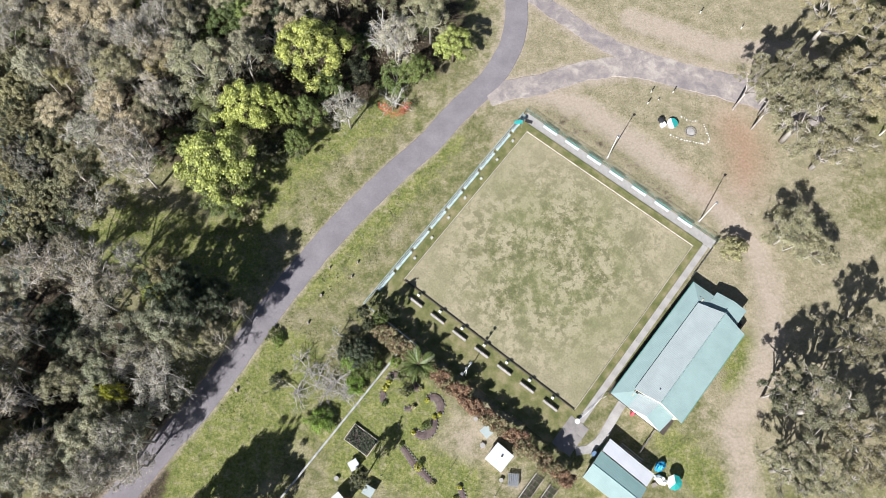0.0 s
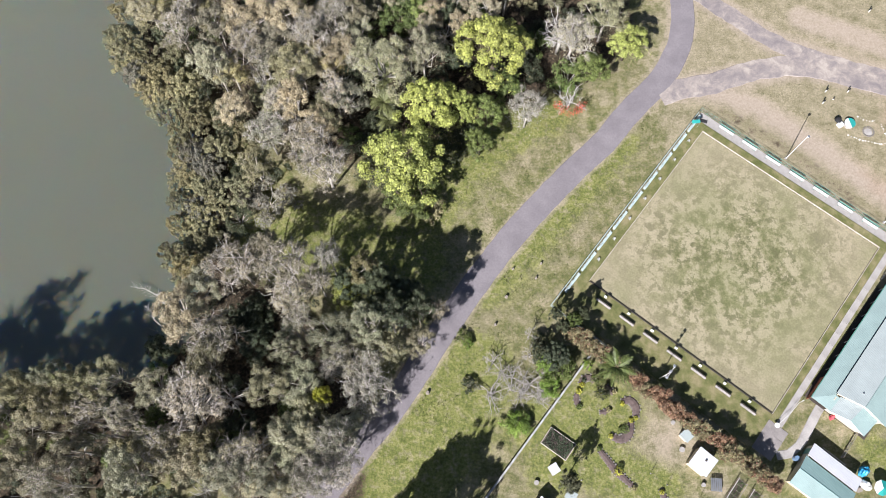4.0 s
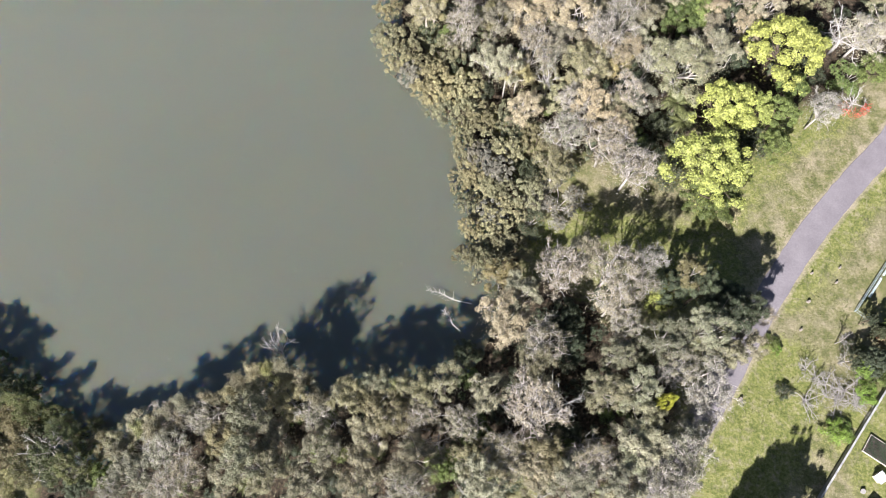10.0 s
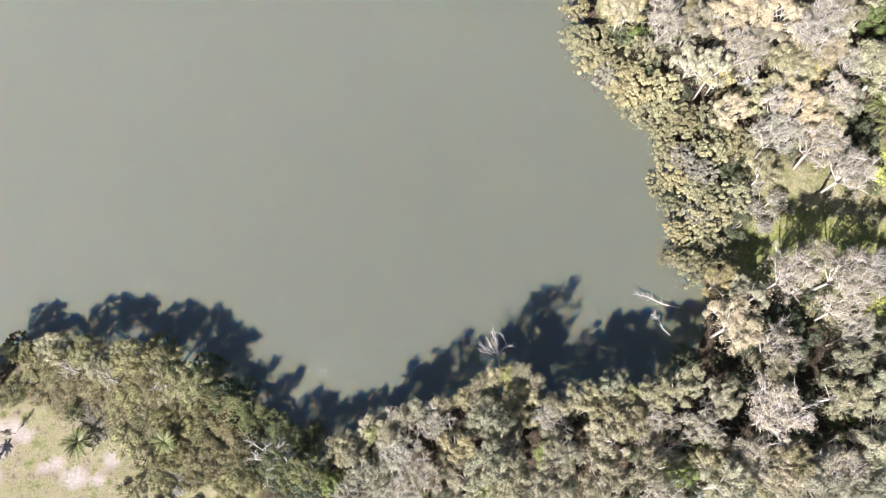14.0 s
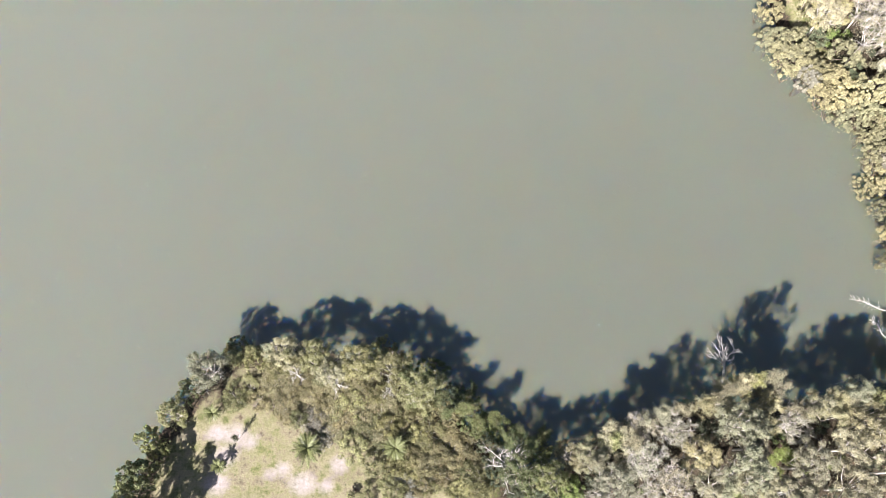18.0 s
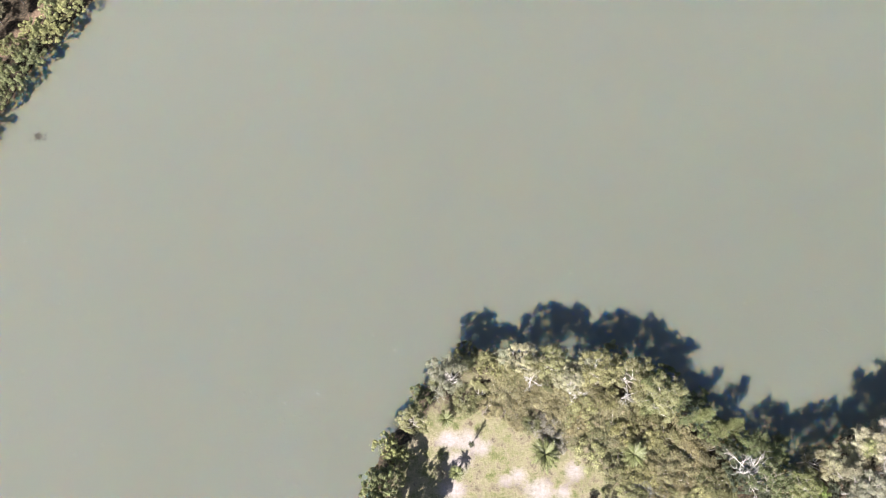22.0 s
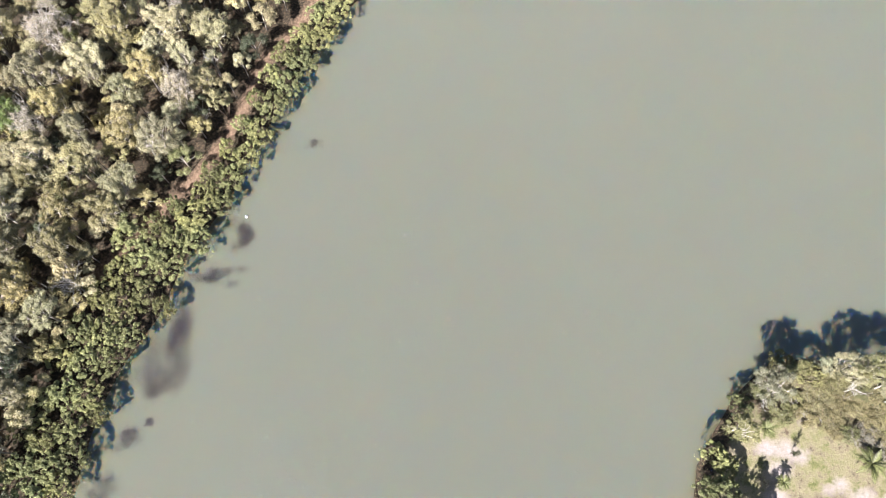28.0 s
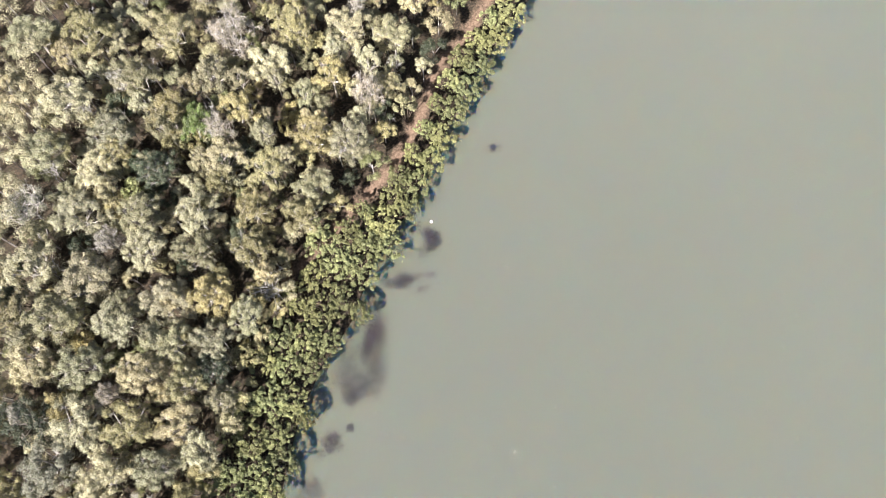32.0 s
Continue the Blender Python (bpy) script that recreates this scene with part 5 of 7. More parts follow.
def hut(x, y, turn, w, d, h, roof_mat, label, name="garden_shed", pitch=0.15):
    ob = thing(name, pose(x, y, 0, 0, 0, turn), label, "shed")
    for x0, x1, y0, y1 in ((-w / 2, w / 2, -d / 2, -d / 2 + 0.06), (-w / 2, w / 2, d / 2 - 0.06, d / 2), (-w / 2, -w / 2 + 0.06, -d / 2 + 0.06, d / 2 - 0.06), (w / 2 - 0.06, w / 2, -d / 2 + 0.06, d / 2 - 0.06)):
        part("wall", box(x0, x1, y0, y1, -0.1, h - 0.05), WALL_CREAM, ob)
    o = 0.15
    part("roof", sheet([(-w / 2 - o, -d / 2 - o, h), (w / 2 + o, -d / 2 - o, h), (w / 2 + o, d / 2 + o, h + pitch), (-w / 2 - o, d / 2 + o, h + pitch)]), roof_mat, ob)
    return ob


sh1 = hut(8.7, 6.0, -41, 3.0, 3.0, 2.4, ROOF_WHITE, "small garden shed with a flat white roof")
part("vent", tube([(0.2, 0.4, 2.5), (0.2, 0.4, 2.75)], [0.15, 0.15], 10), TIMBER_DARK_AND_SHADE, sh1)
hut(6.9, 10.1, -50, 1.4, 1.3, 1.4, ROOF_GREY_AND_SHEEN, "small grey metal store beside the hedge", "metal_store", 0.08)
hut(-14.4, 5.2, -60, 1.25, 1.25, 1.2, ROOF_WHITE, "small white box shed on the garden lawn", "box_shed", 0.05)
hut(-12.0, 1.2, -30, 1.4, 1.2, 1.3, ROOF_GREY_AND_SHEEN, "small grey box shed beside a shrub", "box_shed", 0.05)
hut(-16.6, -0.4, -48, 2.2, 1.8, 2.0, ROOF_WHITE, "white-roofed shed at the garden's edge")
ob = thing("slatted_table", pose(10.9, 2.6, 0, 0, 0, -5), "grey slatted garden table", "table")
for i in range(6):
    part("slat", box(-0.85 + 0.29 * i, -0.60 + 0.29 * i, -1.0, 1.0, 0.72, 0.76, 0.008), STEEL, ob)
for x in (-0.75, 0.75):
    for y in (-0.85, 0.85):
        part("leg", box(x - 0.04, x + 0.04, y - 0.04, y + 0.04, 0, 0.72), TIMBER, ob)
for lx, n in ((18.85, 7), (21.6, 7)):
    ob = thing("pergola", local(lx, -30.0, 0, 0), "low dark timber frame over planted beds", "pergola", "timber frames")
    for x in (0, 1.5):
        part("rail", box(x - 0.05, x + 0.05, -5.6, 0, 0.8, 0.9), BENCH_WHITE if x == 0 else TIMBER, ob)
        for y in (-5.5, -2.8, -0.1):
            part("post", box(x - 0.04, x + 0.04, y - 0.04, y + 0.04, 0, 0.8), TIMBER, ob)
    for i in range(n):
        part("crossbar", box(0, 1.5, -0.2 - 0.88 * i - 0.04, -0.2 - 0.88 * i, 0.9, 0.94), TIMBER, ob)
    part("soil", box(0.05, 1.45, -5.5, -0.1, -0.05, 0.08), MULCH, ob)
    for row in range(3):
        nr = np.random.default_rng(600 + row + n)
        c = np.stack([np.full(14, 0.3 + 0.45 * row) + nr.normal(0, 0.05, 14), np.linspace(-5.2, -0.4, 14), np.full(14, 0.3)], 1)
        p, d = clump_leaves(nr, c, nr.uniform(0.12, 0.24, 14), 24, 1.0, 0.7)
        me = leaf_mesh("plant_row", p, d, 0.09, 0.05, nr)
        me.materials.append(LEAF_DENSE)
        q = part("plant_row", me, None, ob)
        q.color = (0.075, 0.105, 0.04, 1)
for x, y, h in ((0.96, 4.41, 2.1), (3.39, 2.66, 2.1), (-10.04, 3.5, 2.1), (8.0, 0.2, 2.0)):
    ob = thing("garden_post", pose(x, y, 0), "slim dark post standing in the lawn", "post", "lawn posts")
    part("post", tube([(0, 0, -0.2), (0, 0, h)], [0.045, 0.035], 6), TIMBER_DARK_AND_SHADE, ob)
    part("footing", tube([(0, 0, -0.05), (0, 0, 0.08)], [0.14, 0.1], 8), CONCRETE, ob)
for x, y, s in ((6.2, 8.0, 0.45), (5.2, 12.2, 0.35), (-17.2, 3.2, 0.4), (9.0, 2.6, 0.35)):
    ob = thing("garden_tub", pose(x, y, 0, 0, 0, 25), "small pale tub beside the garden shed", "tub", "garden tubs")
    part("tub", tube([(0, 0, 0), (0, 0, 0.5), (0, 0, 0.52), (0, 0, 0.2)], [s * 0.8, s, s * 0.85, s * 0.7], 12), CONCRETE, ob)

# ---- green beyond the fence ----
for x, y, turn in ((38.9, 69.6, 60), (39.8, 72.0, 60), (43.9, 71.9, 62), (41.0, 70.4, 60), (51.1, 89.3, 20), (58.6, 85.7, 40)):
    ob = thing("bollard", pose(x, y, 0, 0, 0, turn), "white timber bollard with a black top on the grass", "bollard", "white bollards")
    h = 1.3 if x != 41.0 else 0.6
    part("cap", tube([(0, 0, h * 0.62), (0, 0, h + 0.02), (0, 0, h + 0.06)], [0.105, 0.105, 0.06], 8), RUBBER, ob, "black painted top")
    part("post", tube([(0, 0, -0.2), (0, 0, h), (0, 0, h + 0.05)], [0.09, 0.09, 0.05], 8), PAINT_WHITE, ob)
ob = thing("water_tank", pose(42.9, 65.2, 0), "round tank with a half teal, half white lid", "tank")
part("tank", tube([(0, 0, -0.1), (0, 0, 0.7)], [0.9, 0.9], 24), CONCRETE, ob)
for name, a0, mat in (("lid_half", -math.pi / 2, PAINT_TEAL), ("lid_half", math.pi / 2, PAINT_WHITE)):
    part(name, slab([(0.98 * math.cos(a0 + 0.2 + math.pi * i / 12), 0.98 * math.sin(a0 + 0.2 + math.pi * i / 12)) for i in range(13)], 0.70, 0.78), mat, ob)
ob = thing("barbecue", pose(41.0, 65.5, 0, 0, 0, 30), "black barbecue on a white concrete stand", "barbecue")
part("stand", box(-0.45, 0.45, -0.9, -0.1, 0, 0.75, 0.02), PAINT_WHITE, ob)
part("hotplate", box(-0.5, 0.5, -0.1, 0.75, 0.6, 0.85, 0.03), RUBBER, ob)
part("hood", tube([(0, 0.3, 0.85), (0, 0.3, 1.0), (0, 0.3, 1.1)], [0.6, 0.5, 0.2], 14), RUBBER, ob)
part("shelf", box(-0.9, 0.2, -1.1, -0.7, 0.7, 0.74), PAINT_WHITE, ob)
ob = thing("fire_pit", pose(46.3, 63.7, 0), "round stone fire pit with grey ash", "fire pit")
for i in range(16):
    st = part("stone", STONES[i % 4], None, ob)
    st.matrix_basis = pose(0.95 * math.cos(i * math.pi / 8), 0.95 * math.sin(i * math.pi / 8), 0.1, 0, 0, 40 * i) @ Matrix.Scale(0.42, 4)
part("ash", tube([(0, 0, -0.02), (0, 0, 0.06)], [0.85, 0.7], 18), CONCRETE, ob)
stone_rng = random.Random(8)
WHITE_STONE = plain("white_painted_stone", (0.72, 0.70, 0.66), 0.8, wear=0.25)
white_meshes = []
for m in STONES[:2]:
    c = m.copy()
    c.materials.clear()
    c.materials.append(WHITE_STONE)
    white_meshes.append(c)
ring = [(42.6, 63.0), (44.5, 62.2), (46.5, 61.6), (48.3, 61.2), (49.6, 62.0), (49.2, 63.8), (48.9, 65.2)]
for i, (x, y) in enumerate(smooth_line(ring, 0.42)):
    ob = part("edging_stone", white_meshes[i % 2], None)
    ob.matrix_basis = pose(x + stone_rng.uniform(-0.1, 0.1), y + stone_rng.uniform(-0.1, 0.1), 0.06, 0, 0, stone_rng.uniform(0, 360)) @ Matrix.Scale(stone_rng.uniform(0.2, 0.42), 4)
    tagged(ob, "white-painted stone edging the fire pit", "stone", "ring of white stones")
for i, (x, y) in enumerate(smooth_line([(45.0, 66.8), (46.4, 66.0), (47.8, 65.8)], 0.42)):
    ob = part("edging_stone", white_meshes[i % 2], None)
    ob.matrix_basis = pose(x + stone_rng.uniform(-0.1, 0.1), y + stone_rng.uniform(-0.1, 0.1), 0.06, 0, 0, stone_rng.uniform(0, 360)) @ Matrix.Scale(stone_rng.uniform(0.2, 0.42), 4)
    tagged(ob, "white-painted stone edging the fire pit", "stone", "ring of white stones")
for x, y, s in ((-34.2, 17.4, 0.6), (-20.8, 33.4, 0.5), (-14.6, 39.2, 0.35), (-19.5, 38.3, 0.35), (-15.6, 36.6, 0.35), (-22.8, 28.6, 0.4)):
    ob = thing("tree_stump", pose(x, y, 0, 0, 0, x * 40), "weathered low tree stump in the grass", "stump", "stumps on the verge")
    part("stump", tube([(0, 0, -0.1), (0.02, 0, 0.25), (0.04, 0.02, 0.55)], [s * 0.7, s * 0.5, s * 0.42], 9), TIMBER, ob)

# coral tree by the verge: bare branches, red flowers
coral = tree("dead", -8.2, 69.3, 3.6, 5.0, "pale")
tagged(coral, "bare coral tree with red flowers at its tips", "tree")
coral.name = "coral_tree"
nr = np.random.default_rng(12)
ang = nr.uniform(math.pi * 1.05, math.pi * 1.95, 420)
far = nr.uniform(1.7, 3.1, 420)
p = np.stack([far * np.cos(ang), far * np.sin(ang), nr.uniform(1.6, 3.6, 420)], 1)
me = leaf_mesh("blossom", p, nr.normal(size=p.shape) + (0, 0, 0.8), 0.14, 0.07, nr)
me.materials.append(LEAF_DENSE)
q = tagged(part("blossom", me, None, coral, "red flower heads"), kind="stuff")
q.rotation_euler = (0, 0, -coral.matrix_basis.to_euler().z)
q.color = (0.55, 0.10, 0.06, 1)

# ---- on the water ----
def drift_log(x, y, turn, length, label):
    ob = thing("fallen_branch", pose(x, y, -0.6, 0, 0, turn), label, "branch")
    rng = np.random.default_rng(int(length * 100))
    stem = [(0, 0, 0.0), (length * 0.35, 0.35, 0.35), (length * 0.7, -0.1, 0.6), (length, 0.3, 0.7)]
    bm = tube(stem, [0.09, 0.07, 0.05, 0.02], 6)
    for k in range(26):
        t = rng.uniform(0.35, 1.0)
        a = np.array((length * t, 0.1, 0.45 + 0.25 * t))
        e = np.array((rng.uniform(0.1, 0.8), rng.choice((-1, 1)) * rng.uniform(0.2, 0.7), rng.uniform(-0.1, 0.3)))
        add_tube(bm, [a, a + e * 0.6, a + e * 1.3 + rng.normal(0, 0.08, 3)], [0.028, 0.02, 0.008], 4)
    part("wood", bm, BARK_DEAD, ob)
    return ob


drift_log(-77.0, 33.6, 162, 8.2, "bleached fallen branch reaching over the water")
drift_log(-79.0, 29.0, 128, 4.5, "bleached fallen branch in the shade")
lean = tree("dead", -107.0, 23.0, 3.0, 12.0, "pale")
lean.matrix_basis = pose(-107.0, 22.6, -0.6, -36, -10, 0)
tagged(lean, "bleached dead tree leaning out over the water")
LEAF_WEED = leaves("water_weed", 0.4)


def weed(x, y, rx, ry, turn, n, seed, thick=1.0):
    ob = thing("weed_bed", pose(x, y, WATER_LEVEL, 0, 0, turn), "dark brown water weed just at the surface", "weed", "weed beds", "stuff")
    rng = np.random.default_rng(seed)
    n *= 6
    knots = rng.normal(0, 0.5, (16, 3))
    p = (knots[rng.integers(0, 16, n)] + rng.normal(0, 0.26, (n, 3))) * (rx * 1.2, ry * 1.2, 0) + (0, 0, 0.012)
    me = leaf_mesh("weed", p, rng.normal(0, 0.04, (n, 3)) + (0, 0, 1), 0.15, 0.09, rng)
    me.materials.append(LEAF_WEED)
    q = part("strands", me, None, ob)
    q.color = (0.022, 0.017, 0.020, 1)


weed(-260.2, 67.6, 0.9, 0.7, 0, 90, 1)
weed(-271.2, 50.3, 1.6, 2.2, 0, 700, 2)
weed(-275.7, 43.1, 2.2, 1.3, 10, 600, 3)
weed(-280.6, 33.0, 1.9, 5.0, -12, 1900, 4)
weed(-282.8, 24.9, 2.0, 2.2, -20, 800, 5)
weed(-287.0, 16.3, 1.4, 1.4, 0, 350, 6)
weed(-283.8, 19.0, 0.6, 0.6, 0, 90, 7)
weed(-290.0, 9.5, 1.6, 1.5, 0, 350, 8)
weed(-284.5, 30.0, 2.4, 3.5, -15, 500, 9)
ob = thing("float", pose(-271.3, 53.6, WATER_LEVEL), "small round white float on the water", "float")
bm = bmesh.new()
bmesh.ops.create_icosphere(bm, subdivisions=2, radius=0.28)
part("ball", bm, PAINT_WHITE, ob)
part("ring", tube([(0, 0, 0.26), (0, 0, 0.36)], [0.05, 0.03], 8), STEEL, ob)

# ---- woods and trees ----
tree("broadleaf", -12.8, 3.0, 2.1, 8.5, "garden")
tree("broadleaf", -63.1, 28.9, 3.4, 7, "dark")
tree("low_bush", -33.6, 48.9, 3, 4.5, "bush")
tree("gum", -59.8, 38.3, 4.0, 15, "brown")
tree("broadleaf", -46.1, 34.0, 3.3, 12, "dark")
tree("gum", -35.4, 29.1, 2.9, 16, "dark")
tree("gum", -51.5, 33.9, 3.3, 13, "brown")
tree("mangrove", -75.6, 39.4, 3.8, 8, "olive")
tree("gum", -72.5, 36.1, 3.5, 11, "golden")
tree("gum", -63.7, 36.1, 5.2, 16, "pale")
tree("gum", -70.0, 32.7, 3.9, 13, "grey")
tree("gum", -55.9, 35.9, 5.4, 17, "brown")
tree("gum", -49.7, 37.5, 3.3, 15, "mauve")
tree("gum", -55.3, 31.2, 4.2, 13, "brown")
tree("gum", -44.0, 35.2, 3.3, 15, "golden")
tree("broadleaf", -47.2, 32.8, 2.9, 8, "lime")
tree("broadleaf", -41.4, 33.1, 4.2, 14, "dark")
tree("broadleaf", -37.5, 31.0, 3.9, 13, "dark")
tree("gum", -72.3, 28.7, 5.5, 15, "brown")
tree("gum", -66.7, 25.1, 4.8, 14, "grey")
tree("gum", -68.0, 20.6, 4.6, 14, "sage")
tree("gum", -68.5, 14.5, 6.5, 15, "pale")
tree("dead", -64.1, 15.7, 3.9, 17, "pale")
tree("broadleaf", -62.1, 30.0, 3.4, 7, "dark")
tree("broadleaf", -62.0, 25.5, 3.6, 7, "dark")
tree("gum", -54.0, 27.0, 3.3, 12, "grey")
tree("gum", -55.3, 23.0, 3.7, 13, "sage")
tree("gum", -48.3, 24.8, 4.5, 15, "sage")
tree("gum", -42.7, 26.2, 4.3, 18, "sage")
tree("gum", -46.2, 21.7, 3.8, 14, "grey")
tree("gum", -39.5, 23.0, 3.3, 15, "sage")
tree("gum", -57.9, 17.8, 4.2, 14, "sage")
tree("gum", -52.5, 17.8, 4.0, 14, "sage")
tree("gum", -48.2, 20.1, 3.1, 13, "mauve")
tree("gum", -43.0, 17.0, 5.7, 14, "mauve")
tree("gum", -52.1, 13.2, 4.2, 14, "sage")
tree("gum", -53.0, 9.0, 4.8, 14, "sage")
tree("gum", -46.9, 11.4, 4.2, 13, "grey")
tree("gum", -75.3, 8.5, 3.9, 11, "olive")
tree("gum", -68.5, 7.2, 4.2, 13, "brown")
tree("broadleaf", -76.8, 11.6, 2.9, 8, "green")
tree("gum", -62.2, 6.6, 4.8, 13, "mauve")
tree("gum", -75.5, 17.4, 4.1, 13, "grey")
tree("broadleaf", -78.0, 24.8, 2.9, 6, "dark")
tree("broadleaf", -63.9, 11.1, 3.9, 6, "dark")
tree("gum", -50.4, 5.8, 5.5, 13, "mauve")
tree("gum", -57.0, 3.6, 4.6, 13, "grey")
tree("gum", -41.5, 23.0, 3.7, 14, "grey")
tree("gum", -39.5, 27.5, 3.7, 18, "dark")
tree("mangrove", -89.1, 81.5, 5.1, 7.1, "olive")
tree("mangrove", -83.4, 74.3, 4.4, 7.1, "olive")
tree("mangrove", -77.2, 72.0, 3.9, 7.1, "olive")
tree("mangrove", -74.9, 66.3, 3.9, 7.1, "olive")
tree("mangrove", -75.7, 59.1, 3.2, 7.1, "mauve")
tree("mangrove", -72.6, 53.8, 3.2, 5.5, "olive")
tree("mangrove", -70.4, 60.0, 3.8, 7.1, "olive")
tree("mangrove", -74.1, 48.8, 2.9, 5.5, "olive")
tree("mangrove", -72.8, 43.0, 3.5, 5.5, "olive")
tree("mangrove", -69.3, 66.2, 3.7, 7.1, "olive")
tree("mangrove", -62.2, 70.1, 4.6, 7, "olive")
tree("mangrove", -67.2, 52.1, 3.5, 5.5, "olive")
tree("mangrove", -80.7, 79.0, 3.7, 7.1, "olive")
tree("mangrove", -71.6, 56.0, 3.0, 6.6, "mauve")
tree("mangrove", -66.0, 62.1, 3.5, 6, "olive")
tree("gum", -77.8, 80.3, 4.3, 13.3, "brown")
tree("gum", -84.5, 85.6, 4.4, 11.8, "grey")
tree("gum", -70.6, 72.4, 3.9, 14.2, "grey")
tree("gum", -65.8, 76.0, 4.7, 12.6, "brown")
tree("gum", -66.0, 83.1, 5.3, 13.2, "brown")
tree("gum", -58.0, 83.1, 5.6, 13.1, "brown")
tree("gum", -56.9, 73.5, 5.6, 12.3, "olive")
tree("gum", -50.9, 76.4, 4.9, 10.9, "brown")
tree("gum", -61.1, 60.4, 4.7, 11.8, "grey")
tree("gum", -54.7, 58.3, 5.0, 12.5, "brown")
tree("gum", -50.9, 53.7, 5.0, 13.5, "pale")
tree("gum", -56.6, 65.3, 4.4, 13.4, "brown")
tree("gum", -49.5, 81.9, 5.0, 14.0, "brown")
tree("gum", -63.2, 54.6, 3.9, 10.4, "olive")
tree("gum", -41.3, 72.4, 6.7, 14.4, "olive")
tree("gum", -46.0, 83.9, 4.3, 13.6, "grey")
tree("gum", -34.5, 74.5, 4.0, 14.5, "grey")
tree("gum", -16.5, 65.4, 4.3, 10.2, "pale")
tree("gum", -7.7, 79.5, 5.8, 10.7, "brown")
tree("gum", -1.6, 83.4, 5.0, 12.6, "olive")
tree("gum", -72.1, 82.0, 4.3, 12.1, "brown")
tree("gum", -53.9, 78.1, 4.3, 15.0, "pale")
tree("gum", -61.0, 78.7, 4.6, 11.4, "brown")
tree("gum", -48.2, 67.7, 3.9, 10.7, "grey")
tree("gum", -52.1, 64.3, 4.2, 10.9, "olive")
tree("broadleaf", -22.2, 75.6, 7.5, 15, "lime")
tree("broadleaf", -37.5, 54.1, 7.8, 14, "lime")
tree("broadleaf", -33.7, 64.9, 6.1, 13, "lime")
tree("broadleaf", -27.9, 65.6, 3.2, 11, "lime")
tree("broadleaf", -24.8, 60.0, 3.2, 8, "green")
tree("broadleaf", 2.7, 79.3, 4.2, 9, "lime")
tree("broadleaf", -4.3, 74.7, 3.5, 7, "green")
tree("broadleaf", -38.8, 84.5, 4.7, 10, "green")
tree("broadleaf", -35.2, 85.4, 4.3, 10, "green")
tree("broadleaf", -23.4, 65.5, 4.0, 9, "green")
tree("broadleaf", -19.9, 71.4, 3.5, 7, "green")
tree("broadleaf", -36.4, 50.6, 5.8, 8, "green")
tree("shrub", -7.9, 74.5, 4.2, 4, "green")
tree("shrub", -42.7, 64.5, 4.1, 4, "dark")
tree("shrub", -30.2, 61.0, 4.1, 4, "dark")
tree("shrub", -26.1, 62.1, 3.7, 4, "dark")
tree("shrub", -46.2, 60.6, 3.7, 4, "dark")
tree("shrub", -43.3, 56.2, 4.0, 4, "dark")
tree("shrub", -66.2, 56.7, 4.0, 3, "dark")
tree("shrub", -13.5, 83.1, 4.3, 5, "dark")
tree("shrub", -15.1, 75.9, 3.8, 5, "dark")
tree("shrub", -50.2, 74.3, 4.2, 4, "dark")
tree("shrub", -62.0, 50.3, 6.0, 3, "mauve")
tree("shrub", -66.8, 47.2, 3.9, 3, "dark")
tree("gum", -53.3, 9.4, 4.8, 15.5, "grey")
tree("gum", -46.8, 9.2, 4.1, 17.2, "grey")
tree("gum", -47.7, 5.5, 4.2, 10.6, "pale")
tree("gum", -60.0, 8.0, 4.5, 13.2, "grey")
tree("gum", -69.8, 6.5, 4.4, 13.3, "grey")
tree("gum", -73.1, 8.8, 4.1, 14.1, "grey")
tree("gum", -63.1, 4.8, 4.4, 14.5, "grey")
tree("gum", -56.6, 4.0, 4.4, 14.6, "grey")
tree("gum", -50.9, 3.9, 4.0, 17.6, "grey")
tree("gum", -77.1, 4.9, 4.4, 17.6, "grey")
tree("gum", -79.3, 13.0, 3.7, 13.7, "grey")
tree("gum", -85.9, 14.9, 4.6, 11.1, "grey")
tree("gum", -90.3, 14.7, 4.6, 13.9, "bush")
tree("gum", -92.7, 11.5, 4.1, 12.9, "grey")
tree("gum", -86.3, 8.2, 4.5, 13.7, "grey")
tree("gum", -81.6, 19.0, 3.4, 17.1, "sage")
tree("gum", -85.8, 17.9, 3.4, 16.5, "olive")
tree("gum", -91.5, 19.1, 2.9, 14.4, "sage")
tree("gum", -96.2, 17.3, 3.4, 14.6, "olive")
tree("gum", -100.5, 15.0, 4.1, 11.0, "grey")
tree("gum", -105.4, 16.8, 3.8, 12.2, "olive")
tree("gum", -110.6, 18.5, 3.5, 10.9, "sage")
tree("gum", -109.8, 14.5, 4.0, 17.9, "sage")
tree("gum", -106.9, 11.8, 4.1, 10.6, "grey")
tree("gum", -99.7, 9.1, 4.5, 13.5, "grey")
tree("gum", -93.5, 5.9, 4.4, 13.7, "grey")
tree("gum", -107.6, 6.8, 4.4, 13.9, "sage")
tree("gum", -101.6, 4.4, 4.0, 13.1, "grey")
tree("gum", -86.5, 3.4, 4.4, 17.7, "grey")
tree("gum", -110.1, 8.2, 4.0, 18.4, "sage")
tree("gum", -66.7, 8.9, 3.6, 14.6, "olive")
tree("broadleaf", -49.6, 15.8, 1.7, 16, "yellow")
tree("broadleaf", -63.9, 7.5, 4.0, 9, "green")
tree("broadleaf", -81.1, 7.7, 3.2, 8, "green")
tree("broadleaf", -30.4, 85.7, 4.3, 8, "dark")
tree("broadleaf", -25.1, 85.5, 3.9, 7, "green")
tree("broadleaf", -32.9, 88.2, 3.9, 8, "dark")
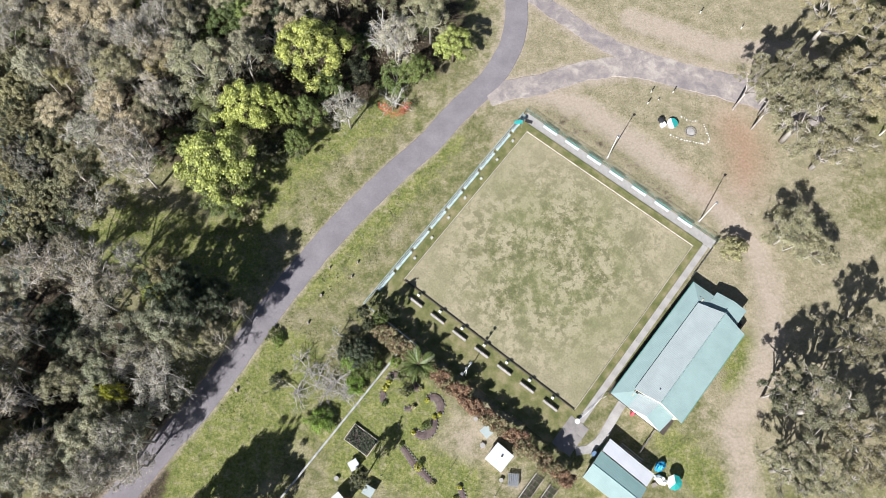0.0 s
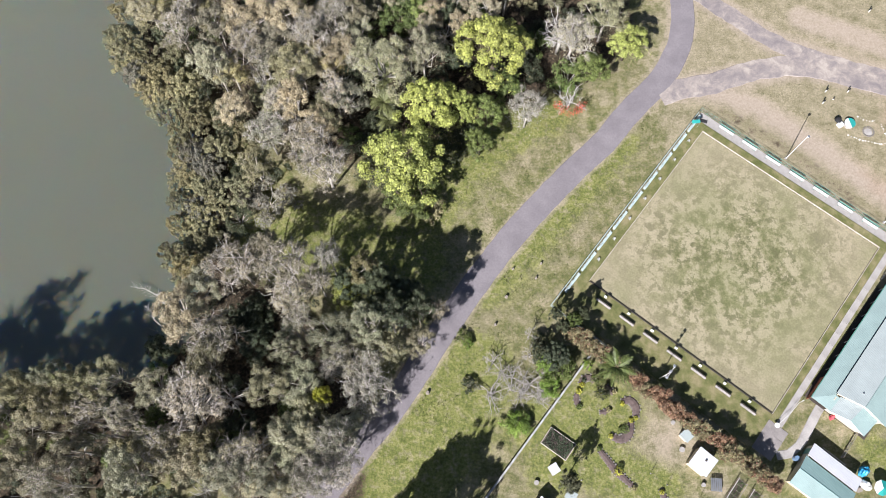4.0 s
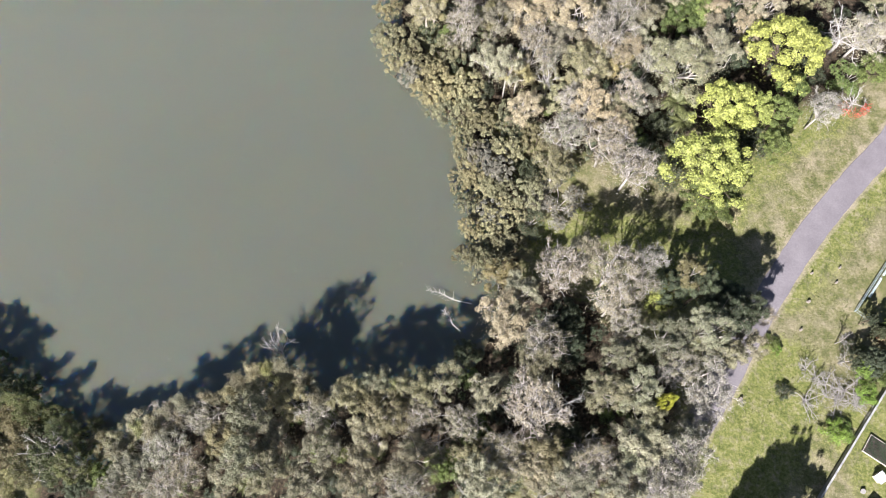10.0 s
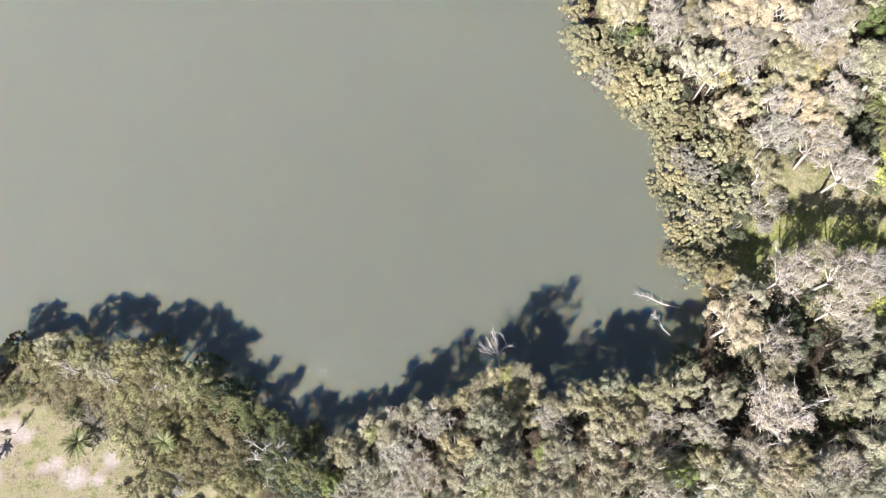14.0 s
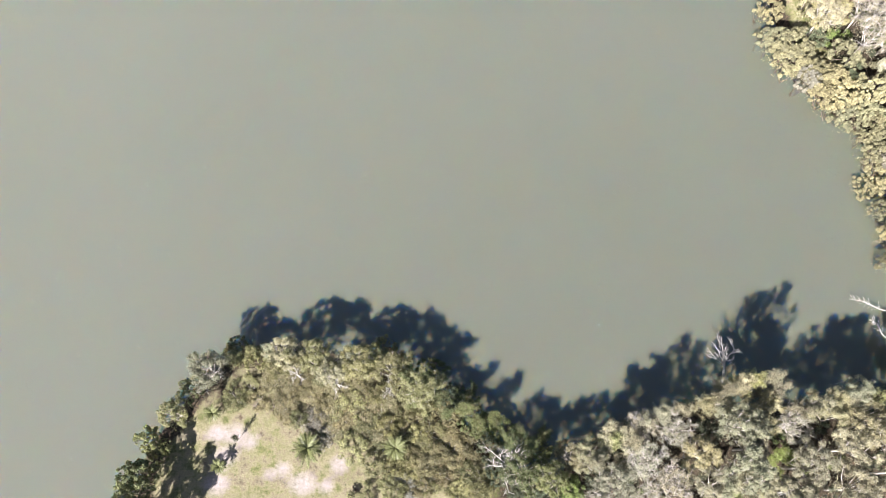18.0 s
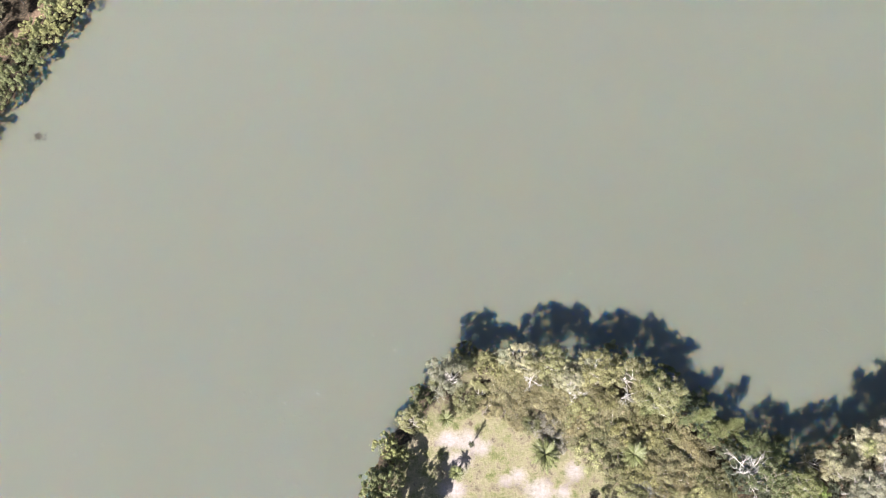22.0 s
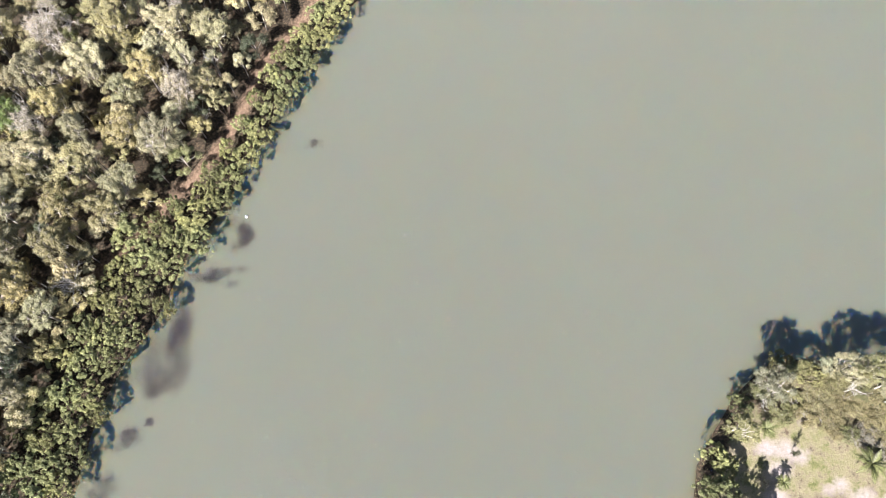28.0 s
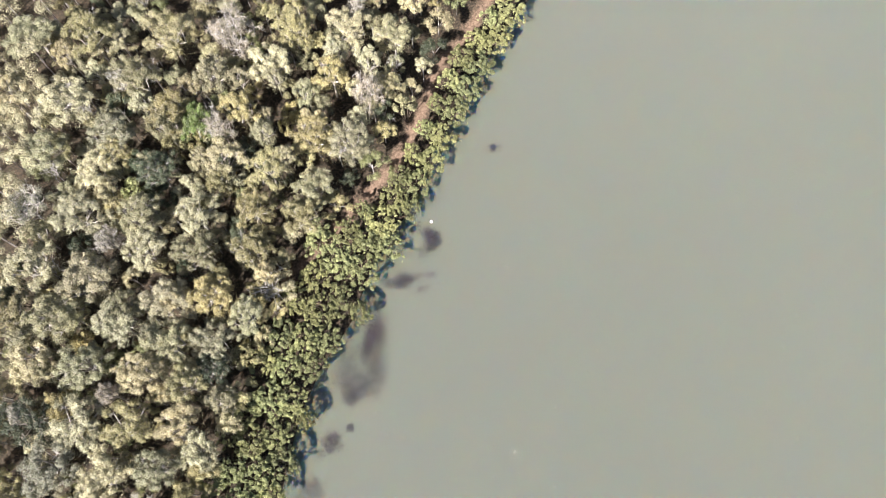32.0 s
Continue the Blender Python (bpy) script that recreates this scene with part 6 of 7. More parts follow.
tree("dead", -82.6, 10.7, 3.0, 13, "pale")
tree("dead", -9.6, 80.8, 6.1, 12, "pale")
tree("dead", -30.6, 81.4, 3.6, 12, "pale")
tree("dead", -38.2, 75.1, 3.5, 14, "pale")
tree("gum", -129.7, 10.5, 3.6, 9, "olive")
tree("gum", -126.1, 13.1, 3.5, 11, "grey")
tree("gum", -127.4, 6.5, 4.0, 11, "grey")
tree("gum", -122.6, 9.6, 4.0, 11, "grey")
tree("gum", -122.7, 14.7, 3.2, 11, "brown")
tree("gum", -119.3, 6.4, 4.0, 11, "grey")
tree("gum", -130.3, 4.2, 2.8, 11, "grey")
tree("broadleaf", -13.6, 22.6, 2.6, 6, "dark")
tree("broadleaf", -15.1, 21.4, 2.0, 4.5, "fresh")
tree("shrub", -14.2, 17.9, 2, 2.6, "fresh")
tree("broadleaf", -15.9, 23.1, 1.9, 5, "dark")

tree("dead", -23.6, 22.0, 2.8, 3.6, "grey")
tree("dead", -17.4, 23.0, 2.6, 4.5, "grey")
tree("dead", -17.5, 26.3, 1.6, 6.5, "grey")

tree("dead", -17.5, 18.5, 4.4, 1.8, "grey")
tree("dead", -20.4, 19.6, 3.8, 1.6, "grey")
tree("dead", -14.6, 19.4, 3.4, 1.8, "grey")
tree("dead", -19.0, 17.2, 3.6, 1.5, "grey")
tree("dead", -22.0, 20.6, 2.6, 3.0, "grey")
tree("dead", -16.2, 16.4, 3.2, 1.5, "grey")
tree("dead", -24.0, 17.2, 3.8, 1.4, "grey")
tree("dead", -15.4, 17.6, 2.8, 1.5, "grey")
tree("shrub", -20.2, 12.1, 2.6, 2.6, "fresh")
tree("shrub", -28.3, 26.3, 1.7, 1.5, "green")
tree("shrub", -27.3, 18.5, 1.7, 1.5, "dark")
tree("shrub", -12.8, 20.9, 3.2, 4, "green")
tree("shrub", -10.0, 26.6, 1.9, 2, "dark")
tree("shrub", -6.5, 19.2, 1.3, 2.2, "green")
tree("shrub", -5.9, 16.9, 1.4, 2.5, "dark")
tree("shrub", -11.0, 20.3, 1.1, 1.5, "fresh")
tree("shrub", -8.0, 21.6, 1.2, 2, "fresh")
tree("shrub", -14.3, 18.5, 1.9, 2.4, "fresh")
tree("shrub", -19.6, 12.1, 2.4, 2.4, "fresh")
tree("shrub", -27.5, 25.3, 1.2, 1.5, "fresh")
tree("shrub", -13.6, 21.6, 1.5, 2.5, "green")
tree("shrub", -16.0, 25.5, 1.5, 2.5, "dark")
tree("big_gum", 62.8, 61.6, 11.7, 17, "bush")
tree("big_gum", 74.0, 66.2, 9.8, 16, "bush")
tree("big_gum", 67.2, 56.0, 8.5, 15, "bush")
tree("big_gum", 59.4, 66.9, 6.6, 15, "bush")
tree("big_gum", 56.9, 12.3, 8.2, 15, "bush")
tree("big_gum", 63.0, 6.4, 8.2, 15, "bush")
tree("big_gum", 52.1, 3.5, 6.0, 10, "bush")
tree("big_gum", 65.2, 22.6, 5.9, 14, "bush")
tree("big_gum", 70.8, 81.6, 8.1, 15, "bush")
tree("big_gum", 79.4, 77.3, 8.0, 14, "bush")
tree("big_gum", 58.1, 1.8, 6.0, 9, "bush")
tree("big_gum", 52.4, 15.1, 4.5, 12, "dark")
tree("gum", 58.4, 41.6, 5.8, 9, "bush")
tree("gum", 63.0, 38.8, 4.7, 8, "bush")
tree("broadleaf", 49.9, 40.0, 3.1, 4, "golden")
tree("gum", -187.8, 23.6, 3.8, 10.5, "sage")
tree("gum", -192.6, 17.3, 3.2, 8.5, "scrub")
tree("gum", -175.9, 26.0, 3.8, 9.5, "sage")
tree("gum", -164.7, 24.7, 4.2, 9.5, "scrub")
tree("gum", -159.5, 23.8, 4.1, 9.5, "scrub")
tree("gum", -155.3, 20.4, 4.1, 9.5, "scrub")
tree("shrub", -151.2, 16.3, 3.5, 2.6, "straw")
tree("shrub", -147.2, 12.8, 3.1, 2.6, "straw")
tree("gum", -140.1, 8.2, 4.1, 10.5, "deep")
tree("shrub", -153.0, 9.8, 3.8, 2.6, "straw")
tree("shrub", -158.0, 9.6, 3.4, 2.6, "scrub")
tree("shrub", -146.6, 7.4, 3.4, 2.6, "scrub")
tree("gum", -169.2, 23.7, 3.3, 8.5, "sage")
tree("gum", -171.7, 25.8, 3.3, 9.5, "scrub")
tree("gum", -136.4, 7.5, 3.5, 11.5, "deep")
tree("mangrove", -196.6, 13.3, 2.9, 6.5, "mang")
tree("mangrove", -197.1, 7.4, 3.8, 8, "mang")
tree("mangrove", -198.3, 4.7, 3.6, 8, "mang")
tree("mangrove", -180.6, 25.4, 3.0, 6, "scrub")
tree("mangrove", -184.5, 26.9, 3.0, 5, "scrub")
tree("mangrove", -148.3, 20.3, 2.8, 4, "deep")
tree("mangrove", -153.5, 23.7, 3.2, 5, "deep")
tree("mangrove", -143.3, 15.1, 2.8, 4, "deep")
tree("mangrove", -161.4, 26.8, 3.2, 5, "scrub")
tree("mangrove", -137.5, 11.7, 3.0, 4, "deep")
tree("shrub", -161.5, 16.9, 5.6, 1.8, "straw")
tree("shrub", -156.9, 18.5, 3.9, 2.2, "scrub")
tree("shrub", -168.4, 18.6, 5.5, 1.5, "straw")
tree("shrub", -175.6, 21.3, 4.7, 1.5, "straw")
tree("shrub", -171.9, 15.4, 3.8, 1.5, "mauve")
tree("shrub", -165.0, 20.5, 4.3, 1.6, "straw")
tree("shrub", -178.5, 24.2, 3.8, 1.6, "straw")
tree("shrub", -154.5, 14.4, 4.3, 2, "scrub")
tree("shrub", -151.1, 11.9, 3.7, 1.8, "straw")
tree("shrub", -182.5, 21.5, 2.5, 1.2, "scrub")
tree("shrub", -156.3, 6.9, 3.7, 1.5, "mauve")
tree("dead", -168.2, 21.6, 2.3, 10.5, "pale")
tree("dead", -160.0, 20.8, 1.9, 10.5, "pale")
tree("she_oak", -156.1, 20, 2.4, 5.9, "deep")
tree("dead", -142.6, 9.6, 3.7, 11, "pale")
tree("dead", -174.6, 23.2, 2.1, 10, "pale")
tree("dead", -188.0, 22.8, 2.8, 10.5, "pale")
tree("palm", -187.8, 17.6, 1.7, 2.2, "palm")
tree("palm", -172.7, 12.2, 2.8, 2.6, "palm")
tree("palm", -159.2, 12.2, 2.2, 3.0, "palm")
tree("palm", -186.2, 9.6, 1.4, 2.2, "palm")
tree("she_oak", -183.8, 13.8, 0.7, 3.8, "dark")
tree("palm", -41.5, 66.6, 2.8, 9, "palm")
tree("palm", -40.6, 63.4, 2.6, 8, "palm")
tree("palm", -41.7, 70.2, 2.2, 8, "palm")
tree("palm", -110.4, 4.8, 1.9, 9, "palm")
tree("palm", -4.0, 20.6, 3.3, 4.5, "green")
tree("mangrove", -91.5, 90.0, 3.3, 6.2, "olive")
tree("mangrove", -91.7, 83.5, 3.8, 6.5, "olive")
tree("mangrove", -89.4, 79.2, 4.3, 6.8, "olive")
tree("mangrove", -86.9, 75.2, 3.1, 7.1, "mauve")
tree("mangrove", -84.1, 72.1, 3.7, 6.2, "olive")
tree("mangrove", -81.0, 68.3, 4.1, 6.5, "olive")
tree("mangrove", -78.3, 64.3, 3.0, 6.8, "olive")
tree("mangrove", -77.3, 60.2, 3.5, 7.1, "olive")
tree("mangrove", -76.0, 56.4, 4.0, 6.2, "olive")
tree("mangrove", -74.2, 52.6, 3.0, 4.8999999999999995, "olive")
tree("mangrove", -73.5, 48.7, 3.4, 5.199999999999999, "mauve")
tree("mangrove", -73.6, 44.8, 3.9, 5.5, "olive")
tree("mangrove", -74.2, 41.0, 2.9, 4.6, "olive")
tree("mangrove", -85.7, 76.4, 3.7, 6.5, "olive")
tree("mangrove", -81.6, 71.6, 4.2, 6.8, "olive")
tree("mangrove", -77.5, 67.5, 3.1, 7.1, "olive")
tree("mangrove", -75.5, 62.8, 3.6, 6.2, "olive")
tree("mangrove", -73.1, 58.4, 4.0, 6.5, "mauve")
tree("mangrove", -71.1, 53.0, 3.0, 5.199999999999999, "olive")
tree("mangrove", -70.7, 48.8, 3.4, 5.5, "olive")
tree("mangrove", -71.2, 43.0, 3.9, 4.6, "olive")
tree("gum", -281.8, 73.0, 3.8, 12, "pale")
tree("gum", -299.0, 79.5, 4.7, 11, "cream")
tree("gum", -290.6, 65.6, 4.5, 11, "golden")
tree("gum", -310.7, 68.1, 4.1, 10, "green")
tree("gum", -321.9, 76.3, 5.3, 11, "olive")
tree("gum", -332.4, 71.6, 5.7, 12, "cream")
tree("gum", -340.2, 84.8, 5.4, 12, "olive")
tree("gum", -330.4, 84.7, 5.2, 12, "golden")
tree("gum", -316.8, 84.7, 5.4, 12, "olive")
tree("gum", -305.3, 85.1, 5.0, 11, "pale")
tree("gum", -295.6, 87.4, 5.3, 11, "golden")
tree("gum", -285.7, 86.2, 4.8, 11, "cream")
tree("gum", -277.8, 85.6, 4.3, 10, "olive")
tree("gum", -303.2, 70.8, 4.1, 11, "golden")
tree("gum", -315.4, 69.8, 4.5, 11, "golden")
tree("gum", -324.3, 65.7, 4.9, 11, "cream")
tree("gum", -335.1, 62.6, 5.0, 11, "olive")
tree("gum", -326.5, 58.9, 4.8, 10, "cream")
tree("gum", -316.4, 59.8, 4.4, 10, "dark")
tree("gum", -305.4, 61.8, 4.4, 10, "cream")
tree("gum", -297.7, 59.5, 4.1, 11, "golden")
tree("gum", -284.9, 64.5, 4.5, 11, "cream")
tree("gum", -278.7, 75.9, 3.5, 9, "olive")
tree("gum", -290.3, 56.7, 4.1, 10, "olive")
tree("gum", -300.1, 52.8, 4.1, 10, "golden")
tree("gum", -291.8, 51.8, 3.9, 10, "golden")
tree("gum", -308.9, 51.6, 4.5, 11, "cream")
tree("gum", -317.9, 51.6, 4.7, 11, "olive")
tree("gum", -327.9, 51.7, 4.9, 11, "cream")
tree("gum", -336.2, 52.7, 4.9, 11, "grey")
tree("gum", -333.7, 43.2, 5.0, 11, "cream")
tree("gum", -324.3, 41.1, 5.2, 12, "grey")
tree("gum", -316.4, 45.9, 4.7, 11, "cream")
tree("gum", -308.5, 45.2, 4.4, 10, "olive")
tree("gum", -305.0, 38.5, 4.3, 11, "golden")
tree("gum", -311.9, 37.6, 4.6, 11, "grey")
tree("gum", -299.6, 46.1, 3.9, 10, "golden")
tree("gum", -328.5, 34.9, 4.9, 12, "olive")
tree("gum", -319.3, 34.1, 4.6, 11, "cream")
tree("gum", -311.1, 30.6, 4.3, 11, "olive")
tree("gum", -304.5, 30.7, 4.1, 10, "cream")
tree("gum", -299.7, 35.1, 3.9, 10, "olive")
tree("gum", -331.2, 28.1, 4.7, 11, "cream")
tree("gum", -323.5, 27.2, 4.7, 11, "olive")
tree("gum", -314.9, 26.3, 4.5, 11, "cream")
tree("gum", -307.9, 24.6, 3.8, 11, "golden")
tree("gum", -304.4, 27.4, 3.5, 9, "dark")
tree("gum", -330.7, 19.7, 4.9, 11, "dark")
tree("gum", -323.1, 18.9, 5.1, 11, "cream")
tree("gum", -315.6, 18.9, 4.6, 11, "golden")
tree("gum", -308.2, 18.9, 4.1, 11, "cream")
tree("gum", -326.2, 12.5, 4.8, 11, "grey")
tree("gum", -318.0, 11.7, 4.6, 11, "cream")
tree("gum", -310.8, 12.5, 4.4, 11, "olive")
tree("gum", -305.5, 14.9, 3.7, 10, "cream")
tree("gum", -335.9, 35.0, 4.6, 11, "olive")
tree("gum", -342.5, 73.1, 5.0, 11, "cream")
tree("gum", -288.3, 77.3, 3.9, 11, "golden")
tree("gum", -308.5, 77.3, 4.4, 11, "cream")
tree("dead", -296.5, 40.1, 3.3, 12, "pale")
tree("dead", -292.1, 54.1, 2.3, 11, "pale")
tree("dead", -278.7, 70.4, 1.6, 8, "pale")
tree("dead", -299.5, 67.4, 2.6, 11, "pale")
tree("dead", -289.6, 80.4, 2.1, 11, "pale")
tree("mangrove", -257.0, 93.7, 4.0, 4.5, "mang")
tree("mangrove", -260.6, 91.9, 2.6, 4.5, "mang")
tree("mangrove", -259.7, 88.3, 3.7, 4.5, "mang")
tree("mangrove", -262.8, 87.2, 2.9, 4.5, "mang")
tree("mangrove", -262.9, 82.5, 3.8, 4.5, "mang")
tree("mangrove", -265.9, 83.7, 2.8, 4.5, "mang")
tree("mangrove", -265.0, 77.9, 3.6, 4.5, "mang")
tree("mangrove", -268.0, 79.1, 2.7, 4.5, "mang")
tree("mangrove", -267.5, 73.5, 3.5, 4.5, "mang")
tree("mangrove", -270.5, 74.6, 2.0, 4.5, "mang")
tree("mangrove", -269.5, 68.5, 3.5, 4.5, "mang")
tree("mangrove", -272.4, 69.6, 2.1, 4.5, "mang")
tree("mangrove", -271.4, 63.7, 3.4, 4.5, "mang")
tree("mangrove", -274.4, 64.8, 2.4, 4.5, "mang")
tree("mangrove", -273.8, 59.5, 3.2, 4.5, "mang")
tree("mangrove", -276.7, 60.6, 2.5, 4.5, "mang")
tree("mangrove", -277.6, 56.4, 3.3, 4.5, "mang")
tree("mangrove", -274.7, 54.9, 2.7, 4.5, "mang")
tree("mangrove", -279.4, 52.4, 3.5, 4.5, "mang")
tree("mangrove", -282.3, 54.4, 2.1, 4.5, "mang")
tree("mangrove", -278.4, 48.4, 3.3, 4.5, "mang")
tree("mangrove", -281.7, 48.4, 3.3, 4.5, "mang")
tree("mangrove", -285.0, 50.4, 3.3, 4.5, "mang")
tree("mangrove", -282.9, 43.6, 3.6, 4.5, "mang")
tree("mangrove", -286.7, 45.5, 3.5, 4.5, "mang")
tree("mangrove", -289.6, 48.5, 3.1, 4.5, "mang")
tree("mangrove", -290.2, 42.6, 3.4, 4.5, "mang")
tree("mangrove", -285.5, 38.8, 3.6, 4.5, "mang")
tree("mangrove", -289.1, 37.0, 3.4, 4.5, "mang")
tree("mangrove", -292.8, 38.9, 3.2, 4.5, "mang")
tree("mangrove", -282.7, 37.0, 2.5, 4.5, "mang")
tree("mangrove", -287.9, 32.4, 3.4, 4.5, "mang")
tree("mangrove", -291.5, 32.4, 3.4, 4.5, "mang")
tree("mangrove", -295.2, 33.3, 3.2, 4.5, "mang")
tree("mangrove", -290.4, 27.9, 3.2, 4.5, "mang")
tree("mangrove", -293.9, 27.9, 3.4, 4.5, "mang")
tree("mangrove", -297.5, 28.8, 3.0, 4.5, "mang")
tree("mangrove", -292.8, 22.7, 3.3, 4.5, "mang")
tree("mangrove", -296.2, 22.7, 3.3, 4.5, "mang")
tree("mangrove", -299.7, 21.8, 3.3, 4.5, "mang")
tree("mangrove", -290.9, 20.1, 2.4, 4.5, "mang")
tree("mangrove", -295.0, 17.6, 3.3, 4.5, "mang")
tree("mangrove", -298.4, 16.8, 3.3, 4.5, "mang")
tree("mangrove", -302.0, 18.4, 3.1, 4.5, "mang")
tree("mangrove", -293.9, 13.4, 3.1, 4.5, "mang")
tree("mangrove", -297.2, 11.8, 3.3, 4.5, "mang")
tree("mangrove", -300.7, 12.6, 3.3, 4.5, "mang")
tree("mangrove", -303.9, 11.0, 3.1, 4.5, "mang")
tree("mangrove", -295.3, 8.6, 3.1, 4.5, "mang")
tree("mangrove", -299.4, 7.8, 3.1, 4.5, "mang")
tree("she_oak", -105.3, 21, 2.4, 18, "grey")
tree("she_oak", -109.2, 20.2, 2.4, 18, "grey")
tree("she_oak", -111.5, 19.2, 2.4, 17, "grey")
tree("she_oak", -96.8, 17.1, 2.4, 15, "grey")
tree("she_oak", -100.5, 16.7, 2.4, 15, "grey")
tree("she_oak", -120.2, 16.3, 2.4, 14, "grey")
tree("she_oak", -122.4, 15.3, 2.4, 13, "grey")
tree("she_oak", -124.5, 12.5, 2.4, 12, "grey")
tree("she_oak", -129.8, 9.8, 2.4, 11, "grey")
tree("she_oak", -174.5, 25.2, 2.2, 9.2, "scrub")
tree("she_oak", -177.8, 23.7, 2.4, 8.4, "scrub")
tree("she_oak", -157.6, 22.4, 2.2, 9.2, "deep")
tree("she_oak", -164.1, 23.4, 2.4, 8.4, "scrub")
tree("she_oak", -144.3, 16.6, 1.8, 8.4, "deep")
tree("she_oak", -140.2, 14.5, 1.8, 7.6, "deep")
tree("she_oak", -136.3, 14.1, 1.6, 6.7, "deep")
tree("she_oak", -189.2, 23, 2, 6.7, "scrub")
tree("broadleaf", -8.8, 29.5, 1.5, 6.5, "dark")
tree("broadleaf", -10.3, 28.5, 1.6, 6, "green")
tree("broadleaf", -12.1, 27.5, 1.5, 5.5, "dark")
tree("broadleaf", -13.1, 29.5, 1.4, 5.5, "dark")
tree("big_gum", 54.7, 68.2, 4.0, 17, "bush")
tree("big_gum", 59.7, 69.2, 4.0, 18, "bush")
tree("big_gum", 57.6, 64.1, 4.0, 16, "bush")
tree("big_gum", 62.0, 63.4, 4.0, 18, "bush")
tree("she_oak", -175.2, 25.5, 1.6, 10.1, "scrub")
tree("she_oak", -168.6, 24, 1.5, 8.4, "scrub")
tree("she_oak", -164, 24.2, 1.5, 8.4, "scrub")
tree("she_oak", -157.1, 23.6, 1.6, 8.4, "deep")
tree("she_oak", -151.3, 17.2, 1.6, 7.6, "deep")
tree("she_oak", -143.9, 16.2, 1.6, 8.4, "deep")
tree("gum", -196.1, 0.2, 2.4, 9.5, "scrub")
tree("gum", -193.5, -0.0, 2.2, 9.5, "scrub")
tree("gum", -192.2, 1.4, 1.9, 9.5, "scrub")
tree("gum", -196.5, 3.6, 2.2, 9, "scrub")
tree("gum", -193.2, 4.0, 1.8, 9, "scrub")
tree("gum", -197.7, -0.2, 2.4, 9, "scrub")
tree("gum", -193.6, -0.1, 2.2, 8, "scrub")
tree("gum", -198.3, -1.8, 2.4, 8, "scrub")
tree("gum", -117.6, 14.5, 3.6, 10, "grey")
tree("gum", -114.6, 10.8, 3.7, 10, "olive")
tree("gum", -133.1, 11.0, 3.0, 9, "olive")
tree("gum", -112.9, 6.0, 3.7, 11, "grey")
tree("gum", -122.7, 3.7, 3.5, 10, "brown")
tree("gum", -78.0, 8.1, 3.5, 13, "olive")
tree("broadleaf", -36.5, -7.4, 3.2, 19, "dark")
tree("broadleaf", -38.6, -7.8, 4.2, 18, "dark")
tree("broadleaf", -41.3, -9.4, 4.2, 17, "dark")
tree("broadleaf", -33.0, -8.0, 3.6, 15, "dark")
tree("broadleaf", -42.6, -11.0, 4.0, 15, "dark")

tree("she_oak", -171.5, 26.5, 2.2, 8.8, "scrub")
tree("she_oak", -166.5, 26, 2.2, 8.4, "sage")
tree("she_oak", -161.5, 25.2, 2.2, 8.4, "scrub")
tree("she_oak", -159, 24.5, 2.1, 7.6, "deep")
tree("she_oak", -154.5, 21.8, 2.2, 8.4, "deep")
tree("she_oak", -152.5, 20, 2.1, 7.6, "deep")
tree("she_oak", -148.6, 17.8, 2.2, 8, "deep")
tree("she_oak", -146.5, 15.6, 2.1, 7.6, "deep")
tree("she_oak", -141.8, 13.2, 2.2, 8, "deep")
tree("she_oak", -138.6, 12.4, 2.2, 8.4, "deep")
tree("she_oak", -178.8, 26.6, 2.1, 7.6, "sage")
tree("she_oak", -184.2, 26, 2.1, 6.3, "scrub")
tree("she_oak", -181.8, 26.4, 2.1, 6.3, "scrub")
tree("she_oak", -103.2, 19.6, 2.5, 15, "grey")
tree("she_oak", -107.4, 20.8, 2.5, 17, "mang")
tree("she_oak", -113.4, 17.6, 2.4, 13, "olive")
tree("she_oak", -116.8, 17.2, 2.3, 12, "grey")
tree("she_oak", -126.8, 12.8, 2.2, 11, "mang")
tree("she_oak", -94.4, 17.6, 2.4, 14, "olive")
tree("she_oak", -91.8, 18.6, 2.4, 13, "grey")
tree("she_oak", -88.6, 18.2, 2.4, 14, "mang")


tree("mangrove", -78.4, 55.8, 2.8, 3.8, "olive")
tree("mangrove", -77.4, 50.6, 2.8, 6, "olive")
tree("mangrove", -76.9, 46.1, 2.8, 6.5, "olive")
tree("mangrove", -78.0, 41.7, 2.6, 6.5, "olive")

tree("broadleaf", -140.5, 6.5, 3, 6, "dark")
tree("broadleaf", -136.6, 5.0, 3.2, 6.5, "dark")
tree("broadleaf", -133.3, 6.0, 3, 6, "green")
tree("mangrove", -150.3, 20.0, 2.6, 5, "dark")
tree("mangrove", -147.2, 16.1, 2.6, 5, "deep")
tree("mangrove", -144.8, 12.1, 2.6, 5, "dark")
tree("mangrove", -143.4, 8.8, 2.6, 5, "dark")

tree("broadleaf", -37.6, 32.0, 3.2, 11, "dark")
tree("broadleaf", -35.0, 29.5, 2.8, 10.5, "dark")
tree("gum", -32.4, 28.9, 1.9, 12, "brown")
tree("gum", -35.5, 24.2, 3, 13, "grey")
tree("mangrove", -191.6, 20.9, 2.4, 5, "mang")
tree("mangrove", -195.0, 11.9, 2.2, 5, "mang")
tree("mangrove", -197.6, 8.8, 2.2, 5, "mang")

# undergrowth that closes the woods between the large crowns
fill_rng = random.Random(21)


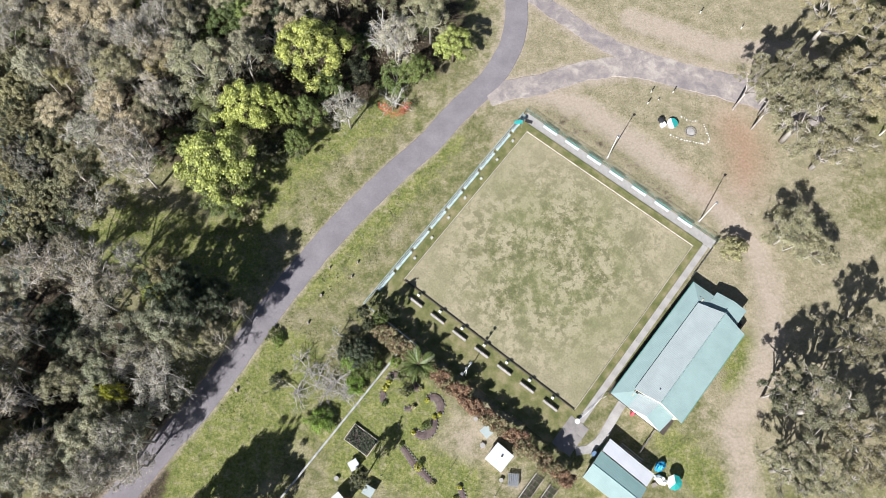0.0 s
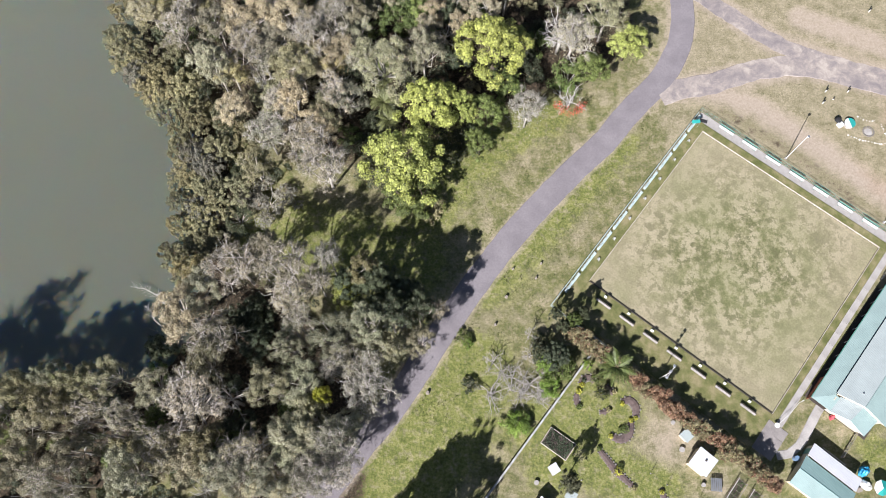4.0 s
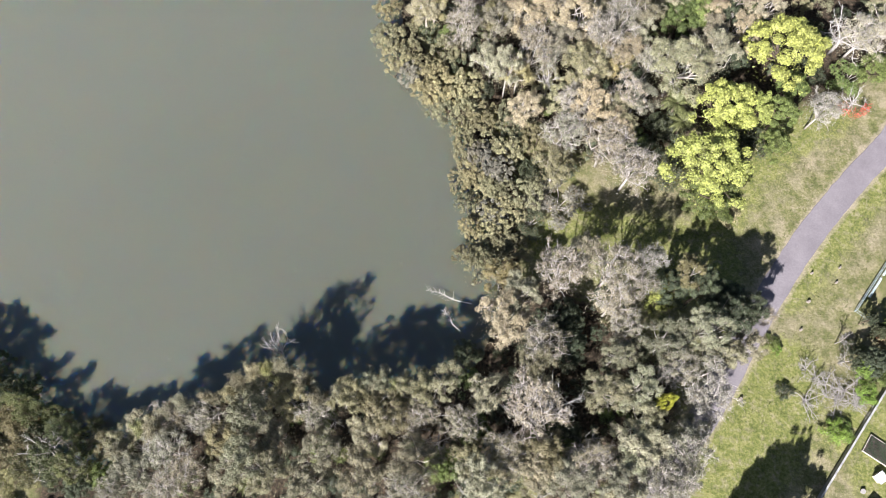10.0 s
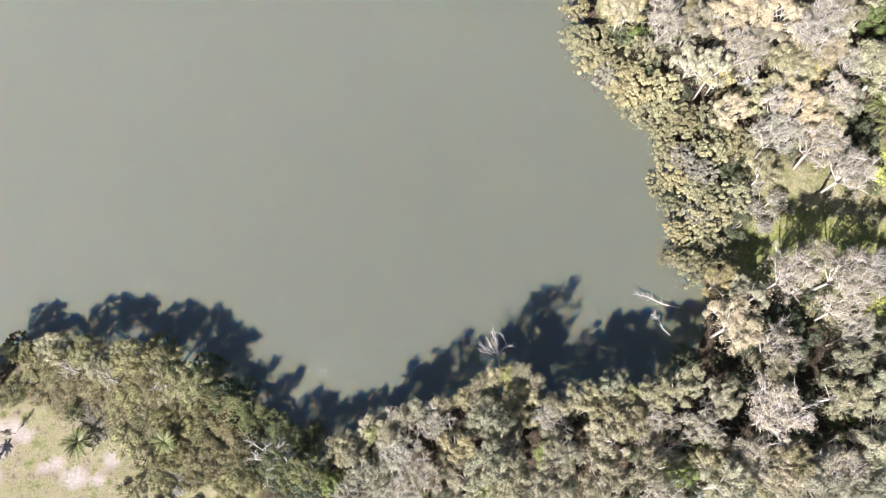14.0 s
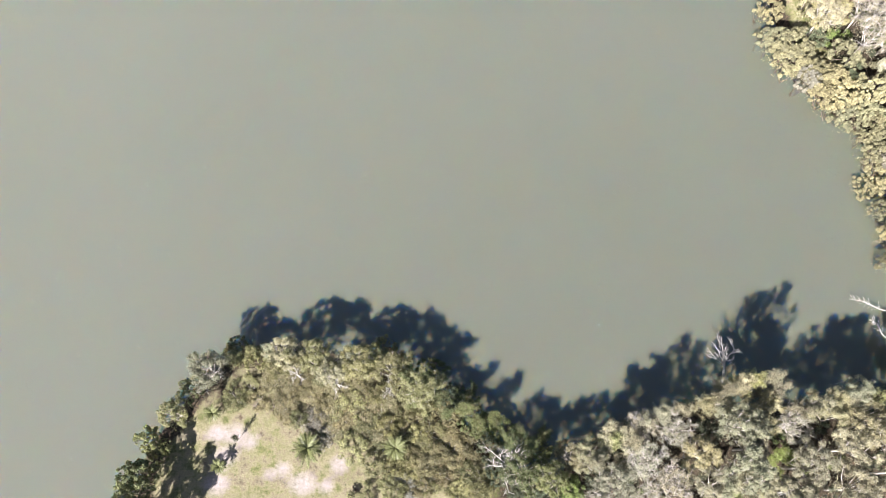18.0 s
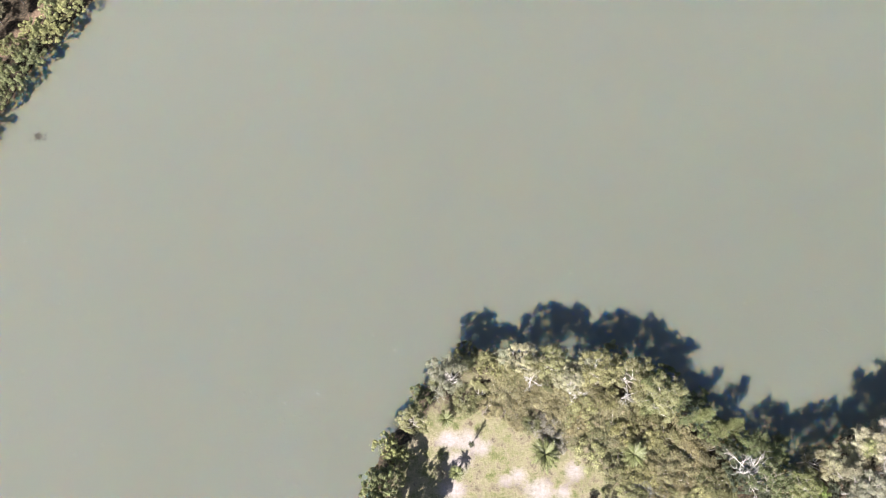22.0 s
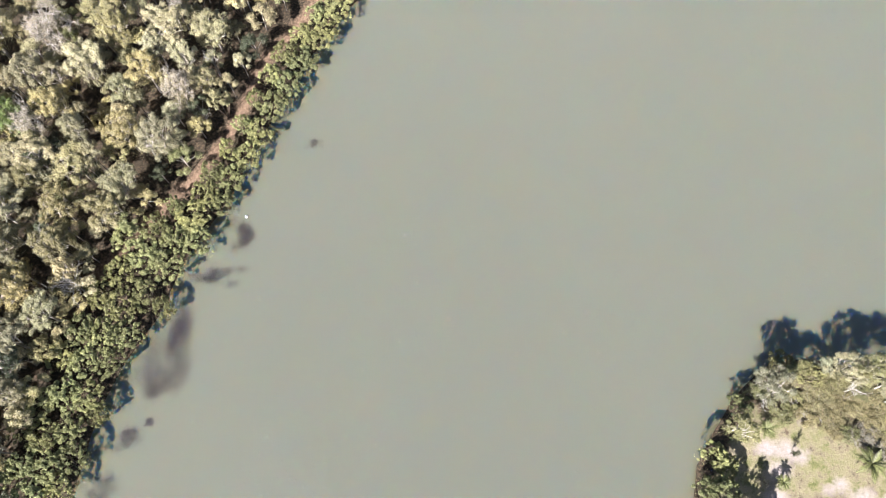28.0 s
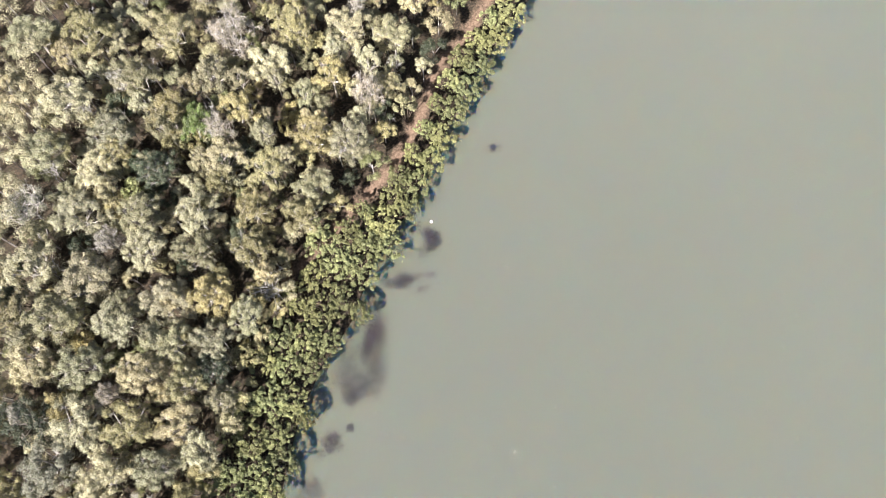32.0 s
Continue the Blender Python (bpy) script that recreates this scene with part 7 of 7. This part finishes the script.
def scatter(outline, spacing, count):
    """Places inside an outline, none nearer to one another than the spacing."""
    xs, ys = [p[0] for p in outline], [p[1] for p in outline]
    put = []
    for _ in range(count * 14):
        x, y = fill_rng.uniform(min(xs), max(xs)), fill_rng.uniform(min(ys), max(ys))
        if inside(np.array([x]), np.array([y]), outline)[0] and all(math.hypot(x - a, y - b) > spacing for a, b in put):
            put.append((round(x, 1), round(y, 1)))
        if len(put) >= count:
            break
    return put


def undergrowth(outline, spacing, kinds, heights, tints, count):
    for x, y in scatter(outline, spacing, count):
        tree(fill_rng.choice(kinds), x, y, fill_rng.uniform(1.8, 3.2), fill_rng.uniform(*heights), fill_rng.choice(tints))


def canopy(outline, spacing, sizes, heights, tints, count):
    for x, y in scatter(outline, spacing, count):
        tree("gum", x, y, fill_rng.uniform(*sizes), fill_rng.uniform(*heights), fill_rng.choice(tints))


def far_woods(outlines, tint, seed, gap=6.0, most=60, leaf=(0.6, 0.28), each=30):
    """The woods beyond the view, one mass of trunks and coarse foliage."""
    rng = np.random.default_rng(seed)
    where, way, bm = [], [], bmesh.new()
    for outline in outlines:
        for x, y in scatter(outline, gap, most):
            z, h, r = ground_z(x, y), rng.uniform(8, 13), rng.uniform(2.6, 4.0)
            c, cr = crown_clumps(rng, 10, r, h * 0.6, h * 0.3, 0.24, 0.40)
            p, d = clump_leaves(rng, c, cr, each, 0.9, 0.3, -0.1, 0.15)
            where.append(p + (x, y, z))
            way.append(d)
            add_tube(bm, [(x, y, z - 0.3), (x, y, z + h * 0.7)], [0.2, 0.08], 4)
    me = leaf_mesh("foliage", np.concatenate(where), np.concatenate(way), *leaf, rng, True)
    me.materials.append(LEAF)
    ob = thing("far_woods", pose(0, 0, 0), "dense grey-green gum woods beyond the clearing", "woods", kind="stuff")
    f = part("foliage", me, None, ob)
    f.color = (*TINTS[tint], 1)
    part("trunks", bm, BARK, ob)


undergrowth([(-304, -8), (-300, 20), (-292, 45), (-279.5, 63), (-273.5, 76), (-267, 90), (-258, 106), (-338, 108), (-338, -8)], 3.6, ("sapling", "sapling", "sapling", "low_bush"), (5.0, 8.5), ("cream", "olive", "golden", "golden", "dark", "mang", "cream", "olive"), 330)
undergrowth([(-86, 100), (-84, 82), (-72, 68), (-66, 52), (-50, 58), (-40, 66), (-20, 74), (-2, 84), (2, 100)], 4.0, ("low_bush", "low_bush", "sapling"), (3.0, 6.5), ("dark", "dark", "green", "bush"), 110)
undergrowth([(-140, -4), (-128, 9), (-110, 15), (-82, 18), (-72, 32), (-55, 34), (-46, 22), (-54, 8), (-62, -6)], 4.0, ("low_bush", "low_bush", "sapling"), (2.5, 5.5), ("dark", "dark", "dark", "green"), 120)
undergrowth([(-186, 20), (-178, 24), (-164, 23), (-154, 17), (-144, 9), (-148, 3), (-160, 8), (-163, 14), (-176, 17)], 2.2, ("shrub",), (0.9, 2.0), ("straw", "straw", "scrub", "straw", "scrub"), 75)
undergrowth([(-168, 19), (-158, 16), (-146, 8), (-142, -2), (-160, -4), (-166, 6)], 3.8, ("low_bush", "shrub"), (1.6, 3.2), ("scrub", "straw", "straw", "scrub"), 22)
for outline, gap, most in (([(-305, 4), (-296, 40), (-284, 66), (-270, 96), (-334, 100), (-334, 4)], 12.0, 16), ([(-80, 92), (-66, 66), (-52, 64), (-30, 82), (-20, 96)], 9.0, 10), ([(-120, 8), (-90, 14), (-60, 22), (-46, 16), (-56, 2), (-100, 2)], 9.0, 9)):
    for x, y in scatter(outline, gap, most):
        tree("dead", x, y, fill_rng.uniform(1.4, 2.6), fill_rng.uniform(12.0, 14.5), "pale")
canopy([(-86, 98), (-84, 84), (-72, 70), (-64, 58), (-52, 61), (-46, 74), (-30, 80), (-16, 88), (-16, 100)], 5.0, (3.0, 4.2), (9.0, 11.5), ("brown", "grey", "brown", "pale", "golden"), 42)
canopy([(-305, 0), (-300, 24), (-292, 46), (-284, 63), (-278, 76), (-268, 94), (-268, 104), (-338, 104), (-338, 0)], 5.4, (2.2, 3.2), (8.5, 11.0), ("cream", "golden", "cream", "olive", "pale"), 75)
far_woods([[(-140, -4), (-62, -6), (-70, -45), (-140, -45)], [(-190, -18), (-142, -18), (-142, -50), (-184, -50)], [(-92, 101), (4, 101), (2, 135), (-94, 135)]], "grey", 3)
far_woods([[(-364, -8), (-298, -10), (-305, -45), (-364, -45)], [(-390, -45), (-366, -45), (-366, 135), (-390, 135)], [(-364, 110), (-252, 106), (-240, 135), (-364, 135)]], "olive", 4)
far_woods([[(-337, -8), (-337, 108), (-366, 108), (-366, -8)]], "cream", 6, 4.2, 130, (0.19, 0.065), 150)
far_woods([[(72, -30), (110, -30), (110, 120), (72, 120)]], "bush", 5)


def grass(outline, holes, count, tint, label, seed):
    """Tufts of longer grass and weeds standing on the lawns and verges."""
    rng = np.random.default_rng(seed)
    xs, ys = np.array(outline).T
    p = np.stack([rng.uniform(xs.min(), xs.max(), count), rng.uniform(ys.min(), ys.max(), count)], 1)
    ok = inside(p[:, 0], p[:, 1], outline) & (line_distance(p[:, 0], p[:, 1], ROAD) > 2.9)
    for track in TRACKS:
        ok &= line_distance(p[:, 0], p[:, 1], track) > 3.2
    for hole in holes:
        ok &= ~inside(p[:, 0], p[:, 1], hole)
    lump = np.array([noise.noise(Vector((x * 0.16, y * 0.16, seed))) + 0.6 * noise.noise(Vector((x * 0.7, y * 0.7, seed))) for x, y in p])
    p = p[ok & (lump > 0.05)]
    p = np.repeat(p, 4, 0) + rng.normal(0, 0.09, (len(p) * 4, 2))
    z = bank_height(p[:, 0], p[:, 1])
    c = np.concatenate([p, (z + 0.08)[:, None]], 1)
    side = rng.normal(size=(len(c), 3)) * (1, 1, 0.25)
    me = leaf_mesh("tufts", c, side + (0, 0, 0.5), 0.13, 0.05, rng, True)
    me.materials.append(LEAF)
    ob = tagged(part("grass", me, None), label, "grass", kind="stuff")
    ob.color = (*tint, 1)


YARD = [tuple((local(x, y)).translation[:2]) for x, y in ((-20.9, -25.9), (24, -30), (36, -27), (36, 14), (22, 22), (-20.9, 22))]
grass([(-56, -4), (-10, 22), (-15, 32), (15, 69), (-4, 66), (-28, 42), (-50, 8)], [YARD], 9000, (0.150, 0.165, 0.055), "tufts of green weeds and grass on the verge", 2)
grass([(-45, 43), (-32, 40), (8, 78), (12, 92), (4, 92), (-14, 68), (-34, 58)], [YARD], 6000, (0.165, 0.160, 0.060), "tufts of grass between road and woods", 3)
grass([(14, 100), (16, 70), (60, 66), (72, 30), (56, -4), (40, -4), (50, 24), (48, 44), (16, 68)], [YARD], 7000, (0.200, 0.180, 0.090), "tufts of dry grass beside the tracks", 4)
